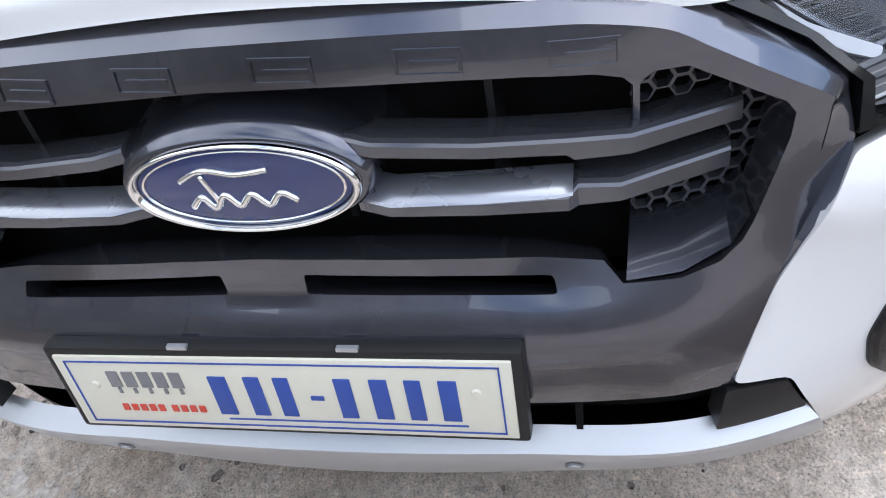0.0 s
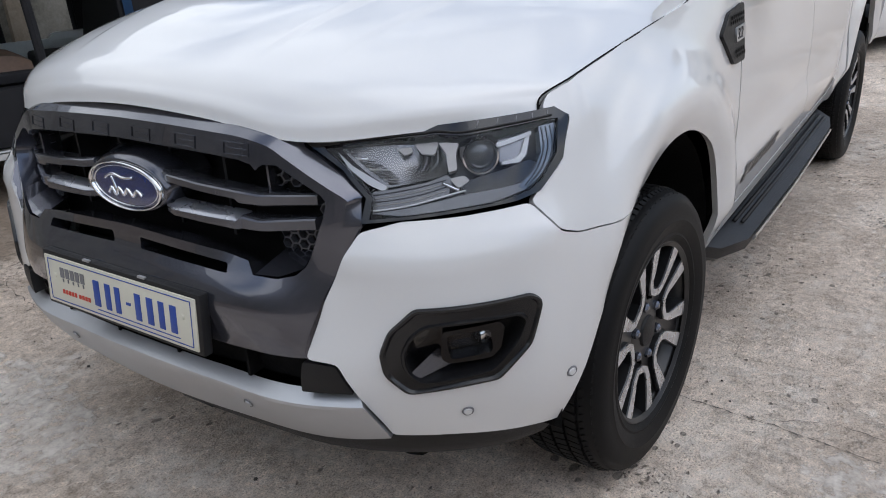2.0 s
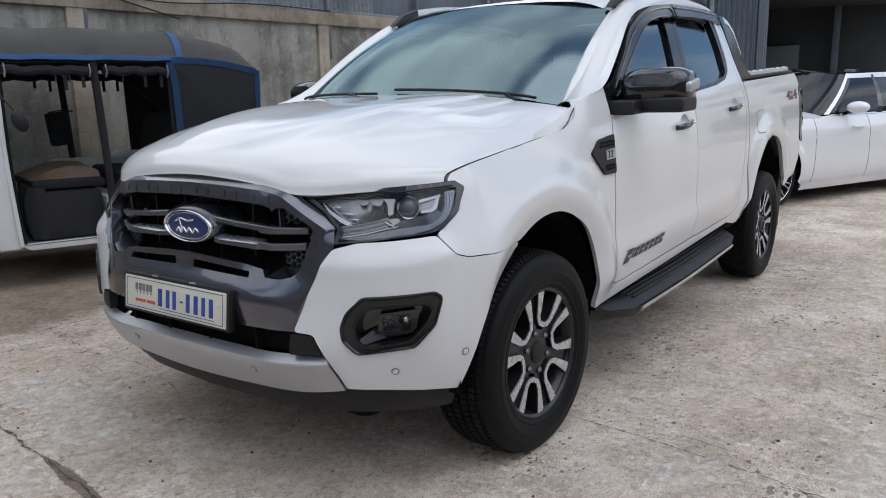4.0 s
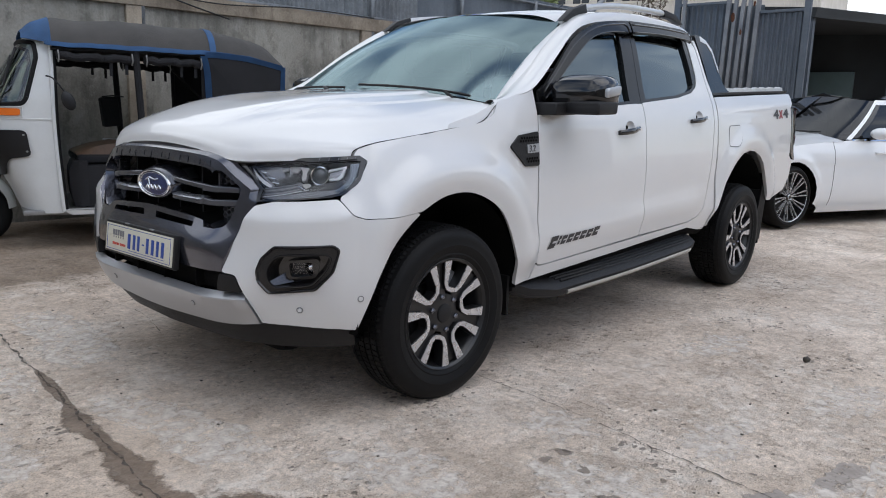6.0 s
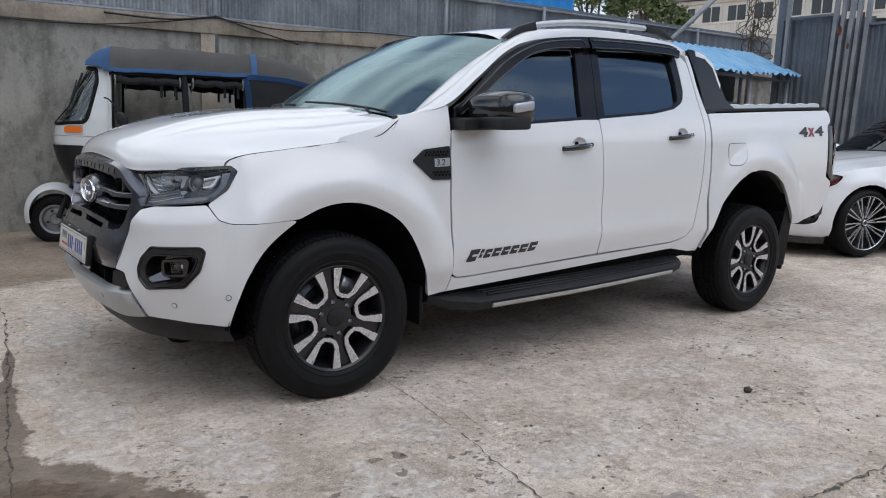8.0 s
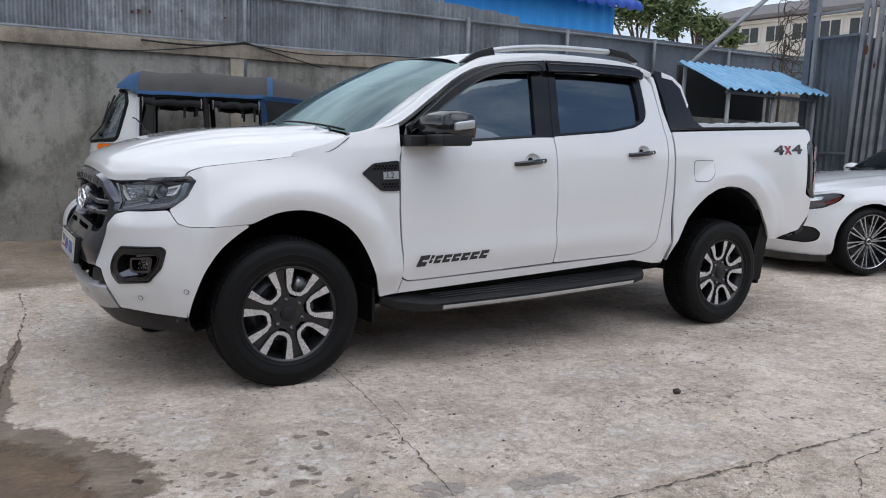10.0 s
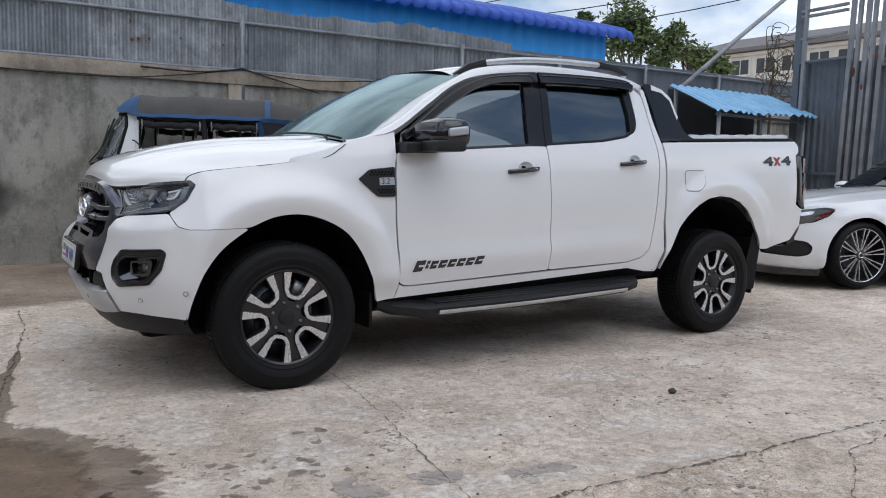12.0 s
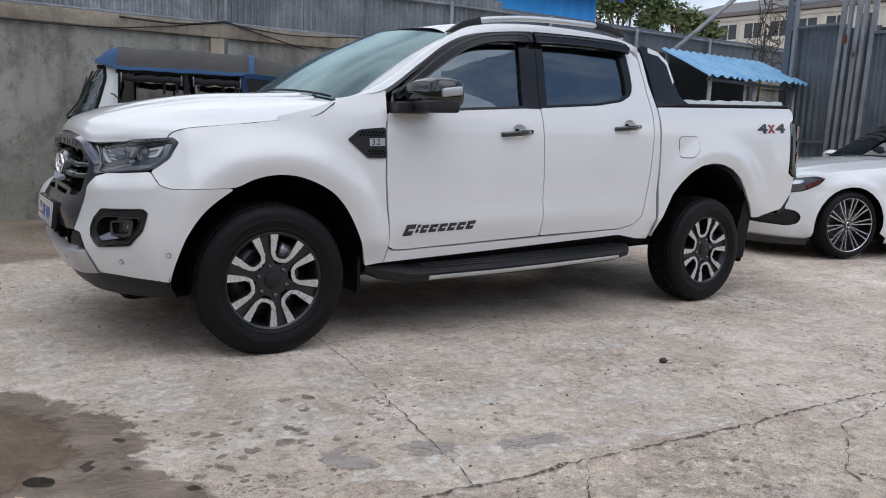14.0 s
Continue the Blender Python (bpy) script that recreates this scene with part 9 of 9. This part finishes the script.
# loose things that ride in the taxi
for ob, words, kind_ in ((bag, "black cloth bag hung on the taxi's far post", "bag"), (cushion, "brown cloth cushion lying on the driver seat", "cushion")):
    ob.parent = None
    ob.matrix_basis = taxi.matrix_basis.copy()
    tagged(ob, words, kind_)

# ---- white saloon parked behind the pickup ----
mat("saloon_white", (0.78, 0.79, 0.80), 0.30, coat=1.0, vary=0.02, scale=3, vary_rough=0.03)
mat("mesh_black", (0.010, 0.010, 0.011), 0.6, vary=0.3, bump=0.004, bump_scale=160)
GROUND_S = .10
saloon = thing("saloon_car", "white saloon car with dark glass and multi-spoke alloy wheels", "car", (6.084, -.344, GROUND_S), -21.7)
SW = 1.81
plan_pts = np.array(smooth_line([(3.95, .90), (3.93, .45), (3.82, .16), (3.55, .05), (2.84, .0), (1.4, -.012), (.3, -.005), (-.10, .0), (-.40, .035), (-.60, .11), (-.75, .26), (-.825, .50), (-.85, .905)], 10))[::-1]
plan_len = np.concatenate([[0], np.cumsum(np.hypot(*np.diff(plan_pts, axis=0).T))])
plan_u = plan_len - np.interp(0.0, plan_pts[:, 0][:100], plan_len[:100])   # u = 0 at the front axle


def saloon_side(u, z):
    u, z = np.broadcast_arrays(np.asarray(u, float), np.asarray(z, float))
    x, y = np.interp(u, plan_u, plan_pts[:, 0]), np.interp(u, plan_u, plan_pts[:, 1])
    e = .02
    dx, dy = np.interp(u + e, plan_u, plan_pts[:, 0]) - np.interp(u - e, plan_u, plan_pts[:, 0]), np.interp(u + e, plan_u, plan_pts[:, 1]) - np.interp(u - e, plan_u, plan_pts[:, 1])
    n = np.hypot(dx, dy)
    inward = np.interp(z, [.15, .22, .30, .42, .55, .66, .70, .80, .90, 1.0], [.085, .05, .02, .004, 0, .006, -.002, .012, .05, .11])
    # flared lips round the wheels
    for cx in (0, 2.84):
        r = np.hypot(u - cx, z - .33)
        inward = inward - .022 * np.exp(-((r - .40) / .06) ** 2) * (z > .2)
    return np.stack([x - dy / n * inward, y + dx / n * inward, z], -1)


def spart(name, bm, material, parent=None, label="", smooth=True, sharp=35):
    return part(name, bm, material, parent or saloon, label, smooth, sharp)


def outward(bm):
    mid = Vector((1.5, SW / 2, .6))
    bm.normal_update()
    for f in bm.faces:
        if f.normal.dot(f.calc_center_median() - mid) < 0:
            f.normal_flip()
    bm.normal_update()


def side_panel(name, outline, material, holes=(), off=0.0, mirror=False, label="", step=.04, rim=.012):
    bm = bmesh.new()
    patch(bm, saloon_side, outline, holes, step=step, rim=0)
    outward(bm)
    if off:
        for v in bm.verts:
            v.co += v.normal * off
    if mirror:
        for v in bm.verts:
            v.co.y = SW - v.co.y
        for f in bm.faces:
            f.normal_flip()
    return spart(name, bm, material, None, label)


def arch(cx, r, n=14, a0=-14, a1=194):
    return [(cx + r * math.cos(radians(a)), .33 + r * math.sin(radians(a))) for a in np.linspace(a0, a1, n)]


def shoulder(u):
    return np.interp(u, [-1.9, -1.25, -.9, -.5, 0, .5, .95, 2.5, 3.4, 4.3, 5.0], [.66, .68, .735, .80, .865, .91, .935, .955, .95, .90, .86])


u_nose, u_tail = float(plan_u[0]), float(plan_u[-1])
lamp = rounded([(-.30, .775), (-.40, .792), (-.62, .762), (-.92, .712), (-.93, .630), (-.72, .606), (-.50, .645), (-.36, .712)], .03, 3)
intake = rounded([(-.50, .40), (-.56, .455), (-.75, .470), (-1.05, .43), (-1.05, .315), (-.62, .300), (-.52, .33)], .04, 3)
top_f = [(u, float(shoulder(u))) for u in np.linspace(.62, u_nose, 24)]
front_side = [(.62, .20), (.47, .20)] + arch(0, .372, 16, -12, 192) + [(-.375, .20), (-.42, .175), (-.8, .168), (u_nose, .16)] + top_f[::-1]
doors = [(.628, .20), (2.30, .20), (2.36, .34)] + arch(2.84, .372, 16, 180, 62)[1:] + [(3.1, float(shoulder(3.1)))] + [(u, float(shoulder(u))) for u in np.linspace(3.0, .628, 14)]
for mirror in (False, True):
    side_panel("front_wing", front_side, "saloon_white", [lamp, intake], mirror=mirror, step=.03, label="white painted front wing and bumper")
    side_panel("intake_mesh", intake, "mesh_black", off=-.025, mirror=mirror, label="black mesh bumper intake")
    side_panel("headlamp_lens", lamp, "lamp_glass", off=.003, mirror=mirror, label="clear headlamp lens")
    side_panel("headlamp_bowl", lamp, "strip_grey", off=-.035, mirror=mirror)
    side_panel("headlamp_marker", rounded([(-.325, .768), (-.39, .745), (-.49, .690), (-.47, .668), (-.37, .718)], .012, 3), "lamp_red", off=-.012, mirror=mirror, label="red and amber side reflector")
    side_panel("headlamp_bowl_trim", rounded([(-.50, .756), (-.90, .702), (-.90, .676), (-.70, .690), (-.52, .722)], .012, 3), "reflector", off=-.022, mirror=mirror)
    side_panel("headlamp_projector", [(-.68 + .034 * math.cos(a), .655 + .034 * math.sin(a)) for a in np.linspace(0, 6.0, 14)], "reflector", off=-.010, mirror=mirror)
    side_panel("door_skin", [(.628, .22)] + [(1.66, .22), (1.66, float(shoulder(1.66)))] + [(u, float(shoulder(u))) for u in np.linspace(1.6, .628, 8)], "saloon_white", mirror=mirror, label="white front door")
    side_panel("rear_door", [(1.668, .22), (2.32, .22), (2.40, .40)] + arch(2.84, .385, 10, 172, 100) + [(2.80, float(shoulder(2.8)))] + [(u, float(shoulder(u))) for u in np.linspace(2.7, 1.668, 8)], "saloon_white", mirror=mirror, label="white rear door")
    rear = [(2.80, float(shoulder(2.8)))] + [(2.78, .712)] + arch(2.84, .372, 14, 95, -20) + [(3.30, .20), (u_tail, .22)] + [(u, float(shoulder(u))) for u in np.linspace(u_tail, 2.85, 16)]
    side_panel("rear_wing", rear, "saloon_white", mirror=mirror, label="white rear wing and bumper")
    side_panel("sill", [(.46, .155), (2.38, .155), (2.38, .235), (.46, .235)], "saloon_white", off=.012, mirror=mirror)
    side_panel("chin", [(-.40, .120), (-.8, .112), (u_nose, .105), (u_nose, .185), (-.8, .190), (-.40, .185)], "gloss_black", off=.015, mirror=mirror, label="black front lip")
    side_panel("window_line", [(.95, .925), (3.0, .945), (3.0, .962), (.95, .942)], "chrome", off=.006, mirror=mirror, label="chrome strip under the windows")
    for u in (1.40, 2.42):
        bm = bmesh.new()
        q = saloon_side(np.linspace(u - .11, u + .11, 8), np.full(8, .80))
        line = [(p[0], (p[1] - .035 * math.sin(math.pi * k / 7)), p[2]) for k, p in enumerate(q)]
        if mirror:
            line = [(p[0], SW - p[1], p[2]) for p in line]
        tube(bm, line, .012, 8)
        spart("door_handle", bm, "saloon_white")

# the bonnet with its two creases
bm = bmesh.new()
rows = []
for x in np.linspace(-.80, .80, 22):
    i = np.argmin(np.abs(plan_pts[:70, 0] - x)) if x < -.1 else None
    y0 = float(np.interp(x, plan_pts[:80, 0], plan_pts[:80, 1])) + .04
    u = float(np.interp(x, plan_pts[:80, 0], plan_u[:80]))
    z0 = float(shoulder(u)) - .004
    crown = .055 + .035 * (x + .8) / 1.6
    row = []
    for t in np.linspace(-1, 1, 27):
        y = SW / 2 + t * (SW / 2 - y0 - .012)
        crease = .010 * math.exp(-((abs(t) - .62) / .05) ** 2)
        row.append((x, y, z0 + crown * (1 - abs(t) ** 2.4) + crease))
    rows.append(row)
loft(bm, rows, closed=False)
outward(bm)
spart("bonnet", bm, "saloon_white", None, "white bonnet with soft creases")
bm = bmesh.new()
loft(bm, [[(-.868 + .02 * abs(t), SW / 2 + t * .42, z) for t in np.linspace(-1, 1, 9)] for z in (.36, .50, .64)], closed=False)
outward(bm)
spart("grille", bm, "mesh_black", None, "black radiator grille")
for z in (.45, .52, .59):
    bm = bmesh.new()
    tube(bm, [(-.872 + .02 * abs(t), SW / 2 + t * .40, z) for t in np.linspace(-1, 1, 9)], .008, 6)
    spart("grille_bar", bm, "satin_silver")

# glasshouse
def house(t, h):
    """A point on the glasshouse: t round the plan, h from belt (0) to roof (1)."""
    low = [(.78, SW / 2), (.80, .55), (.86, .20), (1.00, .085), (1.90, .055), (2.9, .085), (3.25, .20), (3.36, .55), (3.38, SW / 2)]
    high = [(1.50, SW / 2), (1.51, .55), (1.54, .33), (1.62, .265), (2.00, .245), (2.45, .265), (2.62, .34), (2.67, .55), (2.68, SW / 2)]
    k = np.linspace(0, 1, len(low))
    lo = np.array([np.interp(t, k, [p[i] for p in low]) for i in (0, 1)])
    hi = np.array([np.interp(t, k, [p[i] for p in high]) for i in (0, 1)])
    q = lo + (hi - lo) * h
    q[1] -= .03 * math.sin(math.pi * h)
    return (q[0], q[1], float(np.interp(t, [0, .25, .375, 1], [1.0, .945, .94, 1.0])) + (1.40 - .95) * h - .02 * (t == 2))


for name, t0, t1, h0, h1, material, label in (
        ("windscreen", 0.0, .325, 0, .97, "saloon_glass", "dark windscreen with striped reflections"),
        ("front_window", .362, .50, .04, .88, "saloon_glass", "dark tinted side window"),
        ("rear_window", .515, .66, .04, .88, "saloon_glass", "dark tinted side window"),
        ("rear_screen", .77, 1.0, 0, .97, "saloon_glass", "dark rear window"),
        ("roof_post", .325, .362, 0, 1, "saloon_white", "white roof pillar"),
        ("roof_post", .50, .515, 0, .95, "gloss_black", "black door pillar"),
        ("roof_post", .66, .77, 0, 1, "saloon_white", "white roof pillar"),
        ("roof_frame", .362, .66, .88, 1, "saloon_white", "white roof rail")):
    for mirror in (False, True):
        bm = bmesh.new()
        rows = [[house(t, h) for t in np.linspace(t0, t1, 10)] for h in np.linspace(h0, h1, 8)]
        if mirror:
            rows = [[(p[0], SW - p[1], p[2]) for p in r] for r in rows]
        loft(bm, rows, closed=False)
        outward(bm)
        spart(name, bm, material, None, label)
bm = bmesh.new()
rows = []
for t in np.linspace(0, 1, 24):
    p = house(t, .985)
    rows.append([(p[0], p[1] + (SW / 2 - p[1]) * s, p[2] + .035 * (1 - (1 - s) ** 2)) for s in np.linspace(0, 1, 6)] + [(p[0], SW - p[1] - (SW / 2 - p[1]) * s, p[2] + .035 * (1 - (1 - s) ** 2)) for s in np.linspace(1, 0, 6)])
loft(bm, rows, closed=False)
bmesh.ops.recalc_face_normals(bm, faces=bm.faces)
spart("roof", bm, "gloss_black", None, "black glass roof")
bm = bmesh.new()
loft(bm, [[(3.30 + .16 * k, .16 + (SW - .32) * s, .955 + .05 * (1 - k / 4) * 1.0 + .02 * math.sin(math.pi * s)) for s in np.linspace(0, 1, 9)] for k in range(5)], closed=False)
outward(bm)
spart("boot_lid", bm, "saloon_white")
bm = bmesh.new()
box(bm, .85, 3.3, .12, SW - .12, .50, .70, .03)
box(bm, 1.05, 1.30, .14, SW - .14, .70, .93, .03)
for y in (.25, 1.05):
    box(bm, 1.85, 2.0, y, y + .5, .7, 1.15, .05)
spart("cabin", bm, "interior_dark")
bm = bmesh.new()
box(bm, -.50, 3.70, .32, SW - .32, .15, .30, .02)
box(bm, -.68, -.50, .48, SW - .48, .15, .30, .02)
for cx in (0, 2.84):
    ring = [(cx + .425 * math.cos(a), .33 + .425 * math.sin(a)) for a in np.radians(np.linspace(-8, 188, 20))]
    for y0, y1 in ((.055, .42), (SW - .055, SW - .42)):
        loft(bm, [[(x, y0, z) for x, z in ring], [(x, y1, z) for x, z in ring], [(cx, y1, .33)] * len(ring)], closed=False)
spart("underbody", bm, "liner_black")
for y, s in ((-.09, -1), (SW + .09, 1)):
    bm = bmesh.new()
    bmesh.ops.create_uvsphere(bm, u_segments=20, v_segments=12, radius=1, matrix=Matrix.LocRotScale((1.22, y, 1.015), None, (.085, .125, .066)))
    m_ = spart("door_mirror", bm, "saloon_white", None, "white door mirror")
    bm = bmesh.new()
    tube(bm, [(1.22, y - s * .05, .97), (1.26, y - s * .17, .95)], .02, 8)
    spart("mirror_foot", bm, "gloss_black")
bm = bmesh.new()
for y0, y1 in ((.35, .95), (.95, 1.5)):
    tube(bm, [(.80, y0, 1.015), (.82, y1, 1.02)], .008, 6)
spart("wiper", bm, "black_plastic")


def saloon_wheel(x, side, turn=0.0):
    bm = bmesh.new()
    spin_profile(bm, [(.258, -.085), (.266, -.108), (.290, -.115), (.312, -.105), (.326, -.085), (.330, -.05), (.330, .06), (.322, .10), (.285, .115), (.258, .10)], 64)
    w = spart("wheel", bm, "rubber", None, "low black tyre on a dark alloy rim")
    bm = bmesh.new()
    spin_profile(bm, [(.0, .015), (.09, .01), (.17, .0), (.172, .02), (.20, .03), (.243, .03), (.247, -.06), (.253, -.095), (.263, -.100), (.2645, -.09)], 64)
    part("rim", bm, "alloy_dark", w)
    bm = bmesh.new()
    spin_profile(bm, [(.2570, -.1005), (.2600, -.1035), (.2640, -.103), (.2640, -.098)], 64)
    part("rim_edge", bm, "alloy", w)
    bm = bmesh.new()
    spin_profile(bm, [(0, -.085), (.022, -.084), (.028, -.078), (.04, -.072), (.055, -.06), (.06, -.02)], 28)
    part("hub", bm, "gloss_black", w)
    bm = bmesh.new()
    spin_profile(bm, [(.022, -.0845), (.026, -.0865), (.029, -.083)], 24)
    part("hub_ring", bm, "chrome", w)
    for k in range(20):
        a = 2 * math.pi * k / 20
        # spokes run in pairs that lean towards each other at the hub
        a_in = a + (.062 if k % 2 == 0 else -.062)
        bm = bmesh.new()
        rows = []
        for r, ang, y, h in ((.048, a_in, -.074, .0036), (.14, a + (a_in - a) * .8, -.082, .0042), (.256, a + (a_in - a) * .9, -.098, .0062)):
            c, t = Vector((r * math.cos(ang), y, r * math.sin(ang))), Vector((-math.sin(ang), 0, math.cos(ang)))
            rows.append([tuple(c - t * h), tuple(c + t * h), tuple(c + t * h + Vector((0, .016, 0))), tuple(c - t * h + Vector((0, .016, 0)))])
        loft(bm, rows, cap=True)
        bmesh.ops.recalc_face_normals(bm, faces=bm.faces)
        part("wheel_spoke", bm, "alloy", w, "thin bright wheel spoke", sharp=25)
    w.matrix_basis = pose(x, .105 if side > 0 else SW - .105, .330, 0, 0, turn if side > 0 else 180 + turn)


for x in (0, 2.84):
    for side in (1, -1):
        saloon_wheel(x, side, 3 if x == 0 else 0)

# ---- no part lies deeper than thing > part > sub-part ----
for ob in list(bpy.data.objects):
    up = ob.parent
    if up is not None and up.parent is not None and up.parent.parent is not None:
        ob.matrix_basis = up.matrix_basis @ ob.matrix_basis
        ob.parent = up.parent
